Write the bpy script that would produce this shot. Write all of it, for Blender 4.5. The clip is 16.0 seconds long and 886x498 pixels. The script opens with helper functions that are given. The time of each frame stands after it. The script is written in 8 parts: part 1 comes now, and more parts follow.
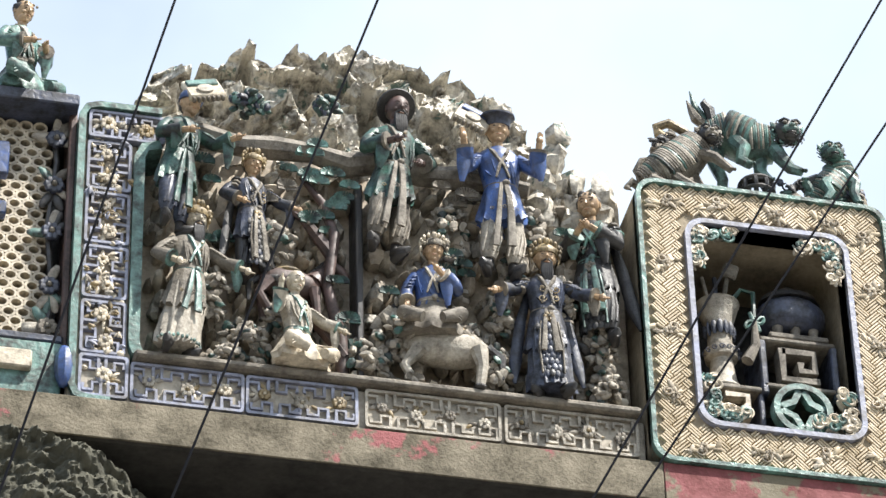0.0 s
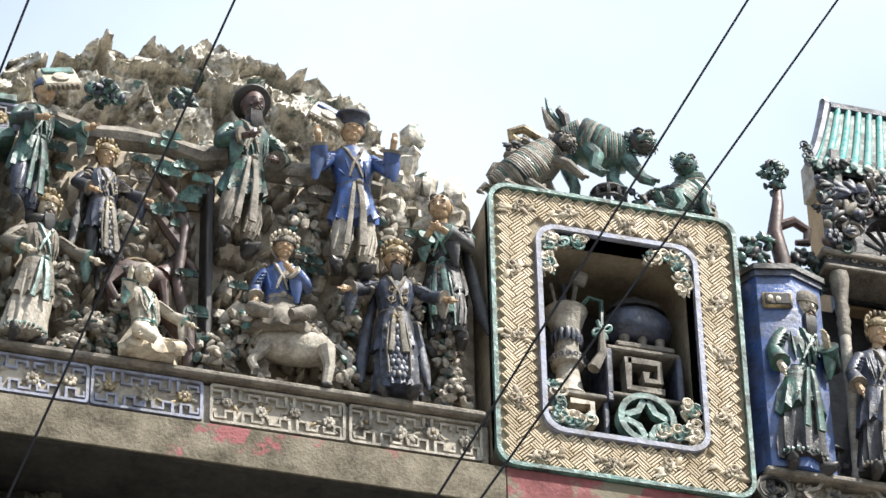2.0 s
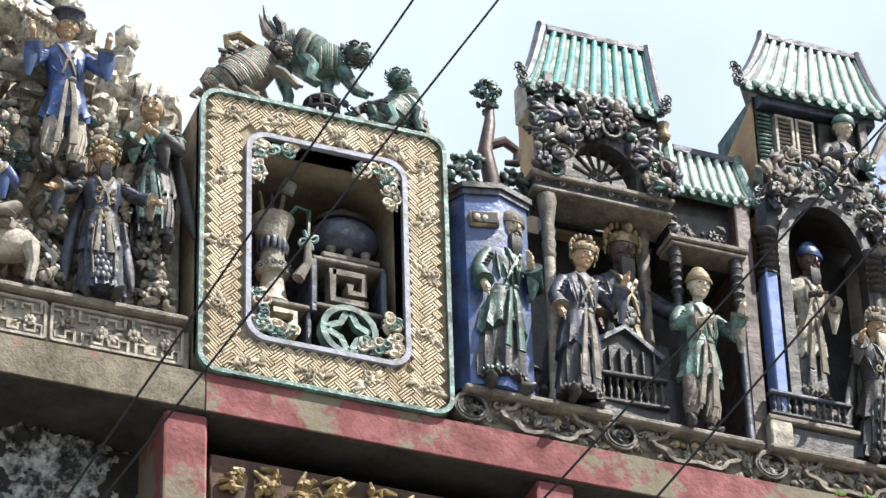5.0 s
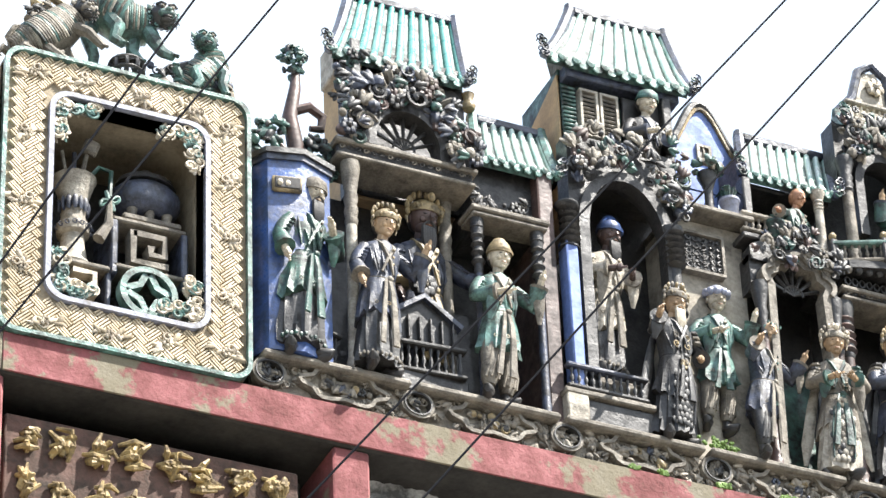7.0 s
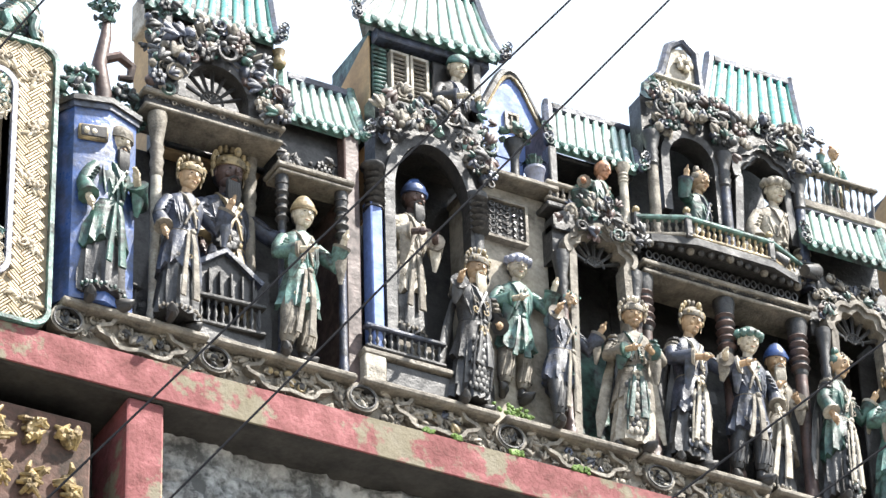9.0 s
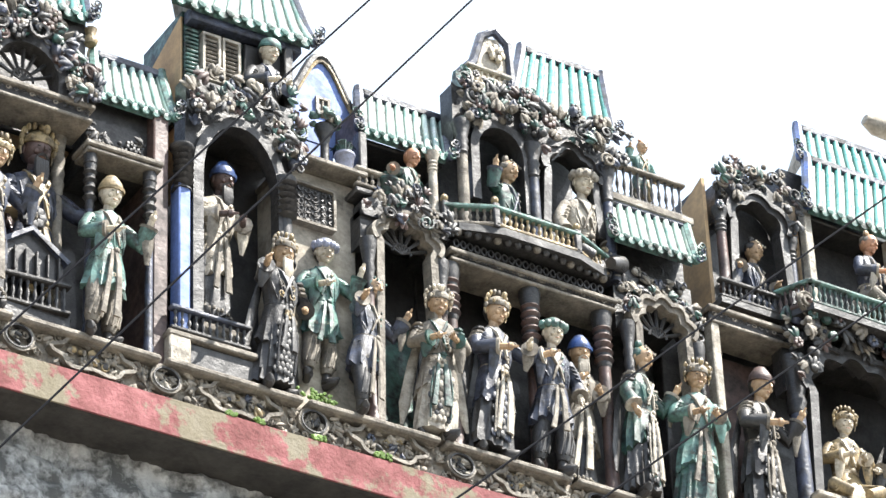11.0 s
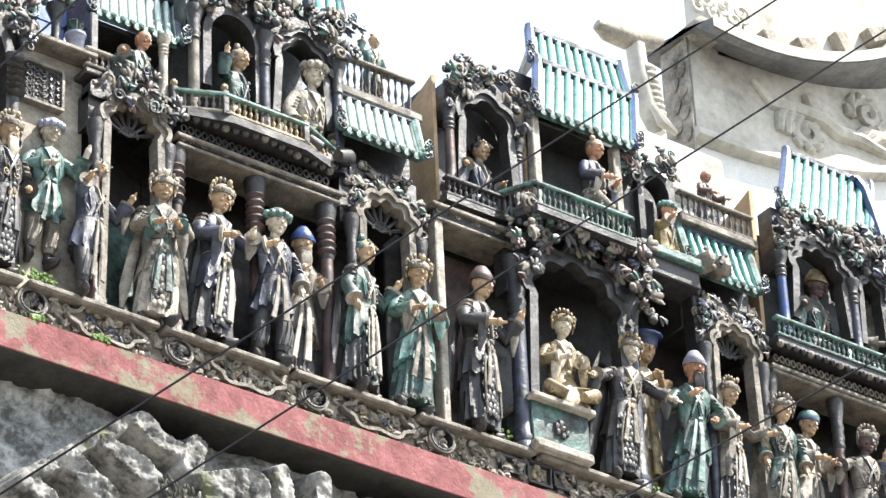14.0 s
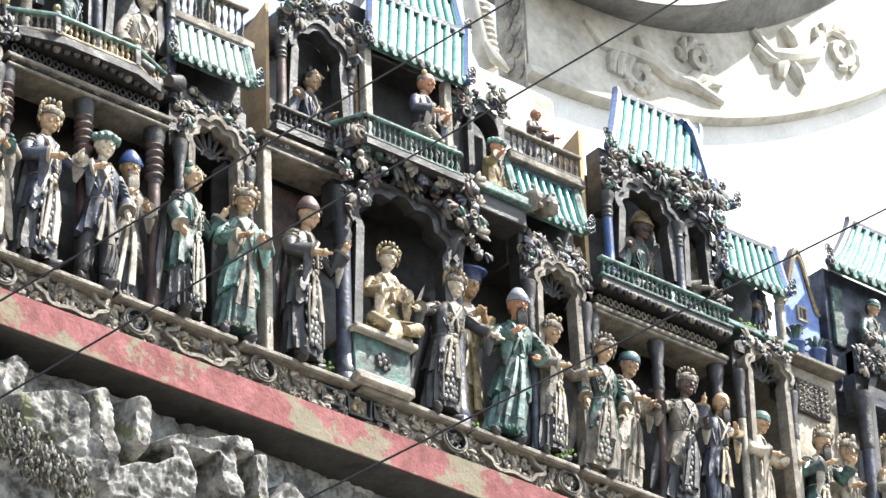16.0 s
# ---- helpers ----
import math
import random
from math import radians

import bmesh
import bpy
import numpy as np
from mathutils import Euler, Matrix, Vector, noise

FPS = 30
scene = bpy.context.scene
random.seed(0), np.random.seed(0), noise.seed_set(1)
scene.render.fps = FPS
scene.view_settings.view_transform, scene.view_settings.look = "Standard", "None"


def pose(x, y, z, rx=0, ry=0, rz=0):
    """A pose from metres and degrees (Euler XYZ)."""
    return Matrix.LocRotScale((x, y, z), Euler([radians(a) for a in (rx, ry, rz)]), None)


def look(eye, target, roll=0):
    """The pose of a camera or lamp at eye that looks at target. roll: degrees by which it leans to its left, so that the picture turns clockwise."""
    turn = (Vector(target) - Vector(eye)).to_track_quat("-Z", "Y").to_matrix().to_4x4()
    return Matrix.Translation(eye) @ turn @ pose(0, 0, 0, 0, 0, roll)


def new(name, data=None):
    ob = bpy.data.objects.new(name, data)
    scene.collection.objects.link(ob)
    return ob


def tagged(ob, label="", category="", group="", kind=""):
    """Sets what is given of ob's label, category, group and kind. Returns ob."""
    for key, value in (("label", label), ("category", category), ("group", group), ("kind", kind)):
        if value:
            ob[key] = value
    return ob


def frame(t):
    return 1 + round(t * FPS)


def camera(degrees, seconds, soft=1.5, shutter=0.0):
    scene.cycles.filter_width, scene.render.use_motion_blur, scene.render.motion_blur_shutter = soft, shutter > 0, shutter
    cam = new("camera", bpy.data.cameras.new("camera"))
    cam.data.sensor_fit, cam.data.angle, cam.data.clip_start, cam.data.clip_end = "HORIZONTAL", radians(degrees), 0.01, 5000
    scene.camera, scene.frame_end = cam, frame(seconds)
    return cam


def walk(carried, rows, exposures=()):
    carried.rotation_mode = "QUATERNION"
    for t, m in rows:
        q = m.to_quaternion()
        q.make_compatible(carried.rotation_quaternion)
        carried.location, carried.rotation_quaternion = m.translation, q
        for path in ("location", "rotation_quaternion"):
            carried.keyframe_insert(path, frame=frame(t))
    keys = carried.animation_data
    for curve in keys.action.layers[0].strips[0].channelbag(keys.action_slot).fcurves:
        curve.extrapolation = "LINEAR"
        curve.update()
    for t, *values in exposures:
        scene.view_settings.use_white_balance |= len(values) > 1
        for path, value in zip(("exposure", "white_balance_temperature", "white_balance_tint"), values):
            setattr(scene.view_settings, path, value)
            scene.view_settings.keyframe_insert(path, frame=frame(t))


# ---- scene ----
EYE = Vector((0.0, -7.0, 1.6))


def aim(heading, pitch, roll):
    """Pose of the hand-held camera, which turns where it stands: heading from the wall's normal, pitch, roll."""
    h, p = radians(heading), radians(pitch)
    return look(EYE, EYE + Vector((math.sin(h) * math.cos(p), math.cos(h) * math.cos(p), math.sin(p))), roll)


cam = camera(13.171, 16.0, soft=1.5)
walk(cam, [
        (0.0, aim(13.920, 37.997, -1.683)),
        (0.5, aim(14.083, 37.968, -1.340)),
        (1.0, aim(14.753, 37.956, -1.207)),
        (1.5, aim(15.620, 37.954, -1.279)),
        (2.0, aim(16.747, 37.935, -1.378)),
        (2.5, aim(17.794, 37.901, -1.470)),
        (3.0, aim(18.741, 37.785, -1.885)),
        (3.5, aim(19.120, 36.915, -2.051)),
        (4.0, aim(19.576, 36.564, -1.698)),
        (4.5, aim(20.846, 36.487, -1.440)),
        (5.0, aim(22.164, 36.464, -1.843)),
        (7.5, aim(26.468, 35.654, -2.400)),
        (8.0, aim(27.181, 35.374, -2.237)),
        (8.5, aim(28.325, 35.241, -2.073)),
        (11.0, aim(32.876, 34.817, -2.527)),
        (11.5, aim(33.845, 34.573, -2.708)),
        (12.0, aim(34.318, 33.789, -2.664)),
        (12.5, aim(35.085, 33.452, -2.438)),
        (13.0, aim(36.244, 33.350, -2.452)),
        (13.5, aim(37.143, 33.244, -2.798)),
        (14.0, aim(37.724, 33.010, -2.641)),
        (14.5, aim(38.436, 32.841, -2.718)),
        (15.0, aim(39.175, 32.684, -2.624)),
        (15.5, aim(39.892, 32.264, -2.460)),
        (16.0, aim(40.733, 31.883, -2.269))],
     exposures=[(0.0, 0.98), (5.2, 0.98), (7.4, 1.61), (11.0, 1.69), (16.0, 1.67)])

# ---- world, sun ----
world = bpy.data.worlds.new("world")
scene.world = world
world.use_nodes = True
wn, wl = world.node_tree.nodes, world.node_tree.links
sky = wn.new("ShaderNodeTexSky")
sky.sky_type, sky.sun_disc = "NISHITA", False
SUN_FROM = Vector((0.62, -0.52, 1.25)).normalized()
sky.sun_elevation = math.asin(SUN_FROM.z)
sky.sun_rotation = math.atan2(SUN_FROM.x, SUN_FROM.y)
sky.dust_density, sky.air_density = 3.0, 1.0
geo = wn.new("ShaderNodeTexCoord")
cloud = wn.new("ShaderNodeTexNoise")
cloud.inputs["Scale"].default_value, cloud.inputs["Detail"].default_value = 2.6, 6
ramp = wn.new("ShaderNodeValToRGB")
ramp.color_ramp.elements[0].position, ramp.color_ramp.elements[1].position = 0.26, 0.66
haze = wn.new("ShaderNodeMixRGB")
haze.inputs[2].default_value = (5.0, 5.7, 6.4, 1)
wl.new(geo.outputs["Generated"], cloud.inputs["Vector"])
apart = wn.new("ShaderNodeSeparateXYZ")
toward = wn.new("ShaderNodeMath")
toward.operation = "MULTIPLY_ADD"
toward.inputs[1].default_value = 0.30
wl.new(geo.outputs["Generated"], apart.inputs[0])
wl.new(apart.outputs[0], toward.inputs[0])
wl.new(cloud.outputs["Fac"], toward.inputs[2])
wl.new(toward.outputs[0], ramp.inputs[0])
wl.new(ramp.outputs[0], haze.inputs[0])
wl.new(sky.outputs[0], haze.inputs[1])
wl.new(haze.outputs[0], wn["Background"].inputs[0])
wn["Background"].inputs[1].default_value = 0.115
sun = new("sun", bpy.data.lights.new("sun", "SUN"))
sun.data.energy, sun.data.angle, sun.data.color = 5.0, radians(0.6), (1.0, 0.96, 0.90)
sun.matrix_world = look(SUN_FROM * 30, (0, 0, 0))

# ---- materials ----
def surface(name, base, stain, amount=0.5, rough=0.5, scale=14.0, bump=0.35, fine=90.0, extra=None, extra_at=0.62, extra_scale=5.0, coat=0.0, edge=0.21):
    """Base colour, weathered by two scales of noise towards a stain colour, with a third colour in flaked patches."""
    m = bpy.data.materials.new(name)
    m.use_nodes = True
    nt, n, l = m.node_tree, m.node_tree.nodes, m.node_tree.links
    bsdf = n["Principled BSDF"]
    pos = n.new("ShaderNodeNewGeometry")
    big, small = n.new("ShaderNodeTexNoise"), n.new("ShaderNodeTexNoise")
    for t, s, d in ((big, scale, 5), (small, fine, 4)):
        t.inputs["Scale"].default_value, t.inputs["Detail"].default_value, t.inputs["Roughness"].default_value = s, d, 0.62
        l.new(pos.outputs["Position"], t.inputs["Vector"])
    add = n.new("ShaderNodeMath")
    add.operation = "MULTIPLY_ADD"
    add.inputs[1].default_value = 0.45
    l.new(small.outputs["Fac"], add.inputs[0])
    l.new(big.outputs["Fac"], add.inputs[2])
    cr = n.new("ShaderNodeValToRGB")
    mid = 0.72 + (0.5 - amount) * 0.42
    cr.color_ramp.elements[0].position, cr.color_ramp.elements[1].position = max(0.0, mid - edge), min(1.0, mid + edge)
    l.new(add.outputs[0], cr.inputs[0])
    mix = n.new("ShaderNodeMixRGB")
    mix.inputs[1].default_value, mix.inputs[2].default_value = (*base, 1), (*stain, 1)
    l.new(cr.outputs[0], mix.inputs[0])
    out = mix
    if extra:
        flake = n.new("ShaderNodeTexNoise")
        flake.inputs["Scale"].default_value, flake.inputs["Detail"].default_value, flake.inputs["Roughness"].default_value = extra_scale, 9, 0.68
        l.new(pos.outputs["Position"], flake.inputs["Vector"])
        fr = n.new("ShaderNodeValToRGB")
        fr.color_ramp.elements[0].position, fr.color_ramp.elements[1].position = extra_at - 0.02, extra_at + 0.02
        l.new(flake.outputs["Fac"], fr.inputs[0])
        out = n.new("ShaderNodeMixRGB")
        out.inputs[2].default_value = (*extra, 1)
        l.new(fr.outputs[0], out.inputs[0])
        l.new(mix.outputs[0], out.inputs[1])
    l.new(out.outputs[0], bsdf.inputs["Base Color"])
    rr = n.new("ShaderNodeMapRange")
    rr.inputs[3].default_value, rr.inputs[4].default_value = rough, min(1.0, rough + 0.35)
    l.new(cr.outputs[0], rr.inputs[0])
    l.new(rr.outputs[0], bsdf.inputs["Roughness"])
    bsdf.inputs["Coat Weight"].default_value = coat
    bp = n.new("ShaderNodeBump")
    bp.inputs["Strength"].default_value, bp.inputs["Distance"].default_value = bump, 0.006
    l.new(add.outputs[0], bp.inputs["Height"])
    l.new(bp.outputs[0], bsdf.inputs["Normal"])
    return m


# Sooty clay; on back walls this dark colour also stands for shade.
M_SOOTSHADE = surface("soot_shade_clay", (0.040, 0.037, 0.034), (0.013, 0.012, 0.012), 0.45, 0.4, 18, 0.7, 120, coat=0.25)
M_CLAY = surface("grey_clay", (0.265, 0.232, 0.182), (0.055, 0.048, 0.040), 0.45, 0.55, 24, 0.9, 140, edge=0.27)
M_PALE = surface("pale_clay", (0.52, 0.47, 0.385), (0.12, 0.105, 0.085), 0.43, 0.55, 26, 0.9, 140, edge=0.26)
M_CREAM = surface("cream_glaze", (0.62, 0.54, 0.41), (0.15, 0.12, 0.085), 0.30, 0.4, 26, 0.5)
M_GREEN = surface("green_glaze", (0.050, 0.135, 0.105), (0.014, 0.016, 0.015), 0.58, 0.32, 22, 0.7, coat=0.2, edge=0.17)
M_TEAL = surface("pale_green_glaze", (0.15, 0.29, 0.25), (0.030, 0.036, 0.030), 0.50, 0.32, 22, 0.7, coat=0.2, edge=0.17)
M_BLUE = surface("blue_glaze", (0.050, 0.105, 0.30), (0.026, 0.030, 0.042), 0.42, 0.25, 16, 0.5, coat=0.3)
M_LBLUE = surface("pale_blue_glaze", (0.32, 0.345, 0.46), (0.12, 0.11, 0.10), 0.46, 0.3, 22, 0.35)
M_SLATE = surface("slate_blue_glaze", (0.060, 0.072, 0.115), (0.016, 0.016, 0.018), 0.54, 0.32, 22, 0.7, coat=0.2, edge=0.18)
M_SKIN = surface("bare_clay_face", (0.50, 0.34, 0.20), (0.16, 0.105, 0.06), 0.34, 0.42, 26, 0.15)
M_RUDDY = surface("ruddy_clay_face", (0.48, 0.24, 0.13), (0.20, 0.10, 0.06), 0.3, 0.42, 22, 0.15)
M_OCHRE = surface("ochre_glaze", (0.43, 0.32, 0.16), (0.05, 0.04, 0.026), 0.50, 0.38, 24, 0.7)
M_BROWN = surface("brown_glaze", (0.12, 0.072, 0.06), (0.028, 0.022, 0.02), 0.44, 0.4, 18, 0.4)
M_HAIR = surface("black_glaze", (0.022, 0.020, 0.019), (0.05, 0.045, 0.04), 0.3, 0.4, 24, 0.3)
M_WALLTAN = surface("ochre_plaster", (0.50, 0.34, 0.18), (0.24, 0.18, 0.12), 0.40, 0.8, 9, 0.4)
M_PLASTER = surface("weathered_plaster", (0.46, 0.41, 0.33), (0.10, 0.088, 0.072), 0.40, 0.8, 9, 0.5)
M_ROCK = surface("glazed_rock", (0.66, 0.61, 0.51), (0.10, 0.085, 0.066), 0.40, 0.42, 24, 1.0, 90, edge=0.16, extra=(0.10, 0.16, 0.135), extra_at=0.615, extra_scale=11)
M_PANEL = surface("tan_panel_plaster", (0.58, 0.50, 0.39), (0.18, 0.15, 0.115), 0.38, 0.8, 14, 0.6)
M_WEAVE = surface("cream_weave_glaze", (0.64, 0.54, 0.39), (0.36, 0.285, 0.18), 0.42, 0.5, 12, 0.4)
M_CRAG = surface("mossy_stucco_rock", (0.38, 0.37, 0.345), (0.050, 0.048, 0.042), 0.54, 0.85, 14, 1.0, 70, extra=(0.115, 0.12, 0.065), extra_at=0.61, extra_scale=8, edge=0.17)
M_BEAM = surface("flaking_red_paint", (0.25, 0.068, 0.070), (0.13, 0.046, 0.042), 0.42, 0.75, 16, 0.7, 90, extra=(0.175, 0.15, 0.10), extra_at=0.545, extra_scale=4.5)
# Concrete darkened to stand for the shade under the beam and in recesses.
M_UNDER = surface("shade_concrete", (0.045, 0.041, 0.035), (0.016, 0.015, 0.013), 0.45, 0.85, 9, 0.6, 60)
M_BEAMG = surface("bare_mossy_concrete", (0.235, 0.20, 0.14), (0.070, 0.060, 0.040), 0.50, 0.8, 14, 0.9, 120, extra=(0.29, 0.10, 0.10), extra_at=0.60, extra_scale=6.5)
M_STUCCO = surface("grey_stucco", (0.50, 0.50, 0.48), (0.10, 0.10, 0.095), 0.50, 0.85, 12, 1.0, 60, edge=0.13)
M_MOSS = surface("mossy_rock", (0.11, 0.105, 0.075), (0.03, 0.03, 0.022), 0.48, 0.9, 12, 1.0, 50, extra=(0.24, 0.23, 0.19), extra_at=0.64, extra_scale=14)
M_PEEL = surface("peeling_limewash", (0.50, 0.52, 0.51), (0.03, 0.031, 0.03), 0.56, 0.9, 18, 1.0, 70, edge=0.10)
M_SKYBLUE = surface("blue_wash", (0.17, 0.26, 0.58), (0.10, 0.13, 0.24), 0.35, 0.5, 14, 0.3)
M_DARKRED = surface("dark_red_wall", (0.115, 0.062, 0.046), (0.050, 0.038, 0.030), 0.45, 0.85, 16, 0.9, 70, edge=0.14)
M_GILT = surface("old_gilt_plaster", (0.38, 0.27, 0.105), (0.075, 0.05, 0.024), 0.46, 0.5, 34, 0.7, edge=0.15)
M_RENDER = surface("pale_cement_render", (0.60, 0.57, 0.50), (0.25, 0.235, 0.195), 0.40, 0.9, 4, 0.5, 30)
# Weathered cement, darkened further for the shade under the gable rim.
M_RIM = surface("shaded_weathered_cement", (0.22, 0.215, 0.205), (0.10, 0.10, 0.095), 0.45, 0.9, 5, 0.5, 40)
M_BAND = surface("dusty_grey_clay", (0.40, 0.35, 0.28), (0.11, 0.096, 0.078), 0.45, 0.7, 18, 0.8, 110)
M_LIME = surface("whitewash", (0.80, 0.79, 0.76), (0.55, 0.54, 0.50), 0.25, 0.9, 3, 0.3)
M_TILE = surface("green_tile_glaze", (0.050, 0.30, 0.27), (0.30, 0.47, 0.42), 0.34, 0.22, 16, 0.3, coat=0.3)
M_RIB = surface("green_rib_glaze", (0.045, 0.25, 0.22), (0.17, 0.36, 0.32), 0.36, 0.2, 18, 0.3, coat=0.4)
M_GROOVE = surface("weave_ground", (0.35, 0.29, 0.20), (0.15, 0.12, 0.08), 0.45, 0.8, 14, 0.5)
M_TILEW = surface("white_tile_glaze", (0.56, 0.62, 0.56), (0.14, 0.33, 0.28), 0.34, 0.25, 18, 0.3, coat=0.3)
M_LEAF = surface("moss_leaf", (0.16, 0.26, 0.05), (0.07, 0.12, 0.03), 0.4, 0.6, 30, 0.2)
M_CABLE = surface("cable_rubber", (0.004, 0.005, 0.008), (0.008, 0.008, 0.010), 0.4, 0.9, 30, 0.05)
M_CABLE.node_tree.nodes["Principled BSDF"].inputs["Specular IOR Level"].default_value = 0.1
M_PAVE = surface("courtyard_paving", (0.32, 0.31, 0.295), (0.20, 0.195, 0.185), 0.4, 0.85, 1.2, 0.3)
M_PAVE.node_tree.nodes["Principled BSDF"].inputs["Specular IOR Level"].default_value = 0.2


# ---- mesh kit ----
class Kit:
    """Collects shapes with material slots and turns them into one mesh."""

    def __init__(self):
        self.v, self.f, self.m, self.mats = [], [], [], []

    def slot(self, mat):
        if mat not in self.mats:
            self.mats.append(mat)
        return self.mats.index(mat)

    def add(self, verts, faces, mat):
        k, s = len(self.v), self.slot(mat)
        self.v += [tuple(p) for p in verts]
        self.f += [[i + k for i in q] for q in faces]
        self.m += [s] * len(faces)

    def box(self, c, s, mat, rot=None, cut=0.004):
        """Box with chamfered edges: centre, full size."""
        hx, hy, hz = (a / 2 for a in s)
        b = min(cut, hx * 0.6, hy * 0.6, hz * 0.6)
        verts, ids = [], {}
        for x in (-1, 1):
            for y in (-1, 1):
                for z in (-1, 1):
                    for k in range(3):
                        p = [x * (hx - b), y * (hy - b), z * (hz - b)]
                        p[k] = (x * hx, y * hy, z * hz)[k]
                        ids[(x, y, z, k)] = len(verts)
                        verts.append(Vector(p))
        faces = []
        sg = ((-1, -1), (1, -1), (1, 1), (-1, 1))
        def key(k, a, u, w):
            q = [0, 0, 0]
            q[k], q[(k + 1) % 3], q[(k + 2) % 3] = a, u, w
            return q
        for k in range(3):
            for a in (-1, 1):
                q = [ids[(*key(k, a, u, w), k)] for u, w in sg]
                faces.append(q if a > 0 else q[::-1])
            i, j = (k + 1) % 3, (k + 2) % 3
            for u in (-1, 1):
                for w in (-1, 1):
                    p0, p1 = key(k, -1, u, w), key(k, 1, u, w)
                    q = [ids[(*p0, i)], ids[(*p1, i)], ids[(*p1, j)], ids[(*p0, j)]]
                    faces.append(q if u * w > 0 else q[::-1])
        for x in (-1, 1):
            for y in (-1, 1):
                for z in (-1, 1):
                    q = [ids[(x, y, z, k)] for k in range(3)]
                    faces.append(q if x * y * z > 0 else q[::-1])
        m = (rot.to_3x3() if rot else Matrix.Identity(3))
        self.add([m @ p + Vector(c) for p in verts], faces, mat)

    def lathe(self, prof, c, mat, seg=12, sy=1.0, m=None):
        """Turned shape from (radius, height) pairs about a vertical axis."""
        verts, faces = [], []
        for r, z in prof:
            for i in range(seg):
                a = 2 * math.pi * i / seg
                verts.append(Vector((r * math.cos(a), r * math.sin(a) * sy, z)))
        n = len(prof)
        for j in range(n - 1):
            for i in range(seg):
                k = (i + 1) % seg
                faces.append([j * seg + i, j * seg + k, (j + 1) * seg + k, (j + 1) * seg + i])
        faces.append(list(range(seg))[::-1])
        faces.append([(n - 1) * seg + i for i in range(seg)])
        if m:
            verts = [m @ p for p in verts]
        self.add([p + Vector(c) for p in verts], faces, mat)

    def tube(self, pts, rad, mat, seg=6, flat=1.0):
        """Round rod along points; rad is one radius or one for each point."""
        pts = [Vector(p) for p in pts]
        n = len(pts)
        rad = [rad] * n if isinstance(rad, (int, float)) else rad
        t0 = (pts[1] - pts[0]).normalized()
        side = t0.orthogonal().normalized()
        verts, faces = [], []
        for i in range(n):
            t = (pts[min(i + 1, n - 1)] - pts[max(i - 1, 0)])
            t = t.normalized() if t.length > 1e-9 else t0
            side = (side - t * side.dot(t))
            side = side.normalized() if side.length > 1e-6 else t.orthogonal().normalized()
            up = t.cross(side)
            for k in range(seg):
                a = 2 * math.pi * k / seg
                d = (side * math.cos(a) + up * math.sin(a)) * rad[i]
                verts.append(pts[i] + Vector((d.x, d.y * flat, d.z)))
        for i in range(n - 1):
            for k in range(seg):
                j = (k + 1) % seg
                faces.append([i * seg + k, i * seg + j, (i + 1) * seg + j, (i + 1) * seg + k])
        faces.append(list(range(seg))[::-1])
        faces.append([(n - 1) * seg + k for k in range(seg)])
        self.add(verts, faces, mat)

    def blob(self, c, r, mat, seg=10, rings=7, rough=0.0, freq=6.0, m=None, seed=0.0):
        """Ellipsoid, its surface pushed about by noise."""
        c = Vector(c)
        verts, faces = [Vector((0, 0, -1))], []
        for j in range(1, rings):
            p = math.pi * j / rings
            for i in range(seg):
                a = 2 * math.pi * i / seg
                verts.append(Vector((math.sin(p) * math.cos(a), math.sin(p) * math.sin(a), -math.cos(p))))
        verts.append(Vector((0, 0, 1)))
        for i in range(seg):
            k = (i + 1) % seg
            faces.append([0, 1 + k, 1 + i])
            for j in range(rings - 2):
                a, b = 1 + j * seg, 1 + (j + 1) * seg
                faces.append([a + i, a + k, b + k, b + i])
            faces.append([1 + (rings - 2) * seg + i, 1 + (rings - 2) * seg + k, len(verts) - 1])
        out = []
        for p in verts:
            q = Vector((p.x * r[0], p.y * r[1], p.z * r[2]))
            if m:
                q = m @ q
            if rough:
                q *= 1 + rough * noise.noise((q + c) * freq + Vector((seed, 0, 0)))
            out.append(q + c)
        self.add(out, faces, mat)

    def slab(self, poly, y0, y1, mat):
        """Outline in x and z, from its front at y0 back to y1."""
        n = len(poly)
        verts = [(x, y0, z) for x, z in poly] + [(x, y1, z) for x, z in poly]
        area = sum(poly[i][0] * poly[(i + 1) % n][1] - poly[(i + 1) % n][0] * poly[i][1] for i in range(n))
        faces = [list(range(n)), list(range(n, 2 * n))[::-1]] + [[i, n + i, n + (i + 1) % n, (i + 1) % n] for i in range(n)]
        if area < 0:
            faces = [q[::-1] for q in faces]
        self.add(verts, faces, mat)

    def ring(self, outer, inner, y0, y1, mat):
        """Flat frame between two outlines with as many points each."""
        n = len(outer)
        verts = [(x, y, z) for y in (y0, y1) for line in (outer, inner) for x, z in line]
        faces = []
        for i in range(n):
            k = (i + 1) % n
            faces.append([i, k, n + k, n + i])
            faces.append([2 * n + i, 3 * n + i, 3 * n + k, 2 * n + k])
            faces.append([i, 2 * n + i, 2 * n + k, k])
            faces.append([n + i, n + k, 3 * n + k, 3 * n + i])
        self.add(verts, faces, mat)

    def band(self, line, wide, y0, y1, mat):
        """Strip of some width that follows a line in x and z."""
        pts = [Vector((x, 0, z)) for x, z in line]
        n = len(pts)
        a, b = [], []
        for i in range(n):
            t = (pts[min(i + 1, n - 1)] - pts[max(i - 1, 0)]).normalized()
            s = Vector((-t.z, 0, t.x)) * wide / 2
            a.append(pts[i] + s)
            b.append(pts[i] - s)
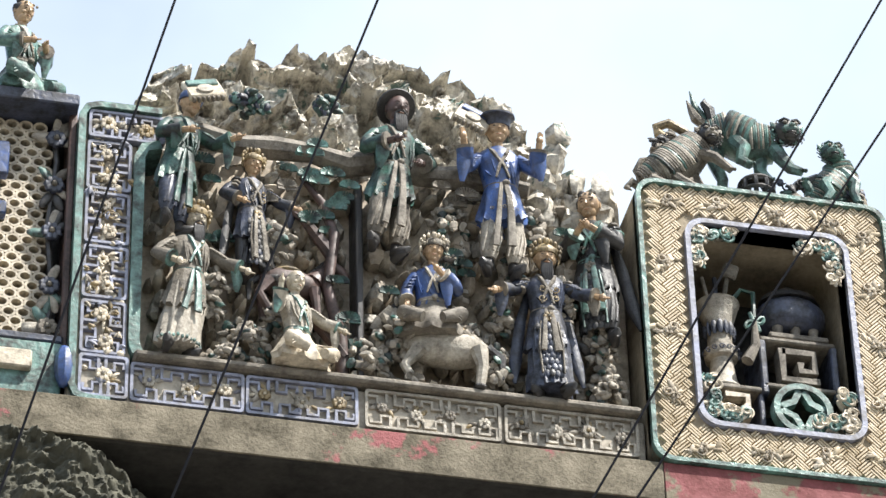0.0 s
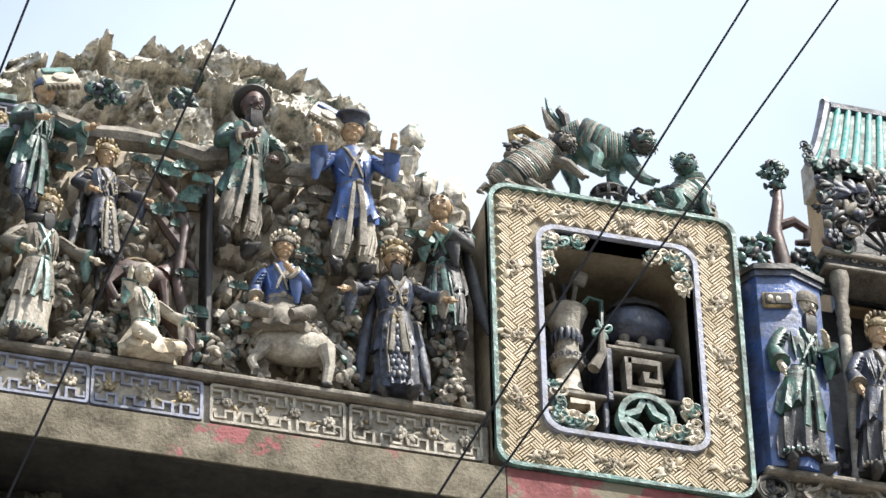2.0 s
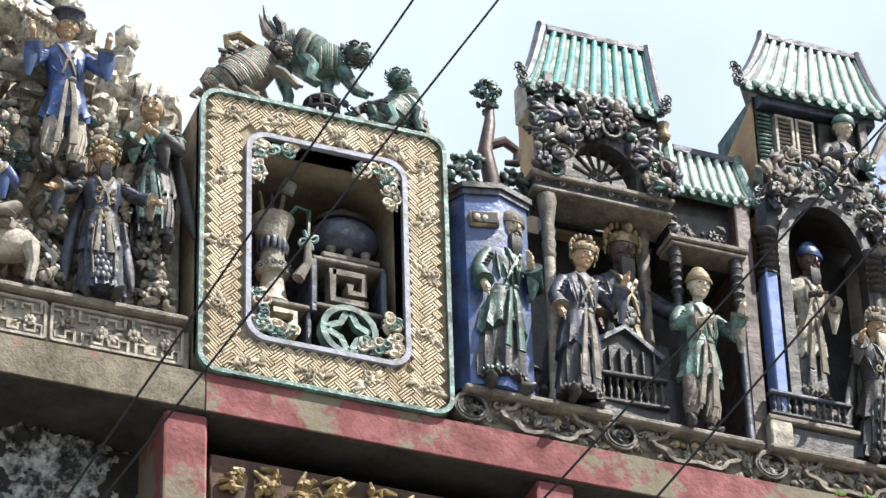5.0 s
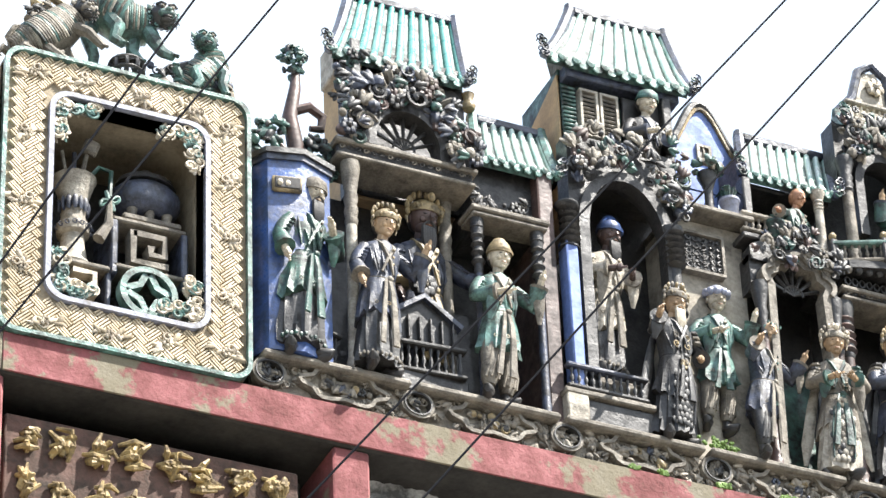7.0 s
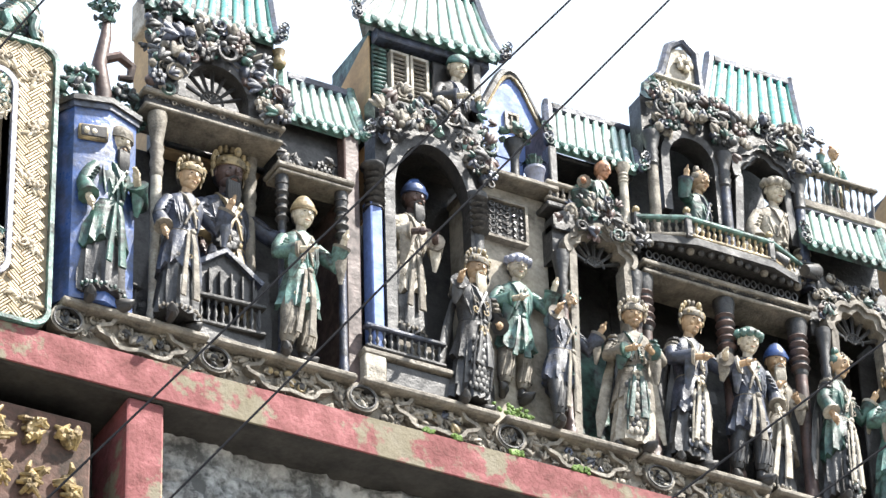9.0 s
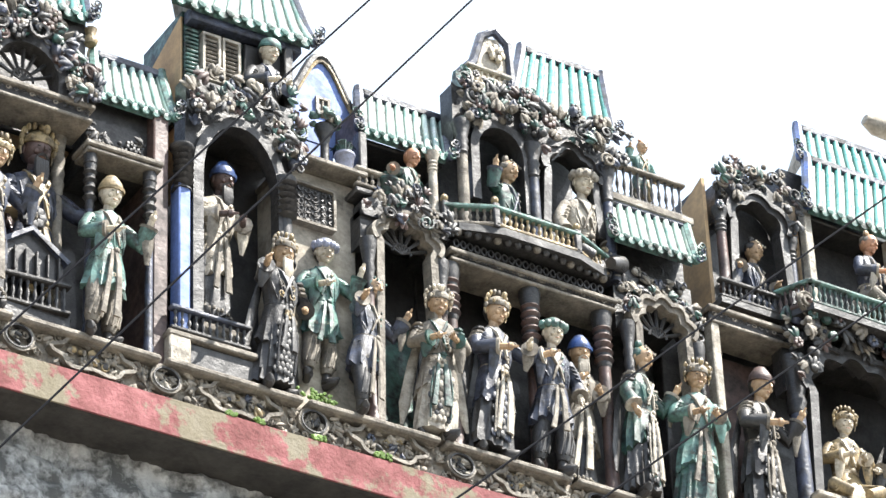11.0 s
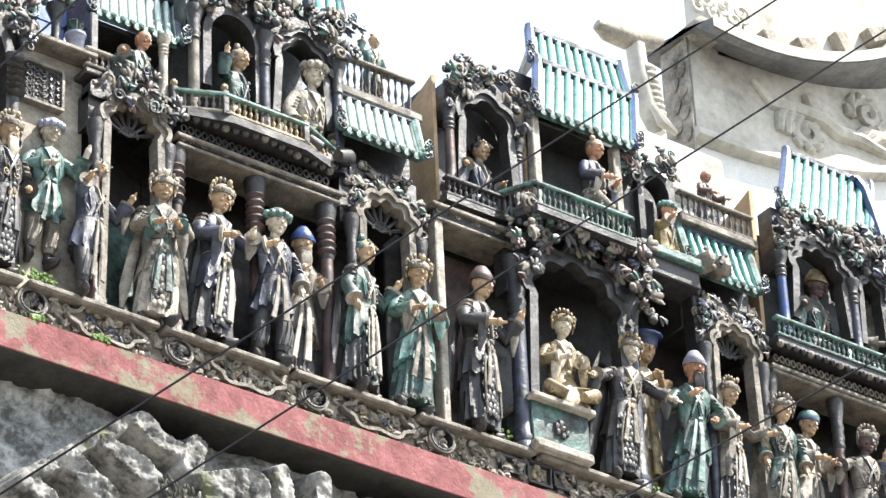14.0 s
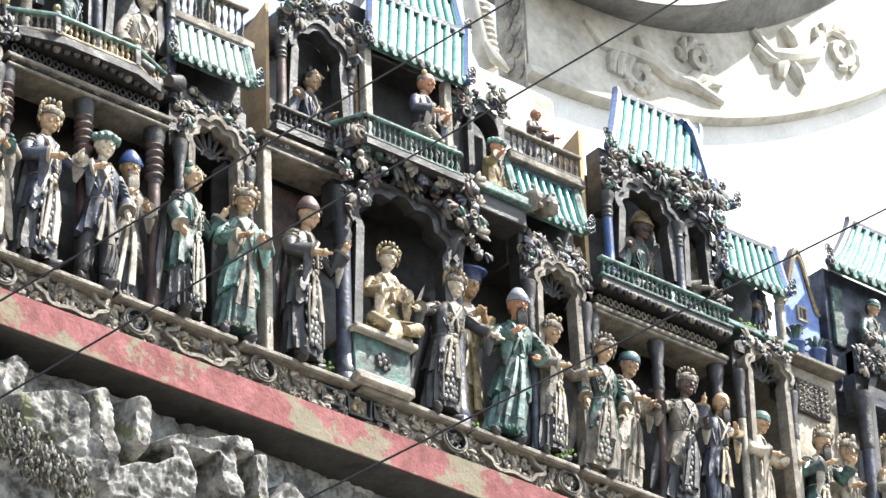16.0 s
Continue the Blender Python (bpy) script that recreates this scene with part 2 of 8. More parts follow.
        verts = [(p.x, y, p.z) for y in (y0, y1) for line2 in (a, b) for p in line2]
        faces = []
        for i in range(n - 1):
            k = i + 1
            faces += [[i, n + i, n + k, k], [2 * n + i, 2 * n + k, 3 * n + k, 3 * n + i], [i, k, 2 * n + k, 2 * n + i], [n + i, 3 * n + i, 3 * n + k, n + k]]
        faces += [[0, 2 * n, 3 * n, n], [n - 1, 2 * n - 1, 4 * n - 1, 3 * n - 1]]
        self.add(verts, faces, mat)

    def mesh(self, name, smooth=True):
        me = bpy.data.meshes.new(name)
        me.from_pydata(self.v, [], self.f)
        for m in self.mats:
            me.materials.append(m)
        me.polygons.foreach_set("material_index", self.m)
        me.update()
        bm = bmesh.new()
        bm.from_mesh(me)
        bmesh.ops.recalc_face_normals(bm, faces=bm.faces[:])
        bm.to_mesh(me)
        bm.free()
        if smooth:
            me.shade_smooth()
            me.set_sharp_from_angle(angle=radians(42))
        return me


LOOSE = {'rock_ground', 'rockery', 'rock_pinnacle', 'corner_spray', 'foliage_clump', 'cresting', 'side_foliage', 'pine_branch', 'crown', 'fretwork', 'fret_tile', 'carved_frieze', 'leaf_scroll', 'lattice', 'flower_boss', 'gable_board', 'scroll_band', 'rolled_scroll', 'end_relief', 'corner_ornament'}


def part(name, kit, parent, label="", smooth=True):
    ob = new(name, kit.mesh(name, smooth) if isinstance(kit, Kit) else kit)
    ob.parent = parent
    if name in LOOSE:
        ob["kind"] = "stuff"
    if parent.type == "EMPTY":
        ob.matrix_parent_inverse = Matrix.Translation(parent.location).inverted()
    if label:
        ob["label"] = label
    return ob


def thing(name, label, category, at=(0, 0, 0), group="", kind=""):
    ob = new(name)
    ob.location = at
    ob.empty_display_size = 0.05
    return tagged(ob, label, category, group, kind)


def solid(name, kit, label, category, group="", kind="", smooth=True):
    return tagged(new(name, kit.mesh(name, smooth)), label, category, group, kind)


def rounded(x0, z0, x1, z1, r, n=6):
    """Outline of a rectangle with rounded corners, anticlockwise."""
    out = []
    for cx, cz, a0 in ((x1 - r, z0 + r, -90), (x1 - r, z1 - r, 0), (x0 + r, z1 - r, 90), (x0 + r, z0 + r, 180)):
        out += [(cx + r * math.cos(radians(a0 + 90 * i / n)), cz + r * math.sin(radians(a0 + 90 * i / n))) for i in range(n + 1)]
    return out

# ---- ground, wall, beam ----
k = Kit()
k.box((0, 0, -0.05), (4000, 4000, 0.1), M_PAVE, cut=0)
solid("ground", k, "grey stone courtyard paving reaching the horizon", "ground", kind="structure")
BEAM_Z0, BEAM_Z1 = 6.556, 6.668
POSTS = ((2.147, 2.25), (3.069, 3.163))
k = Kit()
k.box((6.0, 0.55, 3.2), (18.0, 0.5, 6.4), M_STUCCO)
k.box((6.0, 0.55, 6.48), (18.0, 0.5, 0.15), M_STUCCO)
wall_front = solid("wall_front", k, "grey stucco temple wall under the roof beam", "wall", kind="structure")
k = Kit()
# Beam core coloured near black for the shade on its underside.
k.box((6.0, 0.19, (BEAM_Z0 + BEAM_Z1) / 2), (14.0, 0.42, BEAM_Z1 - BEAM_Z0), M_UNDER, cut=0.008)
k.box((0.62, -0.021, (BEAM_Z0 + BEAM_Z1) / 2 + 0.001), (3.236, 0.006, BEAM_Z1 - BEAM_Z0 - 0.006), M_BEAMG, cut=0.002)
k.box((7.62, -0.021, (BEAM_Z0 + BEAM_Z1) / 2 + 0.001), (10.76, 0.006, BEAM_Z1 - BEAM_Z0 - 0.006), M_BEAM, cut=0.002)
solid("roof_beam", k, "concrete eaves beam with flaking pinkish red paint", "beam", kind="structure")
for x0, x1 in POSTS:
    k = Kit()
    k.box(((x0 + x1) / 2, 0.15, BEAM_Z0 / 2), (x1 - x0, 0.32, BEAM_Z0), M_BEAM, cut=0.006)
    solid("pier", k, "square pier with flaking pinkish red paint", "pier", group="piers under the beam", kind="structure")
# Walls out of view, added to cut the sky light on the facade.
for name, c, s in (("unseen_wall_opposite", (4, -10.2, 2.9), (26, 0.4, 5.8)), ("unseen_wall_left", (-8.8, -5, 2.9), (0.4, 10, 5.8)), ("unseen_wall_right", (16.8, -5, 2.9), (0.4, 10, 5.8))):
    k = Kit()
    k.box(c, s, M_PLASTER)
    solid(name, k, "plain unseen plaster wall, added to hold back sky light", "wall", kind="structure")

# ---- ornament ----
def curl(k, x, z, y, r, mat, turns=1.4, start=0.0, way=1, wire=None):
    """Rising spiral scroll."""
    n = int(11 * turns)
    pts = []
    for i in range(n + 1):
        u = i / n
        a = start + way * u * turns * 2 * math.pi
        d = r * (1 - 0.82 * u)
        pts.append((x + d * math.cos(a), y - 0.004 * u, z + d * math.sin(a)))
    w = wire or r * 0.18
    k.tube(pts, [w * (0.6 + 0.5 * (i / n)) for i in range(n + 1)], mat, 5)


def rosette(k, x, z, y, r, mat, heart, petals=6):
    a0 = random.random() * 6
    for i in range(petals):
        a = a0 + 2 * math.pi * i / petals
        k.blob((x + 0.6 * r * math.cos(a), y, z + 0.6 * r * math.sin(a)), (r * 0.42, r * 0.35, r * 0.42), mat, 6, 4)
    k.blob((x, y - r * 0.2, z), (r * 0.3, r * 0.35, r * 0.3), heart, 6, 4)


def leaf(k, x, z, y, r, a, mat):
    m = Matrix.Rotation(-a, 3, "Y") @ Matrix.Rotation(random.uniform(-0.5, 0.5), 3, "X")
    k.blob((x, y, z), (r, r * 0.25, r * 0.42), mat, 6, 5, m=m)


def encrust(k, x0, x1, z0, z1, y, n, size, mats, inside=None, depth=0.0):
    """Dense modelled foliage, scrolls and flowers over a field."""
    made = 0
    for _ in range(n * 6):
        if made >= n:
            break
        x, z = random.uniform(x0, x1), random.uniform(z0, z1)
        if inside and not inside(x, z):
            continue
        made += 1
        r, mat, c = size * random.uniform(0.6, 1.25), random.choice(mats), random.random()
        yy = y - random.random() * depth
        if c < 0.12:
            curl(k, x, z, yy, r, mat, random.uniform(1.2, 1.7), random.random() * 6, random.choice((-1, 1)), r * 0.24)
        elif c < 0.28:
            rosette(k, x, z, yy, r * 0.85, mat, random.choice(mats))
        elif c < 0.85:
            a = random.random() * 6.28
            for d in (-0.6, 0, 0.6):
                leaf(k, x + r * 0.6 * math.cos(a + d), z + r * 0.6 * math.sin(a + d), yy - 0.003 - 0.004 * (d == 0), r * 0.85, a + d, mat)
        else:
            k.blob((x, yy, z), (r * 0.6, r * 0.5, r * 0.6), mat, 7, 5, 0.3, 40)


def arc(cx, cz, rx, rz, a0=180.0, a1=0.0, n=16):
    return [(cx + rx * math.cos(radians(a0 + (a1 - a0) * i / n)), cz + rz * math.sin(radians(a0 + (a1 - a0) * i / n))) for i in range(n + 1)]


def cusped(cx, cz, rx, rz, lobes=5, dip=0.14, n=30):
    """Half arch of several lobes."""
    out = []
    for i in range(n + 1):
        u = i / n
        a = math.pi * (1 - u)
        s = 1 - dip * (1 - abs(math.sin(math.pi * lobes * u)))
        out.append((cx + rx * s * math.cos(a), cz + rz * s * math.sin(a)))
    return out


COL = [(1.25, 0), (1.25, 0.03), (1.0, 0.045), (1.15, 0.07), (0.95, 0.09), (0.88, 0.3), (0.84, 0.70), (1.05, 0.72), (0.9, 0.74), (1.1, 0.77), (0.9, 0.80), (1.12, 0.83), (0.92, 0.86), (1.3, 0.93), (1.5, 0.97), (1.5, 1.0)]


def column(parent, x, y, z0, z1, r, mat, cap=None):
    k = Kit()
    h = z1 - z0
    k.lathe([(r * a, h * b) for a, b in COL[:7]], (x, y, z0), mat, 12)
    k.lathe([(r * a, h * b) for a, b in COL[6:]], (x, y, z0), cap or M_SOOTSHADE, 12)
    return part("column", k, parent)


def roof(parent, x0, x1, ze, ye, zr, yr, n, mat=None, trim=None, ends=True, ridge=True, top=None):
    """Curved roof of tile ribs from the eave up to the ridge, which runs over the stretch top, with curled gable boards."""
    mat, trim = mat or M_TILE, trim or M_SLATE
    rib = M_RIB if mat is M_TILE else M_TILEW
    t0, t1 = top or (x0, x1)
    def line(u):
        return ye + (yr - ye) * u, ze + (zr - ze) * (0.45 * u + 0.55 * u ** 1.35)
    def across(v, u):
        return (x0 + (x1 - x0) * v) * (1 - u) + (t0 + (t1 - t0) * v) * u
    us = [i / 8 for i in range(9)]
    k = Kit()
    pan = []
    for u in us:
        y, z = line(u)
        a, b = across(0, u), across(1, u)
        pan += [(a, y, z - 0.004), (b, y, z - 0.004), (b, y + 0.01, z - 0.022), (a, y + 0.01, z - 0.022)]
    quads = [[4 * j + a, 4 * j + (a + 1) % 4, 4 * j + 4 + (a + 1) % 4, 4 * j + 4 + a] for j in range(8) for a in range(4)]
    k.add(pan, quads + [[3, 2, 1, 0], [32, 33, 34, 35]], M_GREEN)
    base = part("roof", k, parent)
    w = (x1 - x0) / n
    for i in range(n + 1):
        k = Kit()
        k.tube([(across(i / n, u), *line(u)) for u in us], [w * 0.31 * (1 - u * (1 - (t1 - t0) / (x1 - x0))) for u in us], rib, 9)
        k.lathe([(w * 0.06, -0.004), (w * 0.32, -0.002), (w * 0.32, 0.005), (w * 0.06, 0.008)], (x0 + w * i, ye - 0.004, ze), M_TEAL, 9, m=Matrix.Rotation(radians(90), 3, "X"))
        part("tile", k, base)
    k = Kit()
    k.lathe([(w * 0.05, -0.004), (w * 0.36, -0.003), (w * 0.36, 0.003), (w * 0.05, 0.004)], (0, ye - 0.002, ze - 0.010), M_TEAL, 8, m=Matrix.Rotation(radians(90), 3, "X"))
    drip = k.mesh("drip_tile")
    for i in range(n):
        ob = part("drip_tile", drip, base)
        ob.location.x = x0 + w * (i + 0.5)
    if ridge:
        k = Kit()
        k.box(((t0 + t1) / 2, yr, zr + 0.006), (t1 - t0, 0.022, 0.03), M_SLATE, cut=0.008)
        part("ridge", k, base)
    if ends:
        for v, s in ((0, -1), (1, 1)):
            k = Kit()
            pts = [(across(v, u) + s * 0.008, *line(u)) for u in us]
            pts = [(pts[0][0], ye - 0.012, ze - 0.008)] + pts + [(pts[-1][0], yr, zr + 0.024)]
            k.tube(pts, [0.010] + [0.0165] * len(us) + [0.012], trim, 8)
            x = x0 if v == 0 else x1
            for q in range(6):
                curl(k, x + s * (0.014 + 0.010 * (q % 2)), ze - 0.006 + 0.012 * q * 0.8, ye - 0.012, 0.014, random.choice((M_SLATE, M_GREEN, M_SOOTSHADE)), 1.3, q, s, 0.0035)
            part("gable_board", k, base)
        if top and t0 - x0 > 0.05:
            k = Kit()
            (yb, zb), (ym, zm) = line(0.12), line(1.0)
            k.add([(x0 + 0.01, yb + 0.02, zb), (t0 - 0.005, ym - 0.01, zm - 0.01), (t0 - 0.005, ym + 0.10, zb + 0.02), (x0 + 0.015, yb + 0.02, zb - 0.02), (t0, ym, zm - 0.03), (t0, ym + 0.10, zb)], [[0, 1, 2], [5, 4, 3], [0, 3, 4, 1], [1, 4, 5, 2], [2, 5, 3, 0]], M_PALE)
            part("gable_end", k, base, "pale plastered gable end")
    return base


BAL = [(0.75, 0), (0.75, 0.1), (0.4, 0.18), (1.0, 0.38), (0.8, 0.5), (0.38, 0.68), (0.55, 0.8), (0.8, 0.9), (0.8, 1.0)]


def balustrade(parent, p0, p1, z0, z1, mat, top, n=0):
    """Row of turned balusters between two rails, in a straight line in plan."""
    a, b = Vector((*p0, 0)), Vector((*p1, 0))
    d = b - a
    n = n or max(3, round(d.length / 0.019))
    rot = Matrix.Rotation(math.atan2(d.y, d.x), 4, "Z")
    mid = (a + b) / 2
    k = Kit()
    h = z1 - z0
    k.box((mid.x, mid.y, z1 - 0.006), (d.length + 0.012, 0.026, 0.013), top, rot)
    rail = part("balustrade", k, parent)
    k = Kit()
    k.box((mid.x, mid.y, z0 + 0.006), (d.length + 0.012, 0.022, 0.012), mat, rot)
    part("bottom_rail", k, rail)
    k = Kit()
    k.lathe([(0.0062 * r, 0.012 + (h - 0.025) * z) for r, z in BAL], (0, 0, 0), mat, 7)
    me = k.mesh("baluster")
    for i in range(n):
        ob = part("baluster", me, rail)
        q = a + d * ((i + 0.5) / n)
        ob.location = (q.x, q.y, z0)
    return rail


def cresting(parent, x0, x1, z0, z1, y, mats, n, size=0.02, peak=0.0, name="cresting"):
    """Encrusted pediment that rises to its middle."""
    c, hw = (x0 + x1) / 2, (x1 - x0) / 2
    k = Kit()
    def top(x):
        return z0 + (z1 - z0) * (1 - peak * min(1, abs(x - c) / hw) ** 1.5)
    poly = [(x0, z0), (x1, z0)] + [(x1 - (x1 - x0) * i / 10, top(x1 - (x1 - x0) * i / 10) - 0.012) for i in range(11)]
    k.slab(poly, y + 0.004, y + 0.05, M_SOOTSHADE)
    encrust(k, x0 - 0.01, x1 + 0.01, z0, z1, y, n, size, mats, lambda x, z: z < top(x), 0.03)
    return part(name, k, parent)


DARKS = (M_SOOTSHADE, M_SOOTSHADE, M_SOOTSHADE, M_CLAY, M_GREEN, M_SLATE, M_BROWN)


def niche(parent, x0, x1, z0, zs, zt, y, depth, mat, lobes=0, wide=0.022, fan=False):
    """Arched opening: jambs and arch as a moulded band, dark side walls behind, a fan grille if wanted."""
    c, rx = (x0 + x1) / 2, (x1 - x0) / 2
    head = cusped(c, zs, rx, zt - zs, lobes) if lobes else arc(c, zs, rx, zt - zs)
    k = Kit()
    k.band([(x0, z0)] + head + [(x1, z0)], wide, y - 0.012, y + 0.03, mat)
    if lobes:
        outer = [(p + (p - c) * 0.16, zs + (q - zs) * 1.15) for p, q in head]
        k.band(outer, wide * 0.6, y - 0.02, y + 0.02, mat)
    ob = part("arch", k, parent)
    if fan:
        k = Kit()
        for i in range(1, 8):
            a = math.pi * i / 8
            k.tube([(c, y + 0.02, zs), (c + rx * 0.9 * math.cos(a), y + 0.02, zs + (zt - zs) * 0.9 * math.sin(a))], [0.003, 0.007], M_SOOTSHADE, 5)
        k.tube([(c + 0.3 * rx * math.cos(a), y + 0.018, zs + 0.3 * (zt - zs) * math.sin(a)) for a in [math.pi * i / 10 for i in range(11)]], 0.004, M_SOOTSHADE, 5)
        part("fan_grille", k, ob)
    return ob


def lintel(parent, x0, x1, z0, z1, y0, y1, mat, teeth=True, name="entablature"):
    k = Kit()
    k.box(((x0 + x1) / 2, (y0 + y1) / 2, z1 - 0.008), (x1 - x0 + 0.02, y1 - y0 + 0.02, 0.016), mat)
    k.box(((x0 + x1) / 2, (y0 + y1) / 2 + 0.006, (z0 + z1) / 2), (x1 - x0, y1 - y0, z1 - z0 - 0.02), M_SOOTSHADE)
    k.box(((x0 + x1) / 2, (y0 + y1) / 2, z0 + 0.006), (x1 - x0 + 0.01, y1 - y0 + 0.01, 0.012), mat)
    if teeth:
        n = max(4, int((x1 - x0) / 0.022))
        for i in range(n):
            curl(k, x0 + (x1 - x0) * (i + 0.5) / n, (z0 + z1) / 2, y0 - 0.001, min(0.010, (z1 - z0) * 0.28), mat if i % 3 == 0 else M_SOOTSHADE, 1.1, 0, 1)
    return part(name, k, parent)


# ---- figures ----
def hatted(k, kind, c, s, mat, gilt):
    """Headgear on a head centred at c with radius s."""
    x, y, z = c
    if kind == "crown":
        k.lathe([(s * 1.08, 0), (s * 1.12, s * 0.3), (s * 0.95, s * 0.6), (s * 0.5, s * 0.95)], (x, y, z + s * 0.35), mat, 12)
        for i in range(11):
            a = math.pi * (i / 10) * 1.2 - 0.3
            k.blob((x + s * 1.3 * math.cos(a), y - s * 0.1, z + s * 0.62 + s * 1.12 * math.sin(a)), (s * 0.19, s * 0.16, s * 0.30), random.choice((gilt, gilt, mat)), 6, 4)
        for i in range(7):
            k.blob((x + s * (i - 3) * 0.3, y - s * 1.0 + abs(i - 3) * s * 0.12, z + s * 0.62), (s * 0.16, s * 0.15, s * 0.2), gilt, 6, 4)
        k.blob((x, y - s * 0.85, z + s * 1.35), (s * 0.28, s * 0.2, s * 0.35), gilt, 6, 5)
        for sx in (-1, 1):
            k.tube([(x + sx * s * 1.12, y, z + s * 0.3), (x + sx * s * 1.22, y, z - s * 0.1), (x + sx * s * 1.14, y - s * 0.1, z - s * 0.55)], [s * 0.10, s * 0.11, s * 0.05], gilt, 5)
            curl(k, x + sx * s * 1.15, z + s * 1.0, y - s * 0.1, s * 0.34, gilt, 1.2, 0, sx, s * 0.08)
    elif kind == "cap":
        k.lathe([(s * 1.06, 0), (s * 1.08, s * 0.35), (s * 0.98, s * 0.75), (s * 0.6, s * 1.05), (s * 0.15, s * 1.18)], (x, y, z + s * 0.25), mat, 12)
        k.lathe([(s * 1.12, 0), (s * 1.12, s * 0.2)], (x, y, z + s * 0.25), gilt, 12)
    elif kind == "tall":
        k.lathe([(s * 1.04, 0), (s * 1.08, s * 0.3), (s * 0.98, s * 0.65), (s * 0.78, s * 0.98), (s * 0.62, s * 1.2), (s * 0.5, s * 1.4), (s * 0.2, s * 1.55)], (x, y + s * 0.1, z + s * 0.3), mat, 12, m=Matrix.Rotation(-0.18, 3, "X"))
        k.lathe([(s * 1.13, 0), (s * 1.13, s * 0.25)], (x, y, z + s * 0.3), mat, 12)
    elif kind == "brim":
        k.lathe([(s * 0.6, 0), (s * 1.55, -s * 0.05), (s * 1.6, s * 0.1), (s * 1.0, s * 0.2), (s * 0.9, s * 0.6), (s * 0.3, s * 0.85)], (x, y + s * 0.35, z + s * 0.35), mat, 20, m=Matrix.Rotation(radians(-52), 3, "X"))
    elif kind == "flat":
        k.lathe([(s * 1.05, 0), (s * 1.08, s * 0.6), (s * 1.2, s * 0.75), (s * 1.45, s * 0.85), (s * 1.45, s * 1.0), (s * 0.5, s * 1.1)], (x, y, z + s * 0.3), mat, 12)
    elif kind == "turban":
        for i in range(4):
            k.lathe([(s * (0.9 - 0.1 * i), 0), (s * (1.18 - 0.14 * i), s * 0.15), (s * (0.9 - 0.1 * i), s * 0.32)], (x, y, z + s * (0.25 + 0.26 * i)), mat, 12)
        k.blob((x, y - s * 0.8, z + s * 0.9), (s * 0.2, s * 0.15, s * 0.2), gilt, 6, 4)
    elif kind == "lotus":
        for i in range(10):
            a = 2 * math.pi * i / 10
            k.blob((x + s * 1.05 * math.cos(a), y + s * 0.9 * math.sin(a), z + s * 0.65), (s * 0.42, s * 0.4, s * 0.4), mat, 6, 5)
        k.blob((x, y, z + s * 1.0), (s * 0.85, s * 0.8, s * 0.5), mat, 9, 6)
    elif kind == "bun":
        k.blob((x, y + s * 0.18, z + s * 0.28), (s * 1.05, s * 0.95, s * 0.85), mat, 10, 7, 0.2, 60)
        k.blob((x - s * 0.5, y + s * 0.2, z + s * 1.15), (s * 0.4, s * 0.35, s * 0.45), mat, 7, 5)
        for i in range(5):
            k.blob((x + s * (i - 2) * 0.4, y - s * 0.75, z + s * 0.75), (s * 0.15, s * 0.13, s * 0.15), gilt, 6, 4)
    elif kind == "horned":
        k.blob((x, y + s * 0.15, z + s * 0.3), (s * 1.05, s * 0.95, s * 0.8), mat, 10, 7)
        for sx in (-1, 1):
            k.blob((x + sx * s * 0.7, y, z + s * 1.05), (s * 0.4, s * 0.3, s * 0.35), gilt, 7, 5)


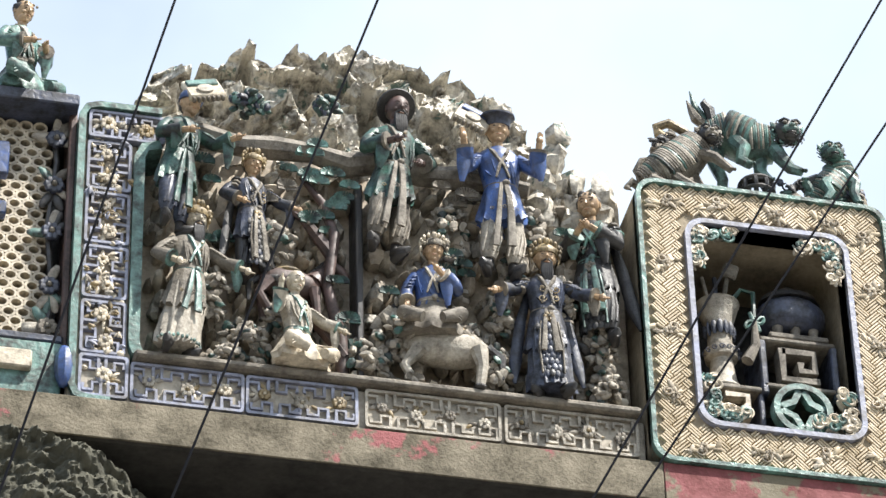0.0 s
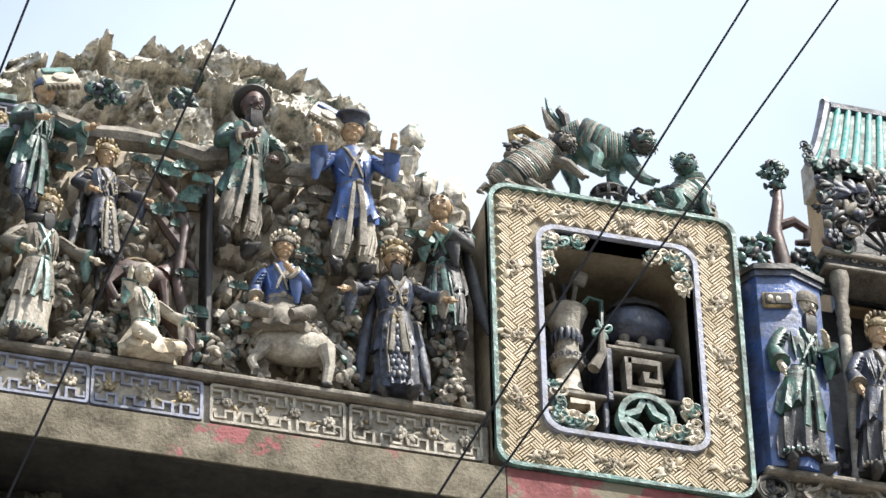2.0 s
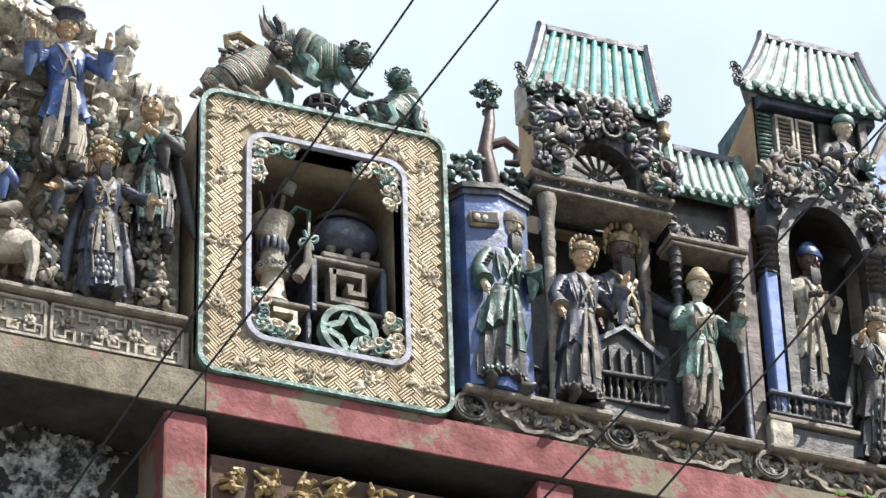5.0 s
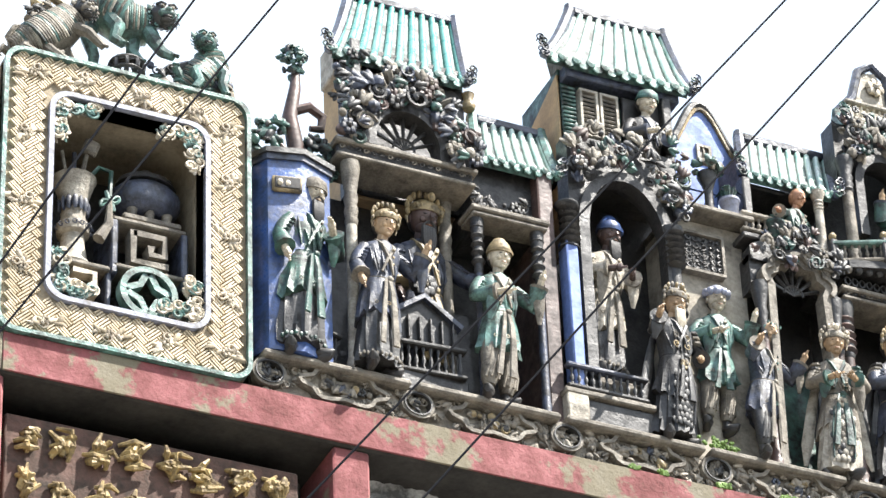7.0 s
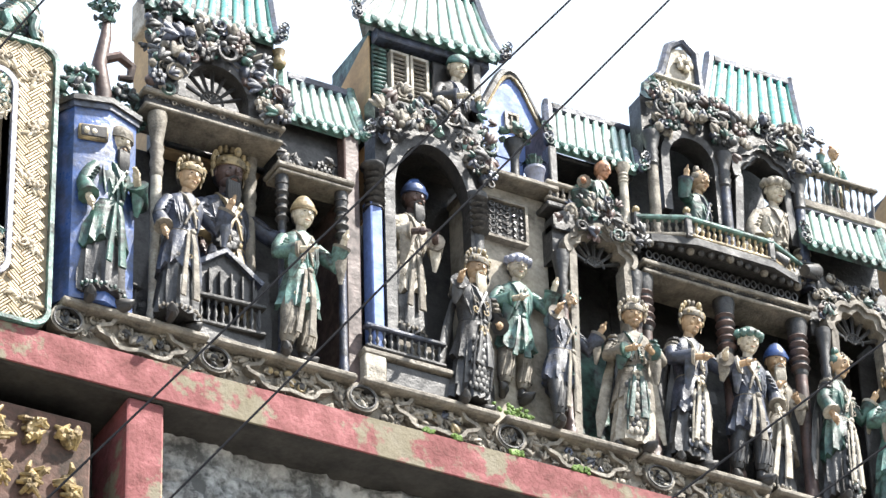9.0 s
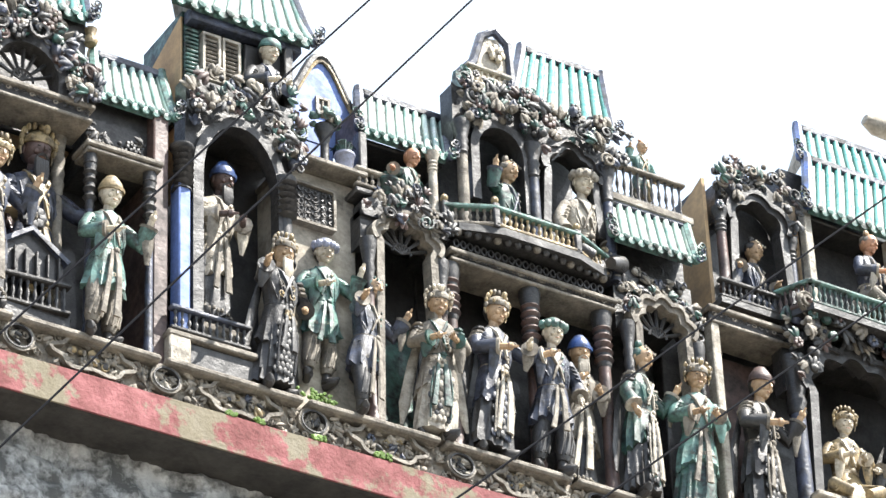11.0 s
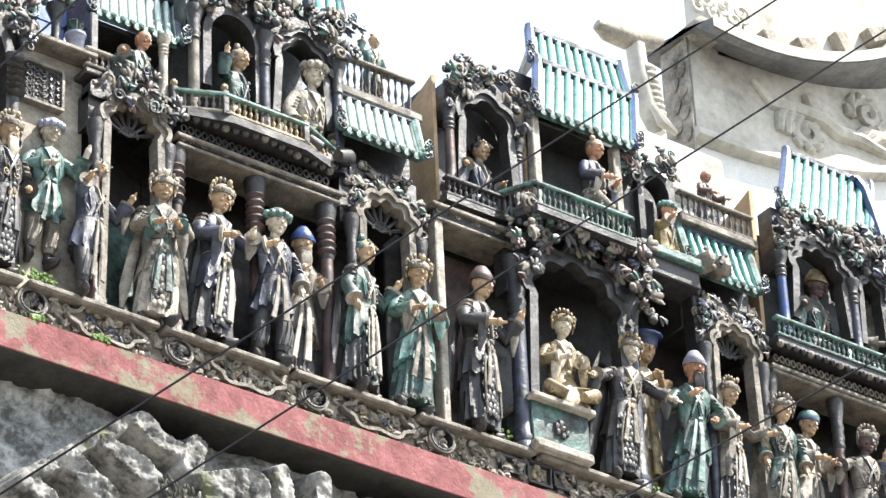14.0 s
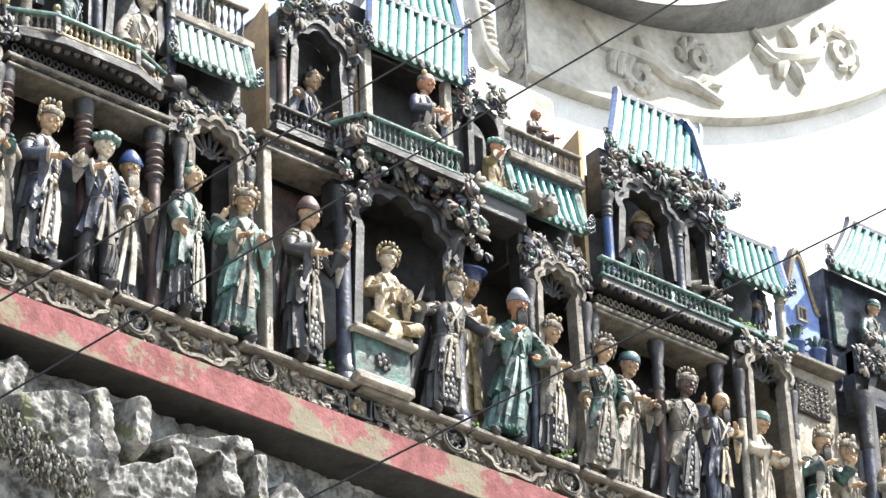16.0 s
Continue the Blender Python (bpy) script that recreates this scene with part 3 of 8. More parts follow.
def figure(label, x, y, z, h, robe, trim=None, legs=None, face=None, hat="bald", hatmat=None, gilt=None, beard=None, arms=("down", "down"),
           yaw=0, lean=0.0, form="robe", armour=False, tilt=0.0, group="ceramic figures of the frieze", name="statue"):
    """One glazed figure, standing on its base point and looking out from the wall; h is its full height with the hat."""
    k = Kit()
    trim, legs, face, hatmat, gilt = trim or M_CLAY, legs or M_SOOTSHADE, face or M_SKIN, hatmat or M_HAIR, gilt or M_OCHRE
    hats = {"bald": 0.0, "crown": 1.15, "cap": 0.55, "tall": 1.1, "brim": 0.5, "flat": 0.75, "turban": 0.5, "lotus": 0.6, "bun": 0.6, "horned": 0.4}[hat]
    full = {"robe": 1.0, "coat": 1.0, "bust": 0.56, "sit": 0.72}[form]
    u = h / (full + 0.068 * hats * 0.95)
    base = {"robe": 0.0, "coat": 0.0, "bust": 0.44, "sit": 0.28}[form]
    sway, ph = random.choice((-1, 1)) * random.uniform(0.008, 0.020), random.random() * 6
    def P(a, b, c):
        s = sway * math.sin(math.pi * max(0.0, min(1.0, c / 0.8))) if form in ("robe", "coat") else 0.0
        return (lean * (c - base) * u + (a * 1.12 + s) * u, b * 1.05 * u, (c - base) * u)
    seg = 36
    def loft(rings, mat, fold, cnt=7, hem=0.0):
        """Draped cloth: sharp ridges with round hollows, deepest at the hem."""
        verts, faces, n = [], [], len(rings)
        for j, (rx, ry, zz) in enumerate(rings):
            f = fold * (1 - j / (n - 1)) ** 0.8
            for i in range(seg):
                a = 2 * math.pi * i / seg
                q = a + 0.10 * math.sin(2 * a + ph) + 0.05 * j
                w = 1 + f * (0.9 - 2.0 * abs(math.sin(0.5 * cnt * q + ph))) + 0.45 * f * math.sin(3 * a + 2 * ph + 0.5 * j)
                low = hem * math.sin(2 * a + ph) + 0.6 * hem * math.sin(cnt * q) if j == 0 else 0.0
                verts.append(P(rx * w * math.cos(a), ry * w * math.sin(a), zz + low))
        for j in range(n - 1):
            for i in range(seg):
                m = (i + 1) % seg
                faces.append([j * seg + i, j * seg + m, (j + 1) * seg + m, (j + 1) * seg + i])
        faces += [list(range(seg))[::-1], [(n - 1) * seg + i for i in range(seg)]]
        k.add(verts, faces, mat)
    def boot(sx, yy, out):
        """Upturned black boot on a thin sole."""
        x0 = sx * 0.058
        k.tube([P(x0, yy + 0.025, 0.10), P(x0, yy + 0.02, 0.035), P(x0 + out * 0.5, yy - 0.01, 0.024), P(x0 + out * 1.4, yy - 0.035, 0.024), P(x0 + out * 1.9, yy - 0.048, 0.040)],
               [0.026 * u, 0.030 * u, 0.030 * u, 0.025 * u, 0.008 * u], M_HAIR, 9)
        k.tube([P(x0, yy + 0.035, 0.006), P(x0 + out * 0.7, yy - 0.015, 0.006), P(x0 + out * 1.4, yy - 0.04, 0.010)], [0.022 * u, 0.026 * u, 0.014 * u], M_HAIR, 8)
    step = random.choice((-1, 1)) * random.uniform(0.012, 0.03)
    upper = [(0.088, 0.068, 0.49), (0.074, 0.060, 0.545), (0.084, 0.066, 0.62), (0.098, 0.068, 0.69), (0.104, 0.060, 0.735), (0.082, 0.052, 0.772), (0.040, 0.040, 0.800)]
    if form in ("robe", "coat"):
        for sx in (-1, 1):
            boot(sx, -0.030 - sx * step, sx * 0.022)
    if form == "robe":
        skirt = legs if (armour or legs is not robe) else random.choice((robe, robe, M_SOOTSHADE, M_CLAY))
        loft([(0.112, 0.082, 0.045), (0.110, 0.080, 0.12), (0.103, 0.077, 0.22), (0.098, 0.075, 0.32), (0.092, 0.072, 0.42), (0.078, 0.064, 0.52)], skirt, 0.15, 13, 0.012)
        loft([(0.113, 0.088, 0.30), (0.104, 0.083, 0.38), (0.094, 0.074, 0.46), (0.078, 0.064, 0.54)], robe, 0.11, 11, 0.030)
        loft(upper, robe, 0.05, 9)
    elif form == "coat":
        for sx in (-1, 1):
            yy = -sx * step
            k.tube([P(sx * 0.056, -0.012 + yy, 0.085), P(sx * 0.058, -0.016 + yy, 0.13), P(sx * 0.058, -0.010 + yy, 0.22), P(sx * 0.050, yy * 0.6, 0.32), P(sx * 0.042, 0, 0.42)], [0.030 * u, 0.046 * u, 0.046 * u, 0.052 * u, 0.052 * u], legs, 11)
            for q in range(4):
                a = -2.4 + 0.55 * q
                k.tube([P(sx * 0.058 + 0.044 * math.cos(a), yy + 0.044 * math.sin(a) - 0.012, 0.11), P(sx * 0.056 + 0.048 * math.cos(a + 0.3), yy + 0.048 * math.sin(a + 0.3) - 0.008, 0.20), P(sx * 0.05 + 0.046 * math.cos(a + 0.5), yy + 0.046 * math.sin(a + 0.5), 0.30)], [0.006 * u, 0.009 * u, 0.003 * u], legs, 5)
        loft([(0.112, 0.086, 0.32), (0.108, 0.082, 0.37), (0.096, 0.076, 0.45), (0.078, 0.064, 0.54)], robe, 0.13, 12, 0.022)
        loft(upper, robe, 0.05, 9)
    elif form == "bust":
        loft([(0.100, 0.075, 0.44)] + upper[1:], robe, 0.06, 9)
    else:
        loft([(0.17, 0.13, 0.285), (0.175, 0.135, 0.33), (0.13, 0.11, 0.40), (0.088, 0.070, 0.49), (0.074, 0.060, 0.54)], legs, 0.10, 11)
        loft(upper, robe, 0.05, 9)
        for sx in (-1, 1):
            k.tube([P(sx * 0.06, -0.05, 0.40), P(sx * 0.145, -0.13, 0.37), P(sx * 0.05, -0.17, 0.315)], [0.055 * u, 0.046 * u, 0.032 * u], legs, 10)
            for q in range(3):
                k.tube([P(sx * 0.05, -0.09, 0.42 - 0.02 * q), P(sx * 0.11, -0.155, 0.395 - 0.025 * q), P(sx * 0.15, -0.15, 0.35 - 0.02 * q)], [0.003 * u, 0.008 * u, 0.004 * u], legs, 5)
    # belt, knot and hanging ends, crossed collar
    if form != "bust":
        k.lathe([(0.072 * u, -0.020 * u), (0.088 * u, -0.012 * u), (0.084 * u, 0.0), (0.088 * u, 0.010 * u), (0.072 * u, 0.020 * u)], P(0, 0, 0.535), trim, 18, 0.80)
        k.blob(P(0.012, -0.075, 0.535), (0.020 * u, 0.014 * u, 0.018 * u), trim, 8, 6)
        if form != "sit":
            ends = random.choice((0.12, 0.18, 0.24))
            for dx, w in ((0.014, 0.032), (-0.016, 0.024)):
                k.tube([P(dx * 0.6, -0.075, 0.53), P(dx * 1.3, -0.092, 0.44), P(dx * 1.8, -0.096, 0.32), P(dx * 2.4, -0.096, ends)], [w * 0.4 * u, w * 0.5 * u, w * 0.6 * u, w * 0.75 * u], trim, 6, 0.35)
    for sx in (-1, 1):
        k.tube([P(sx * 0.045, -0.02, 0.792), P(sx * 0.032, -0.062, 0.74), P(-sx * 0.012, -0.074, 0.64), P(-sx * 0.03, -0.070, 0.57)], [0.011 * u, 0.012 * u, 0.010 * u, 0.006 * u], trim, 5)
    if armour:
        plates = (M_SOOTSHADE, legs, legs, robe)
        for j in range(9):
            for i in range(5):
                k.blob(P((i - 2) * 0.024 + (j % 2) * 0.012 - 0.006, -0.090 + abs(i - 2) * 0.006, 0.10 + j * 0.038), (0.017 * u, 0.006 * u, 0.025 * u), random.choice(plates), 6, 4)
        for q in range(4):
            sx = 1 if q % 2 else -1
            curl(k, P(sx * 0.034, 0, 0)[0] + lean * 0.62 * u, P(0, 0, 0.60 + 0.06 * (q // 2))[2], -0.074 * u, 0.024 * u, random.choice((M_CLAY, gilt)), 1.3, q, sx)
        rosette(k, P(0, 0, 0.47)[0], P(0, 0, 0.47)[2], -0.088 * u, 0.034 * u, gilt, M_CLAY)
        k.tube([P(-0.052, -0.088, 0.10), P(-0.056, -0.088, 0.28), P(-0.04, -0.08, 0.44)], 0.006 * u, trim, 5)
        k.tube([P(0.052, -0.088, 0.10), P(0.056, -0.088, 0.28), P(0.04, -0.08, 0.44)], 0.006 * u, trim, 5)
        for sx in (-1, 1):
            for q in range(3):
                k.blob(P(sx * (0.104 + 0.010 * q), -0.012, 0.745 - 0.028 * q), (0.034 * u, 0.042 * u, 0.018 * u), random.choice((M_CLAY, trim, M_SOOTSHADE)), 8, 5)
            k.tube([P(sx * 0.07, 0.045, 0.76), P(sx * 0.115, 0.055, 0.52), P(sx * 0.15, 0.055, 0.26), P(sx * (0.16 + 0.03 * random.random()), 0.05, 0.12)], [0.016 * u, 0.030 * u, 0.034 * u, 0.010 * u], legs, 8, 0.4)
    else:
        for q in range(3):
            k.blob(P(0.022, -0.076, 0.72 - 0.045 * q), (0.008 * u, 0.007 * u, 0.008 * u), gilt, 6, 4)
        if form == "robe":
            for i in range(14):
                a = -2.9 + 0.20 * i
                k.blob(P(0.112 * math.cos(a), 0.086 * math.sin(a), 0.062 + 0.008 * (i % 2)), (0.010 * u, 0.010 * u, 0.012 * u), trim, 5, 4)
        if form != "bust":
            for i in range(3):
                curl(k, P((i - 1) * 0.055, 0, 0.36)[0], P(0, 0, 0.37)[2], -0.092 * u + abs(i - 1) * 0.02 * u, 0.015 * u, random.choice((trim, gilt, M_CLAY)), 1.2, i, 1)
    for q in range(8):
        a = random.uniform(-2.6, -0.5)
        z0, z1 = random.uniform(0.62, 0.74), random.uniform(0.55, 0.60)
        k.tube([P(0.096 * math.cos(a), 0.066 * math.sin(a), z0), P(0.092 * math.cos(a + 0.1), 0.070 * math.sin(a + 0.1), (z0 + z1) / 2), P(0.080 * math.cos(a + 0.25), 0.064 * math.sin(a + 0.25), z1)], [0.003 * u, 0.008 * u, 0.003 * u], robe, 5)
    # arms in wide sleeves
    ways = {"down": ((0.135, -0.01, 0.61), (0.128, -0.06, 0.49)), "front": ((0.140, -0.03, 0.615), (0.045, -0.15, 0.60)), "up": ((0.155, -0.05, 0.63), (0.170, -0.12, 0.76)),
            "out": ((0.165, -0.03, 0.675), (0.25, -0.09, 0.62)), "pray": ((0.130, -0.04, 0.61), (0.020, -0.14, 0.68)), "hip": ((0.175, 0.0, 0.625), (0.10, -0.08, 0.55)), "wave": ((0.160, -0.02, 0.70), (0.165, -0.05, 0.85)),
            "point": ((0.155, -0.06, 0.66), (0.21, -0.17, 0.67)), "beard": ((0.135, -0.05, 0.61), (0.045, -0.12, 0.675))}
    for sx, way in zip((-1, 1), arms):
        el, wr = ways[way]
        e, w, s = Vector(P(sx * el[0], el[1], el[2])), Vector(P(sx * wr[0], wr[1], wr[2])), Vector(P(sx * 0.088, 0, 0.738))
        mid = s.lerp(e, 0.55) + Vector((sx * 0.006 * u, 0, 0))
        cuff = e.lerp(w, 0.70)
        k.tube([s, mid, e, e.lerp(w, 0.35), cuff], [0.036 * u, 0.038 * u, 0.036 * u, 0.040 * u, 0.046 * u], robe, 10)
        d = (w - e).normalized()
        for q in range(4):
            g = s.lerp(e, 0.25 + 0.2 * q)
            k.tube([g + Vector((-0.03 * u * sx, -0.030 * u, 0.012 * u)), g + Vector((0, -0.040 * u, 0)), g + Vector((0.028 * u * sx, -0.028 * u, -0.012 * u))], [0.002 * u, 0.007 * u, 0.002 * u], robe, 5)
        if form != "bust" and way in ("front", "pray", "point", "beard", "up", "out"):
            drop = random.uniform(0.10, 0.19) * u
            q0 = e.lerp(w, 0.62)
            k.tube([q0, q0 + Vector((sx * 0.008 * u, 0.012 * u, -drop * 0.5)), q0 + Vector((sx * 0.014 * u, 0.03 * u, -drop))], [0.040 * u, 0.034 * u, 0.012 * u], random.choice((robe, trim, robe)), 8, 0.45)
        k.tube([e.lerp(w, 0.66), e.lerp(w, 0.76)], [0.048 * u, 0.050 * u], trim, 10)
        k.tube([e, w], 0.018 * u, face, 7)
        palm = w + d * 0.016 * u
        k.blob(palm, (0.020 * u, 0.020 * u, 0.024 * u), face, 7, 5)
        side = d.orthogonal().normalized()
        for q in range(4):
            f0 = palm + side * (q - 1.5) * 0.010 * u
            k.tube([f0, f0 + d * (0.044 - 0.006 * abs(q - 1.5)) * u + side * (q - 1.5) * 0.003 * u], [0.0065 * u, 0.005 * u], face, 5)
    # head
    s = 0.066 * u
    turn = Matrix.Rotation(radians(tilt), 3, "Z")
    c = Vector(P(0, -0.022, 0.905))
    k.tube([P(0, 0, 0.775), P(0, -0.015, 0.86)], 0.028 * u, face, 8)
    parts = Kit()
    parts.blob((0, 0, 0.1 * s), (s * 0.86, s * 0.95, s * 1.05), face, 16, 11)
    parts.blob((0, -s * 0.22, -s * 0.55), (s * 0.60, s * 0.64, s * 0.58), face, 12, 8)
    parts.blob((0, -s * 0.66, -s * 0.92), (s * 0.22, s * 0.18, s * 0.18), face, 8, 6)
    parts.tube([(0, -s * 0.88, s * 0.22), (0, -s * 1.06, -s * 0.16), (0, -s * 0.94, -s * 0.25)], [s * 0.07, s * 0.13, s * 0.09], face, 6)
    for sx in (-1, 1):
        parts.blob((sx * s * 0.32, -s * 0.835, s * 0.10), (s * 0.16, s * 0.07, s * 0.045), M_HAIR, 7, 4)
        parts.tube([(sx * s * 0.13, -s * 0.90, s * 0.28), (sx * s * 0.36, -s * 0.86, s * 0.36), (sx * s * 0.56, -s * 0.70, s * 0.26)], [s * 0.03, s * 0.04, s * 0.02], M_BROWN, 4)
        parts.blob((sx * s * 0.86, s * 0.1, -s * 0.05), (s * 0.10, s * 0.18, s * 0.32), face, 6, 5)
        parts.blob((sx * s * 0.38, -s * 0.68, -s * 0.26), (s * 0.22, s * 0.18, s * 0.20), face, 7, 5)
    parts.tube([(-s * 0.20, -s * 0.82, -s * 0.56), (0, -s * 0.90, -s * 0.60), (s * 0.20, -s * 0.82, -s * 0.56)], s * 0.04, M_RUDDY, 5)
    if beard:
        for q in range(5):
            dx = (q - 2) * 0.15
            parts.tube([(s * dx, -s * 0.80, -s * 0.75), (s * dx * 1.2, -s * 1.02, -s * 1.5), (s * (dx * 0.9 + 0.08), -s * 1.08, -s * 2.3), (s * (dx * 0.4 + 0.1), -s * 1.02, -s * (3.1 - 0.25 * abs(q - 2)))], [s * 0.20, s * 0.19, s * 0.13, s * 0.03], beard, 6)
        for sx in (-1, 1):
            parts.tube([(sx * s * 0.06, -s * 0.98, -s * 0.38), (sx * s * 0.40, -s * 0.90, -s * 0.62), (sx * s * 0.52, -s * 0.92, -s * 1.3)], [s * 0.08, s * 0.08, s * 0.02], beard, 5)
    if hat in ("brim", "cap", "tall", "crown", "flat", "turban", "lotus"):
        parts.blob((0, s * 0.24, s * 0.1), (s * 0.90, s * 0.82, s * 1.0), M_HAIR, 10, 7)
    hatted(parts, hat, (0, 0, 0), s * 0.94, hatmat, gilt)
    nod = Matrix.Rotation(radians(14), 3, "X")
    verts = [turn @ (nod @ Vector(p)) + c for p in parts.v]
    for mi, mat in enumerate(parts.mats):
        idx = [i for i, m in enumerate(parts.m) if m == mi]
        use = sorted({i for f in idx for i in parts.f[f]})
        back = {i: n for n, i in enumerate(use)}
        k.add([verts[i] for i in use], [[back[i] for i in parts.f[f]] for f in idx], mat)
    ob = tagged(new(name, k.mesh(name)), label, "statue", group)
    ob.matrix_world = pose(x, y, z, 0, 0, yaw)
    return ob


def horse(label, x, y, z, s, yaw, mat):
    """Modelled clay horse, s its length."""
    k = Kit()
    k.blob((0, 0, 0.52 * s), (0.40 * s, 0.18 * s, 0.20 * s), mat, 12, 8, 0.15, 12)
    k.tube([(0.30 * s, 0, 0.60 * s), (0.46 * s, 0, 0.80 * s), (0.52 * s, -0.02 * s, 0.93 * s)], [0.15 * s, 0.10 * s, 0.08 * s], mat, 9)
    k.tube([(0.50 * s, 0, 0.94 * s), (0.64 * s, -0.05 * s, 0.82 * s), (0.70 * s, -0.06 * s, 0.74 * s)], [0.085 * s, 0.075 * s, 0.05 * s], mat, 9)
    for q in (-1, 1):
        k.blob((0.48 * s, q * 0.05 * s, 1.03 * s), (0.025 * s, 0.02 * s, 0.06 * s), mat, 6, 5)
        k.tube([(0.28 * s, q * 0.10 * s, 0.45 * s), (0.36 * s + 0.06 * q * s, q * 0.11 * s, 0.24 * s), (0.32 * s, q * 0.11 * s, 0.02 * s)], [0.08 * s, 0.05 * s, 0.045 * s], mat, 8)
        k.tube([(-0.28 * s, q * 0.10 * s, 0.45 * s), (-0.36 * s + 0.05 * q * s, q * 0.11 * s, 0.24 * s), (-0.28 * s, q * 0.11 * s, 0.02 * s)], [0.09 * s, 0.055 * s, 0.045 * s], mat, 8)
        for a in (0.32, -0.28):
            k.blob((a * s, q * 0.11 * s, 0.02 * s), (0.06 * s, 0.05 * s, 0.03 * s), M_SOOTSHADE, 7, 5)
    for i in range(7):
        k.blob((0.28 * s + 0.035 * s * i, 0, 0.74 * s + 0.04 * s * i), (0.045 * s, 0.04 * s, 0.06 * s), M_SOOTSHADE, 6, 5)
    k.tube([(-0.38 * s, 0, 0.55 * s), (-0.50 * s, 0, 0.42 * s), (-0.50 * s, 0, 0.18 * s)], [0.04 * s, 0.05 * s, 0.02 * s], M_SOOTSHADE, 7)
    k.blob((-0.02 * s, 0, 0.66 * s), (0.2 * s, 0.17 * s, 0.08 * s), M_OCHRE, 10, 6)
    ob = tagged(new("horse_statue", k.mesh("horse_statue")), label, "statue", "ceramic figures of the frieze")
    ob.matrix_world = pose(x, y, z, 0, 0, yaw)
    return ob

# ---- modelled relief panel with its fretwork frame ----
def fret_tile(k, x0, x1, z0, z1, y, bar, petals, upright=False):
    """Tile with a raised rim, hooked key bars along its long sides and flower bosses between them."""
    k.ring(rounded(x0, z0, x1, z1, 0.008, 3), rounded(x0 + 0.007, z0 + 0.007, x1 - 0.007, z1 - 0.007, 0.006, 3), y - 0.010, y + 0.012, bar)
    wide, tall = (z1 - z0, x1 - x0) if upright else (x1 - x0, z1 - z0)
    n = max(2, round(wide / 0.062))
    g = wide / n
    def at(a, b):
        return (x0 + b, z0 + a) if upright else (x0 + a, z0 + b)
    for i in range(n):
        for top in (0, 1):
            o = g * (i + (0.0 if top else 0.12))
            hook = [(0.08, 0.30), (0.08, 0.16), (0.46, 0.16), (0.46, 0.34), (0.80, 0.34), (0.80, 0.06)]
            if i % 2:
                hook = [(0.9 - a, b) for a, b in hook][::-1]
            k.band([at(min(wide - 0.01, o + g * a), tall * ((1 - b) if top else b)) for a, b in hook], 0.0075, y - 0.008, y + 0.012, bar)
    m = max(1, round(wide / 0.085))
    for i in range(m):
        cx, cz = at(wide * (i + 0.5) / m, tall * (0.5 + 0.06 * (-1) ** i))
        rosette(k, cx, cz, y - 0.006, random.uniform(0.015, 0.021), random.choice(petals), random.choice(petals), 7)
        for q in range(7):
            a = random.random() * 6.28
            d = random.uniform(0.020, 0.036)
            px, pz = cx + d * math.cos(a), cz + d * math.sin(a) * 0.8
            if x0 + 0.012 < px < x1 - 0.012 and z0 + 0.012 < pz < z1 - 0.012:
                leaf(k, px, pz, y - 0.002, random.uniform(0.010, 0.016), a + random.uniform(-0.6, 0.6), random.choice(petals))


PALES = (M_PALE, M_CREAM, M_CREAM, M_CREAM, M_OCHRE)
panel = thing("relief_panel", "ceramic relief panel with rockery, pines and blue fretwork border", "relief panel", (1.5, 0.05, 6.668))
k = Kit()
k.box((1.53, 0.20, 7.10), (1.36, 0.20, 0.86), M_PANEL)
k.box((1.53, 0.16, 6.735), (1.36, 0.30, 0.125), M_PLASTER)
part("backing", k, panel)
k = Kit()
k.slab(rounded(0.862, 6.676, 0.995, 7.545, 0.02, 4), 0.022, 0.14, M_PANEL)
part("border_ground", k, panel)
k = Kit()
k.band([(1.05, 7.545), (0.90, 7.545), (0.872, 7.535), (0.860, 7.51), (0.860, 6.715), (0.872, 6.688), (0.90, 6.680), (0.95, 6.678)], 0.017, -0.006, 0.06, M_TEAL)
part("outer_moulding", k, panel, "pale green glazed moulding")
k = Kit()
for z0, z1 in ((6.815, 6.965), (6.973, 7.125), (7.133, 7.285), (7.293, 7.44)):
    fret_tile(k, 0.876, 0.982, z0, z1, 0.015, M_LBLUE, PALES, True)
fret_tile(k, 0.876, 1.06, 7.448, 7.53, 0.010, M_LBLUE, PALES)
fret_tile(k, 0.876, 0.99, 6.69, 6.807, 0.010, M_LBLUE, PALES)
encrust(k, 0.884, 0.976, 6.70, 7.52, 0.014, 110, 0.013, PALES + (M_LBLUE,), None, 0.006)
part("fretwork", k, panel, "pale blue key fretwork over cream flowers")
k = Kit()
k.box((1.59, 0.03, 6.742), (1.22, 0.03, 0.116), M_PANEL)
part("lower_band_ground", k, panel)
for x0, x1, mat in ((0.995, 1.258, M_LBLUE), (1.262, 1.524, M_LBLUE), (1.54, 1.862, M_PALE), (1.870, 2.192, M_PALE)):
    k = Kit()
    fret_tile(k, x0, x1, 6.690, 6.797, 0.010, mat, (M_PALE, M_CREAM, M_PALE, M_OCHRE, M_LBLUE) if mat is M_LBLUE else (M_PALE, M_CLAY, M_PALE, M_PALE, M_OCHRE))
    part("fret_tile", k, panel)
k = Kit()
k.box((1.60, 0.055, 6.812), (1.20, 0.15, 0.020), M_CLAY, cut=0.006)
part("ledge", k, panel)
k = Kit()
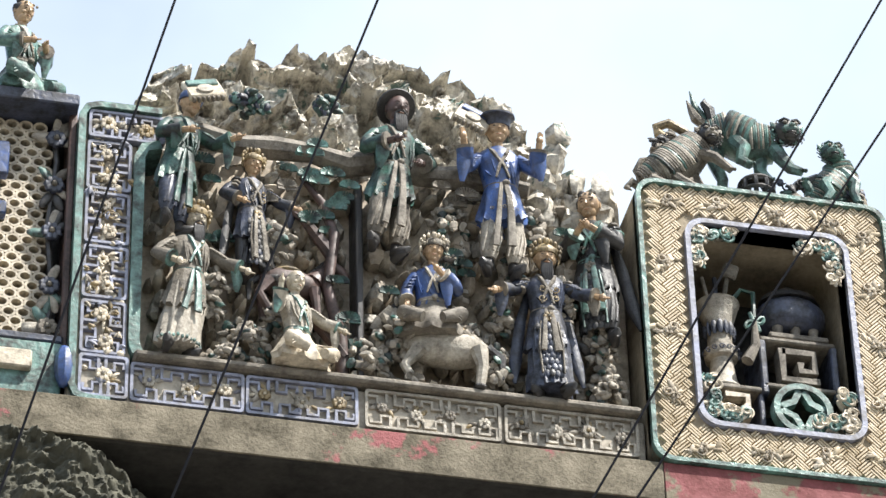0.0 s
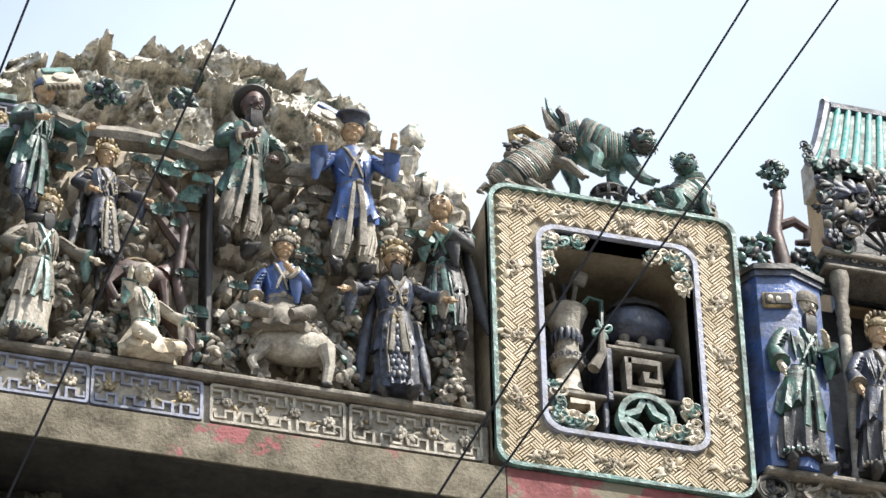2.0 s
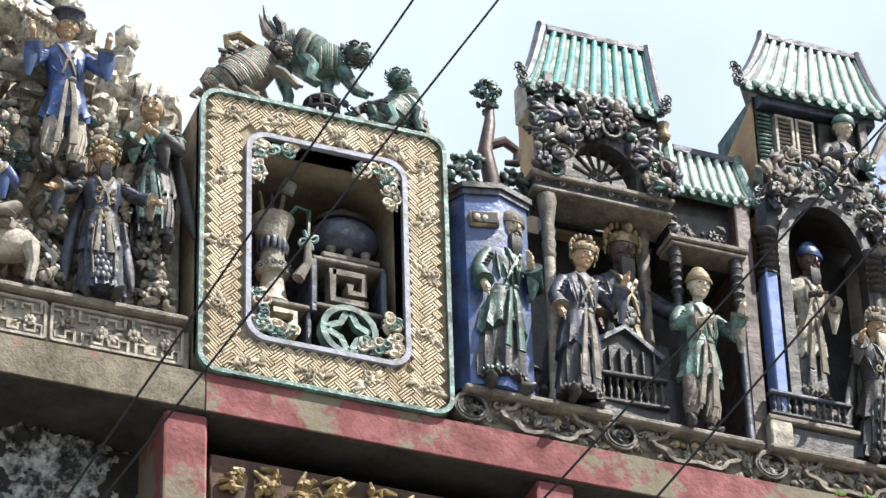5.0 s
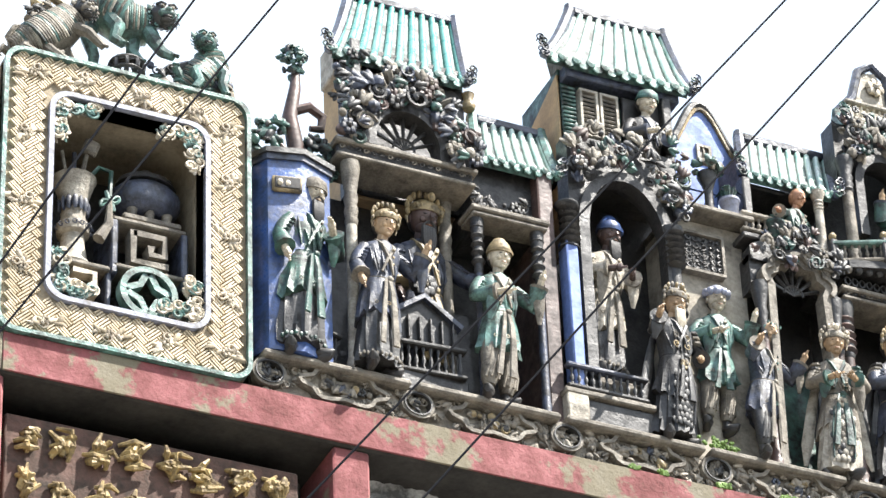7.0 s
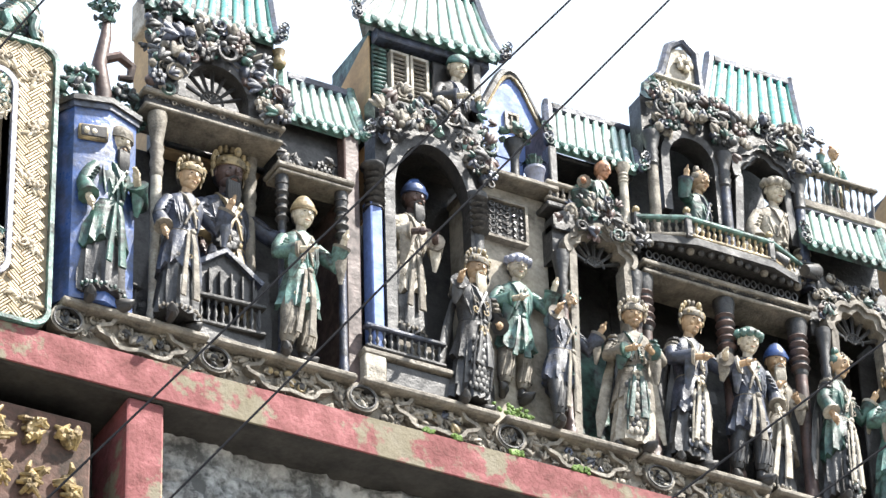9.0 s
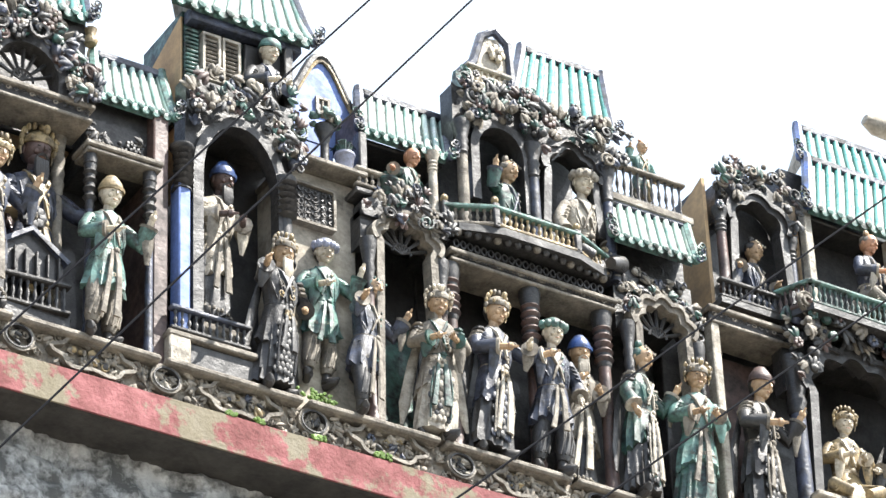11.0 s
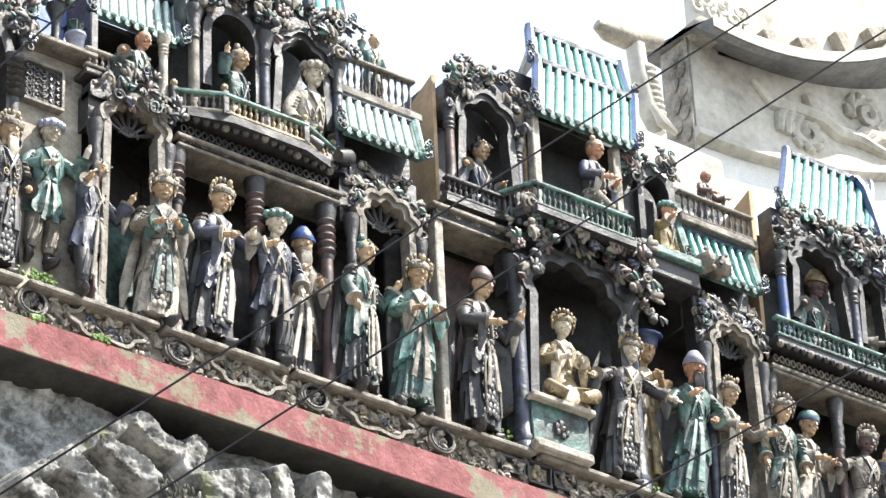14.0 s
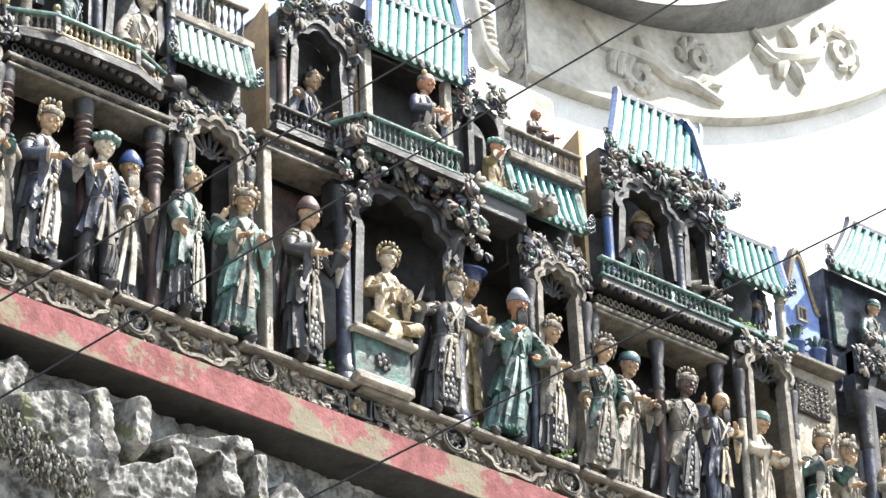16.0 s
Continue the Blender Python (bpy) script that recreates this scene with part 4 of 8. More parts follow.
k.band([(1.01, 6.825)] + [(1.003 + 0.002 * i, 6.84 + 0.06 * i) for i in range(1)] + [(1.0, 6.86), (1.0, 7.40), (1.012, 7.432), (1.05, 7.445)], 0.026, -0.002, 0.11, M_TEAL)
part("inner_moulding", k, panel, "pale green glazed inner moulding")
k = Kit()
k.box((1.536, 0.07, 7.12), (0.018, 0.10, 0.60), M_HAIR)
part("joint", k, panel)
# rockery above
k = Kit()
def crest(x):
    return float(np.interp(x, (1.00, 1.05, 1.09, 1.135, 1.17, 1.205, 1.275, 1.345, 1.40, 1.45, 1.535, 1.615, 1.675, 1.745, 1.83, 1.89, 1.93, 1.99), (7.66, 7.78, 7.79, 7.765, 7.83, 7.82, 7.885, 7.85, 7.885, 7.87, 7.95, 7.875, 7.91, 7.85, 7.885, 7.82, 7.815, 7.70))) + 0.012 * noise.noise(Vector((x * 16, 3.0, 0))) + 0.007 * noise.noise(Vector((x * 45, 3.0, 0)))
HOLLOWS = ((1.27, 7.80, 0.014, 0.04), (1.42, 7.76, 0.022, 0.045), (1.13, 7.70, 0.02, 0.03), (1.75, 7.68, 0.03, 0.03), (1.58, 7.70, 0.02, 0.05), (1.86, 7.62, 0.02, 0.04))
def facets(v, f, tilt, step):
    """Broken stone: every cell a plane of its own tilt and depth."""
    q = v * f
    p = noise.voronoi(q)[1][0]
    r, o = noise.noise_vector(p * 5.3), q - p
    return (tilt * (r.x * o.x + r.z * o.z) * 2 + step * r.y * 1.6) / f
def crag(x, z):
    """Slanting plates of modelled rock with clefts and pockets."""
    wob = Vector((0.02 * noise.noise(Vector((x, 0, z)) * 11), 0, 0.02 * noise.noise(Vector((x + 9, 0, z)) * 11)))
    v = Vector((0.95 * x + 0.30 * z, 0.0, 1.15 * z - 0.40 * x)) + wob
    d = 0.010 + facets(v, 9, 0.7, 0.30) + facets(v + Vector((4, 0, 2)), 22, 0.7, 0.35) + 0.006 * (1 - 2 * abs(noise.noise(v * 60))) + 0.022 * noise.noise(v * 6)
    for hx, hz, rx, rz in HOLLOWS:
        e = math.hypot((x - hx) / rx, (z - hz) / rz)
        d -= 0.09 * max(0.0, min(1.0, 1.6 - e))
    return d
nx, nz = 330, 110
verts, faces = [], []
for j in range(nz + 1):
    for i in range(nx + 1):
        x = 1.0 + 0.99 * i / nx
        top = crest(x)
        z = 7.47 + (top - 7.47) * j / nz
        verts.append((x + 0.006 * noise.noise(Vector((x, z, 5.0)) * 30), 0.125 - crag(x, z) * (1.0 if j < nz else 0.4), z))
for i in range(nx + 1):
    verts.append((verts[nz * (nx + 1) + i][0], 0.24, verts[nz * (nx + 1) + i][2] - 0.02))
for i in range(nx + 1):
    verts.append((verts[i][0], 0.24, 7.47))
faces = [[j * (nx + 1) + i, j * (nx + 1) + i + 1, (j + 1) * (nx + 1) + i + 1, (j + 1) * (nx + 1) + i] for j in range(nz + 2) for i in range(nx)]
k.add(verts, faces, M_ROCK)
k.tube([(1.06 + 0.09 * i, 0.03 + 0.01 * math.sin(i * 3), 7.515 - 0.045 * (i / 10) + 0.010 * math.sin(i * 2.3)) for i in range(11)], [0.02, 0.03, 0.026, 0.03, 0.024, 0.032, 0.03, 0.025, 0.03, 0.026, 0.02], M_CLAY, 8)
part("rockery", k, panel, "craggy glazed clay rockery")
k = Kit()
for (x, z0, z1) in ((2.045, 7.42, 7.68), (2.08, 7.40, 7.55), (2.00, 7.40, 7.56), (2.15, 7.40, 7.52)):
    for j in range(7):
        u = j / 6
        k.blob((x + random.uniform(-0.012, 0.012), 0.07 + random.uniform(-0.02, 0.02), z0 + (z1 - z0) * u), (0.030, 0.035, 0.035), M_ROCK, 9, 7, 0.8, 30, None, j)
part("rock_pinnacle", k, panel, "mottled green and grey rock pinnacle")
k = Kit()
for i in range(420):
    x, z = random.uniform(1.03, 2.18), random.uniform(6.83, 7.46)
    if abs(x - 1.536) < 0.03:
        continue
    s = random.uniform(0.010, 0.026)
    k.blob((x, 0.085, z), (s, random.uniform(0.03, 0.055), s * random.uniform(0.6, 1.7)), random.choice((M_PANEL, M_PALE, M_ROCK, M_BAND, M_PALE, M_PANEL)), 8, 6, 0.8, 45, None, i)
part("rock_ground", k, panel)
def pine(x, z, r, n, mat):
    """Fans of needles."""
    k = Kit()
    for i in range(n):
        cx, cz = x + random.uniform(-r, r), z + random.uniform(-r * 0.6, r * 0.6)
        yy = 0.03 + random.uniform(-0.03, 0.02)
        rr = random.uniform(0.022, 0.032)
        for q in range(13):
            a = math.pi * q / 12 * 1.15 - 0.25
            k.tube([(cx, yy, cz), (cx + rr * math.cos(a), yy - 0.010, cz + rr * 0.7 * math.sin(a))], [0.0016, 0.0034], mat, 4)
        k.blob((cx, yy, cz), (0.006, 0.005, 0.005), M_CLAY, 6, 4)
    return k
for x, z, r, n in ((1.37, 7.47, 0.06, 7), (1.47, 7.42, 0.06, 7), (1.33, 7.36, 0.04, 3), (1.60, 7.38, 0.04, 2), (1.48, 7.10, 0.03, 2), (1.66, 6.83, 0.03, 1), (1.49, 7.36, 0.04, 4), (1.20, 7.20, 0.05, 4), (1.44, 7.28, 0.05, 4), (1.50, 6.99, 0.04, 3), (1.76, 7.20, 0.05, 4), (1.64, 7.06, 0.04, 3), (1.78, 7.42, 0.05, 4), (2.07, 7.30, 0.04, 3), (1.20, 7.40, 0.05, 3)):
    part("pine_branch", pine(x, z, r, n, random.choice((M_TEAL, M_CLAY, M_GREEN))), panel)
k = Kit()
k.tube([(1.50, 0.05, 6.83), (1.49, 0.03, 6.95), (1.46, 0.03, 7.1), (1.475, 0.02, 7.25), (1.45, 0.04, 7.36), (1.40, 0.05, 7.44)], [0.016, 0.017, 0.013, 0.014, 0.011, 0.006], M_BROWN, 9)
k.tube([(1.47, 0.03, 7.2), (1.40, 0.03, 7.30), (1.36, 0.04, 7.33)], [0.018, 0.012, 0.006], M_BROWN, 7)
k.tube([(1.38, 0.03, 6.95), (1.36, 0.03, 7.05), (1.42, 0.02, 7.00), (1.50, 0.03, 6.90)], [0.012, 0.02, 0.018, 0.012], M_BROWN, 7)
part("pine_trunk", k, panel, "gnarled brown glazed trunk")
def bush(k, x, z, w, h, n, mats, y=0.05):
    """Heap of small curled leaves."""
    for _ in range(int(n * 1.6)):
        a, d = random.random() * 6.28, random.random() ** 0.5
        s = random.uniform(0.010, 0.018)
        m = Matrix.Rotation(random.random() * 6.28, 3, "Y") @ Matrix.Rotation(random.uniform(-0.7, 0.7), 3, "X")
        k.blob((x + w * d * math.cos(a), y - 0.05 * (1 - d) + random.uniform(-0.012, 0.012), z + h * d * math.sin(a)), (s, s * 0.5, s * 0.6), random.choice(mats), 6, 4, 0.5, 70, m)
for x, z, w, h, n in ((1.86, 6.90, 0.04, 0.09, 46), (2.13, 6.88, 0.05, 0.09, 50), (1.26, 6.90, 0.06, 0.08, 46), (1.76, 7.30, 0.05, 0.10, 40), (1.27, 7.64, 0.045, 0.03, 26), (1.46, 7.66, 0.03, 0.025, 18), (1.88, 7.08, 0.03, 0.06, 20), (1.62, 6.98, 0.05, 0.07, 34), (2.03, 7.12, 0.04, 0.10, 30), (1.96, 7.36, 0.04, 0.06, 24), (1.18, 7.05, 0.05, 0.08, 40), (1.35, 7.00, 0.05, 0.06, 30), (1.22, 6.86, 0.05, 0.03, 24), (1.55, 6.90, 0.05, 0.06, 30), (1.78, 6.98, 0.05, 0.08, 40), (1.92, 7.20, 0.04, 0.08, 30), (2.12, 7.02, 0.04, 0.08, 34), (1.33, 7.22, 0.05, 0.06, 30)):
    k = Kit()
    bush(k, x, z, w, h, n, (M_GREEN, M_CLAY, M_BAND, M_PALE, M_BAND, M_PALE) if z < 7.5 else (M_GREEN, M_SLATE, M_GREEN), 0.04)
    part("foliage_clump", k, panel)
for x, z, mat, tip in ((1.145, 7.605, M_TEAL, -14), (1.812, 7.625, M_BLUE, 26)):
    k = Kit()
    m = Matrix.Rotation(radians(tip), 4, "Y") @ Matrix.Rotation(radians(-25), 4, "X")
    k.box((x, -0.03, z), (0.092, 0.02, 0.085), M_CREAM, m)
    k.box(Vector((x, -0.03, z)) + m.to_3x3() @ Vector((0, -0.012, 0.020)), (0.078, 0.008, 0.026), mat, m)
    k.lathe([(0.004, -0.004), (0.020, -0.003), (0.020, 0.004), (0.004, 0.006)], Vector((x, -0.03, z)) + m.to_3x3() @ Vector((0, -0.012, -0.014)), M_PALE, 12, m=m.to_3x3() @ Matrix.Rotation(radians(90), 3, "X"))
    for q in range(7):
        k.box(Vector((x, -0.03, z)) + m.to_3x3() @ Vector((-0.036 + 0.012 * q, 0, -0.042)), (0.008, 0.014, 0.016), M_CLAY, m)
    part("book_emblem", k, panel, "small tilted book emblem with tasselled edge")

# ---- lattice panel to its side ----
lat = thing("lattice_panel", "pierced ceramic lattice with modelled flowers on a pale base", "lattice panel", (0.6, 0.06, 6.668))
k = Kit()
k.box((0.55, 0.20, 7.12), (0.58, 0.12, 0.90), M_SOOTSHADE)
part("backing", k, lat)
k = Kit()
for i in range(9):
    for j in range(24):
        x, z = 0.845 - 0.060 - 0.034 * i - (0.017 if j % 2 else 0), 6.90 + 0.0265 * j
        if x < 0.42:
            continue
        k.ring(arc(x, z, 0.018, 0.0165, 0, 360, 12)[:-1], arc(x, z, 0.0125, 0.0105, 0, 360, 12)[:-1], 0.07, 0.10, M_CREAM)
part("lattice", k, lat, "pale pierced lattice")
k = Kit()
for z in (6.90, 7.02, 7.18, 7.32, 7.46):
    rosette(k, 0.805, z, 0.045, 0.026, random.choice((M_SLATE, M_BROWN, M_CLAY)), M_CLAY, 8)
    for q in range(5):
        a = random.random() * 6.28
        leaf(k, 0.805 + 0.03 * math.cos(a), z + 0.045 * math.sin(a), 0.055, 0.03, a, random.choice((M_CLAY, M_TEAL, M_SOOTSHADE, M_PALE)))
k.tube([(0.80, 0.06, 6.87), (0.815, 0.06, 7.0), (0.795, 0.06, 7.2), (0.81, 0.06, 7.4), (0.80, 0.06, 7.5)], 0.007, M_SOOTSHADE, 6)
part("flower_spray", k, lat)
k = Kit()
k.box((0.55, 0.10, 7.545), (0.60, 0.22, 0.035), M_SLATE)
k.box((0.55, 0.09, 6.852), (0.58, 0.14, 0.022), M_SLATE)
k.box((0.843, 0.08, 7.18), (0.018, 0.10, 0.76), M_BROWN)
part("rim", k, lat)
k = Kit()
k.box((0.55, 0.12, 6.745), (0.58, 0.20, 0.19), M_TEAL)
k.box((0.52, 0.012, 6.775), (0.50, 0.022, 0.05), M_CREAM)
part("plinth", k, lat, "cream and pale green glazed plinth")
for z in (7.38, 7.23):
    k = Kit()
    k.box((0.67, 0.05, z), (0.05, 0.03, 0.10 if z > 7.3 else 0.04), M_BLUE)
    part("plaque", k, lat, "blue glazed plaque")
k = Kit()
k.blob((0.842, 0.0, 6.76), (0.022, 0.025, 0.06), M_BLUE, 8, 6)
part("bracket", k, lat)

# ---- panel with the open niche ----
Y = -0.02
vp = thing("niche_panel", "cream basket-weave ceramic panel with a blue-framed open niche", "relief panel", (2.53, 0.1, 6.668))
OUT, HOLE = rounded(2.215, 6.668, 2.855, 7.508, 0.05, 6), rounded(2.345, 6.795, 2.735, 7.388, 0.045, 6)
k = Kit()
k.ring(OUT, HOLE, Y, 0.30, M_GROOVE)
part("body", k, vp)
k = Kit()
# Dark colour here is the shade deep in the niche.
k.box((2.54, 0.285, 7.09), (0.46, 0.02, 0.66), M_SOOTSHADE)
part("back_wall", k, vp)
k = Kit()
k.ring(OUT, rounded(2.226, 6.679, 2.844, 7.497, 0.044, 6), Y - 0.016, Y + 0.02, M_TEAL)
part("outer_moulding", k, vp, "pale green glazed moulding")
k = Kit()
k.ring(rounded(2.332, 6.782, 2.748, 7.401, 0.053, 6), HOLE, Y - 0.016, Y + 0.05, M_LBLUE)
part("niche_frame", k, vp, "pale blue glazed frame")
k = Kit()
P0 = 0.0225
c45 = math.sqrt(0.5)
def weave_at(a, b):
    cx, cz = 2.535 + (a - b) * P0 * c45, 7.09 + (a + b) * P0 * c45
    inside = 2.233 < cx < 2.837 and 6.686 < cz < 7.490
    return inside and not (2.324 < cx < 2.756 and 6.774 < cz < 7.409)
for a in range(-60, 61):
    for b in range(-60, 61):
        turn = (a - b) % 4
        if turn not in (0, 3):
            continue
        cells = [(a, b), (a + 1, b) if turn == 0 else (a, b + 1)]
        cells = [c for c in cells if weave_at(*c)]
        if not cells:
            continue
        ca, cb = sum(c[0] for c in cells) / len(cells), sum(c[1] for c in cells) / len(cells)
        mid = Vector((2.535 + (ca - cb) * P0 * c45, Y, 7.09 + (ca + cb) * P0 * c45))
        d, n = Vector((c45, 0, c45)), Vector((-c45, 0, c45))
        if turn == 3:
            d, n = n, -d
        for s in (-1, 0, 1):
            m = mid + n * s * P0 / 3 + Vector((0, random.uniform(-0.001, 0.001), 0))
            h1, h2 = d * P0 * 0.48 * len(cells), n * P0 * 0.150
            up = Vector((0, -0.0075, 0))
            v = [m - h1 - h2, m + h1 - h2, m + h1 + h2, m - h1 + h2]
            v += [m - h1 * 0.94 - h2 * 0.6 + up, m + h1 * 0.94 - h2 * 0.6 + up, m + h1 * 0.94 + h2 * 0.6 + up, m - h1 * 0.94 + h2 * 0.6 + up]
            k.add(v, [[4, 5, 6, 7], [0, 1, 5, 4], [1, 2, 6, 5], [2, 3, 7, 6], [3, 0, 4, 7]], M_WEAVE)
ob = part("basket_weave", k, vp, "cream basket-weave relief", smooth=False)
ob["kind"] = "stuff"
for x, z in ((2.29, 7.44), (2.42, 7.45), (2.56, 7.45), (2.70, 7.44), (2.80, 7.40), (2.28, 7.25), (2.275, 7.05), (2.28, 6.86), (2.34, 6.72), (2.50, 6.72), (2.64, 6.73), (2.79, 6.74), (2.80, 6.90), (2.795, 7.08), (2.80, 7.24)):
    k = Kit()
    a0 = random.random() * 6.28
    for q in range(13):
        a = a0 + random.uniform(-0.5, 0.5) + (math.pi if q % 2 else 0)
        u = random.uniform(0.006, 0.044)
        leaf(k, x + u * math.cos(a), z + 0.7 * u * math.sin(a), Y - 0.008, random.uniform(0.010, 0.018), a + random.uniform(-0.8, 0.8), random.choice((M_PANEL, M_WEAVE, M_GROOVE)))
    curl(k, x + 0.02 * math.cos(a0 + 1), z + 0.014 * math.sin(a0 + 1), Y - 0.010, 0.014, M_PANEL, 1.2, a0, 1, 0.004)
    rosette(k, x, z, Y - 0.010, 0.013, M_PANEL, M_GROOVE, 5)
    part("flower_boss", k, vp)
for x, z, sx, sz in ((2.38, 7.345, 1, -1), (2.695, 7.345, -1, -1), (2.385, 6.845, 1, 1), (2.695, 6.845, -1, 1)):
    k = Kit()
    for i in range(64):
        u = random.random()
        a, b = (u * 0.105, random.uniform(0, 0.03)) if i % 2 else (random.uniform(0, 0.03), u * 0.115)
        if i % 3 == 0:
            curl(k, x - sx * 0.03 + sx * a, z - sz * 0.03 + sz * b, Y - 0.008, 0.017, random.choice((M_CREAM, M_TEAL)), 1.3, random.random() * 6, 1, 0.005)
            continue
        leaf(k, x - sx * 0.03 + sx * a, z - sz * 0.03 + sz * b, Y + 0.012 - random.random() * 0.02, random.uniform(0.012, 0.020), random.random() * 6, random.choice((M_CREAM, M_TEAL, M_CREAM, M_PALE)))
    rosette(k, x, z, Y - 0.005, 0.018, M_CREAM, M_PALE)
    part("corner_spray", k, vp, "cream and pale green leaf spray")
# things inside the niche
vase = thing("vase", "flared grey-blue glazed vase with scrolls in a niche", "vase", (2.437, 0.08, 6.955))
k = Kit()
VR = [(0.044, 0), (0.048, 0.01), (0.036, 0.03), (0.030, 0.075), (0.028, 0.10), (0.040, 0.105), (0.042, 0.13), (0.032, 0.137), (0.030, 0.16), (0.036, 0.21), (0.052, 0.262), (0.056, 0.268), (0.046, 0.262)]
k.lathe(VR, (2.437, 0.08, 6.955), M_PALE, 18)
part("body", k, vase)
k = Kit()
for i in range(8):
    a = math.pi + math.pi * i / 7
    curl(k, 2.437 + 0.041 * math.cos(a), 7.072, 0.08 + 0.043 * math.sin(a), 0.010, M_SLATE, 1.2)
    leaf(k, 2.437 + 0.034 * math.cos(a), 7.14, 0.08 + 0.036 * math.sin(a), 0.022, 1.57, M_SLATE)
part("scroll_band", k, vase)
k = Kit()
k.tube([(2.42, 0.08, 7.21), (2.40, 0.07, 7.30)], 0.005, M_CLAY, 6)
k.tube([(2.437, 0.08, 7.21), (2.436, 0.08, 7.31)], 0.006, M_SLATE, 6)
k.tube([(2.45, 0.08, 7.21), (2.465, 0.07, 7.31)], 0.006, M_CLAY, 6)
k.box((2.472, 0.065, 7.325), (0.04, 0.02, 0.045), M_CLAY, Matrix.Rotation(0.3, 4, "Y"), 0.01)
k.tube([(2.46, 0.07, 7.22), (2.49, 0.05, 7.26), (2.52, 0.045, 7.25), (2.515, 0.04, 7.17)], 0.006, M_GREEN, 6)
part("rolled_scroll", k, vase, "rolled scrolls in grey and green glaze")
k = Kit()
for a0 in (0.4, 2.0, 3.6, 5.2):
    k.tube([(2.512 + 0.026 * math.cos(a0) * q * (2 - q), 0.03, 7.15 + 0.030 * math.sin(a0 + (q - 1) * 0.9) * q * (2 - q)) for q in [i / 4 for i in range(9)]], 0.0045, M_TEAL, 5)
k.tube([(2.512, 0.03, 7.15), (2.51, 0.03, 7.08), (2.485, 0.03, 7.03)], [0.006, 0.012, 0.016], M_CLAY, 7)
tagged(new("ribbon_knot", k.mesh("ribbon_knot")), "green glazed ribbon knot with a tassel beside the vase", "ornament")
urn = thing("censer", "round slate-blue glazed censer with a lid on small feet", "censer", (2.625, 0.09, 7.115))
k = Kit()
k.lathe([(0.05, 0.045), (0.075, 0.06), (0.088, 0.085), (0.088, 0.115), (0.07, 0.135), (0.06, 0.14)], (2.625, 0.09, 7.115), M_SLATE, 20, 0.75)
part("bowl", k, urn)
k = Kit()
k.lathe([(0.078, 0.14), (0.07, 0.158), (0.045, 0.172), (0.02, 0.19), (0.008, 0.2)], (2.625, 0.09, 7.115), M_SOOTSHADE, 18, 0.75)
part("lid", k, urn)
for q in (-0.045, 0.0, 0.045):
    k = Kit()
    k.lathe([(0.016, 0.018), (0.010, 0.03), (0.014, 0.05)], (2.625 + q, 0.06, 7.115), M_CLAY, 10)
    part("foot", k, urn)
k = Kit()
k.box((2.625, 0.09, 7.126), (0.15, 0.11, 0.018), M_CLAY)
part("stand", k, urn)
shelf = thing("curio_stand", "stepped slate-blue glazed curio stand filling a niche", "stand", (2.58, 0.1, 6.80))
for c, s, mat in (((2.615, 0.09, 7.103), (0.19, 0.13, 0.014), M_CLAY), ((2.525, 0.09, 7.02), (0.018, 0.13, 0.16), M_SLATE), ((2.705, 0.09, 7.02), (0.018, 0.13, 0.16), M_SLATE), ((2.615, 0.09, 6.965), (0.19, 0.13, 0.014), M_CLAY), ((2.43, 0.09, 6.948), (0.17, 0.13, 0.014), M_CLAY), ((2.515, 0.10, 6.87), (0.014, 0.13, 0.15), M_SLATE), ((2.54, 0.12, 6.803), (0.38, 0.2, 0.014), M_CLAY)):
    k = Kit()
    k.box(c, s, mat)
    part("board", k, shelf)
k = Kit()
k.band([(2.575, 7.075), (2.655, 7.075), (2.655, 7.02), (2.62, 7.02), (2.62, 7.045)][::-1] , 0.018, 0.03, 0.07, M_CLAY)
k.band([(2.575, 7.082), (2.575, 6.992), (2.665, 6.992)], 0.018, 0.03, 0.07, M_CLAY)
part("key_scroll", k, shelf)
k = Kit()
k.band([(2.42, 6.92), (2.475, 6.92), (2.475, 6.86), (2.44, 6.86), (2.44, 6.885)][::-1], 0.015, 0.02, 0.05, M_CREAM)
part("key_scroll", k, shelf)
k = Kit()
W0 = (2.605, 6.885)
k.ring(arc(*W0, 0.074, 0.074, 0, 360, 28)[:-1], arc(*W0, 0.058, 0.058, 0, 360, 28)[:-1], 0.0, 0.03, M_TEAL)
for q in range(4):
    a = math.pi / 2 * q
    k.band([(W0[0] + 0.066 * math.cos(a), W0[1] + 0.066 * math.sin(a)), (W0[0] + 0.030 * math.cos(a + math.pi / 4), W0[1] + 0.030 * math.sin(a + math.pi / 4)), (W0[0] + 0.066 * math.cos(a + math.pi / 2), W0[1] + 0.066 * math.sin(a + math.pi / 2))], 0.017, 0.004, 0.026, M_TEAL)
tagged(new("coin_disc", k.mesh("coin_disc")), "pierced pale green glazed coin-shaped disc on a niche floor", "ornament")

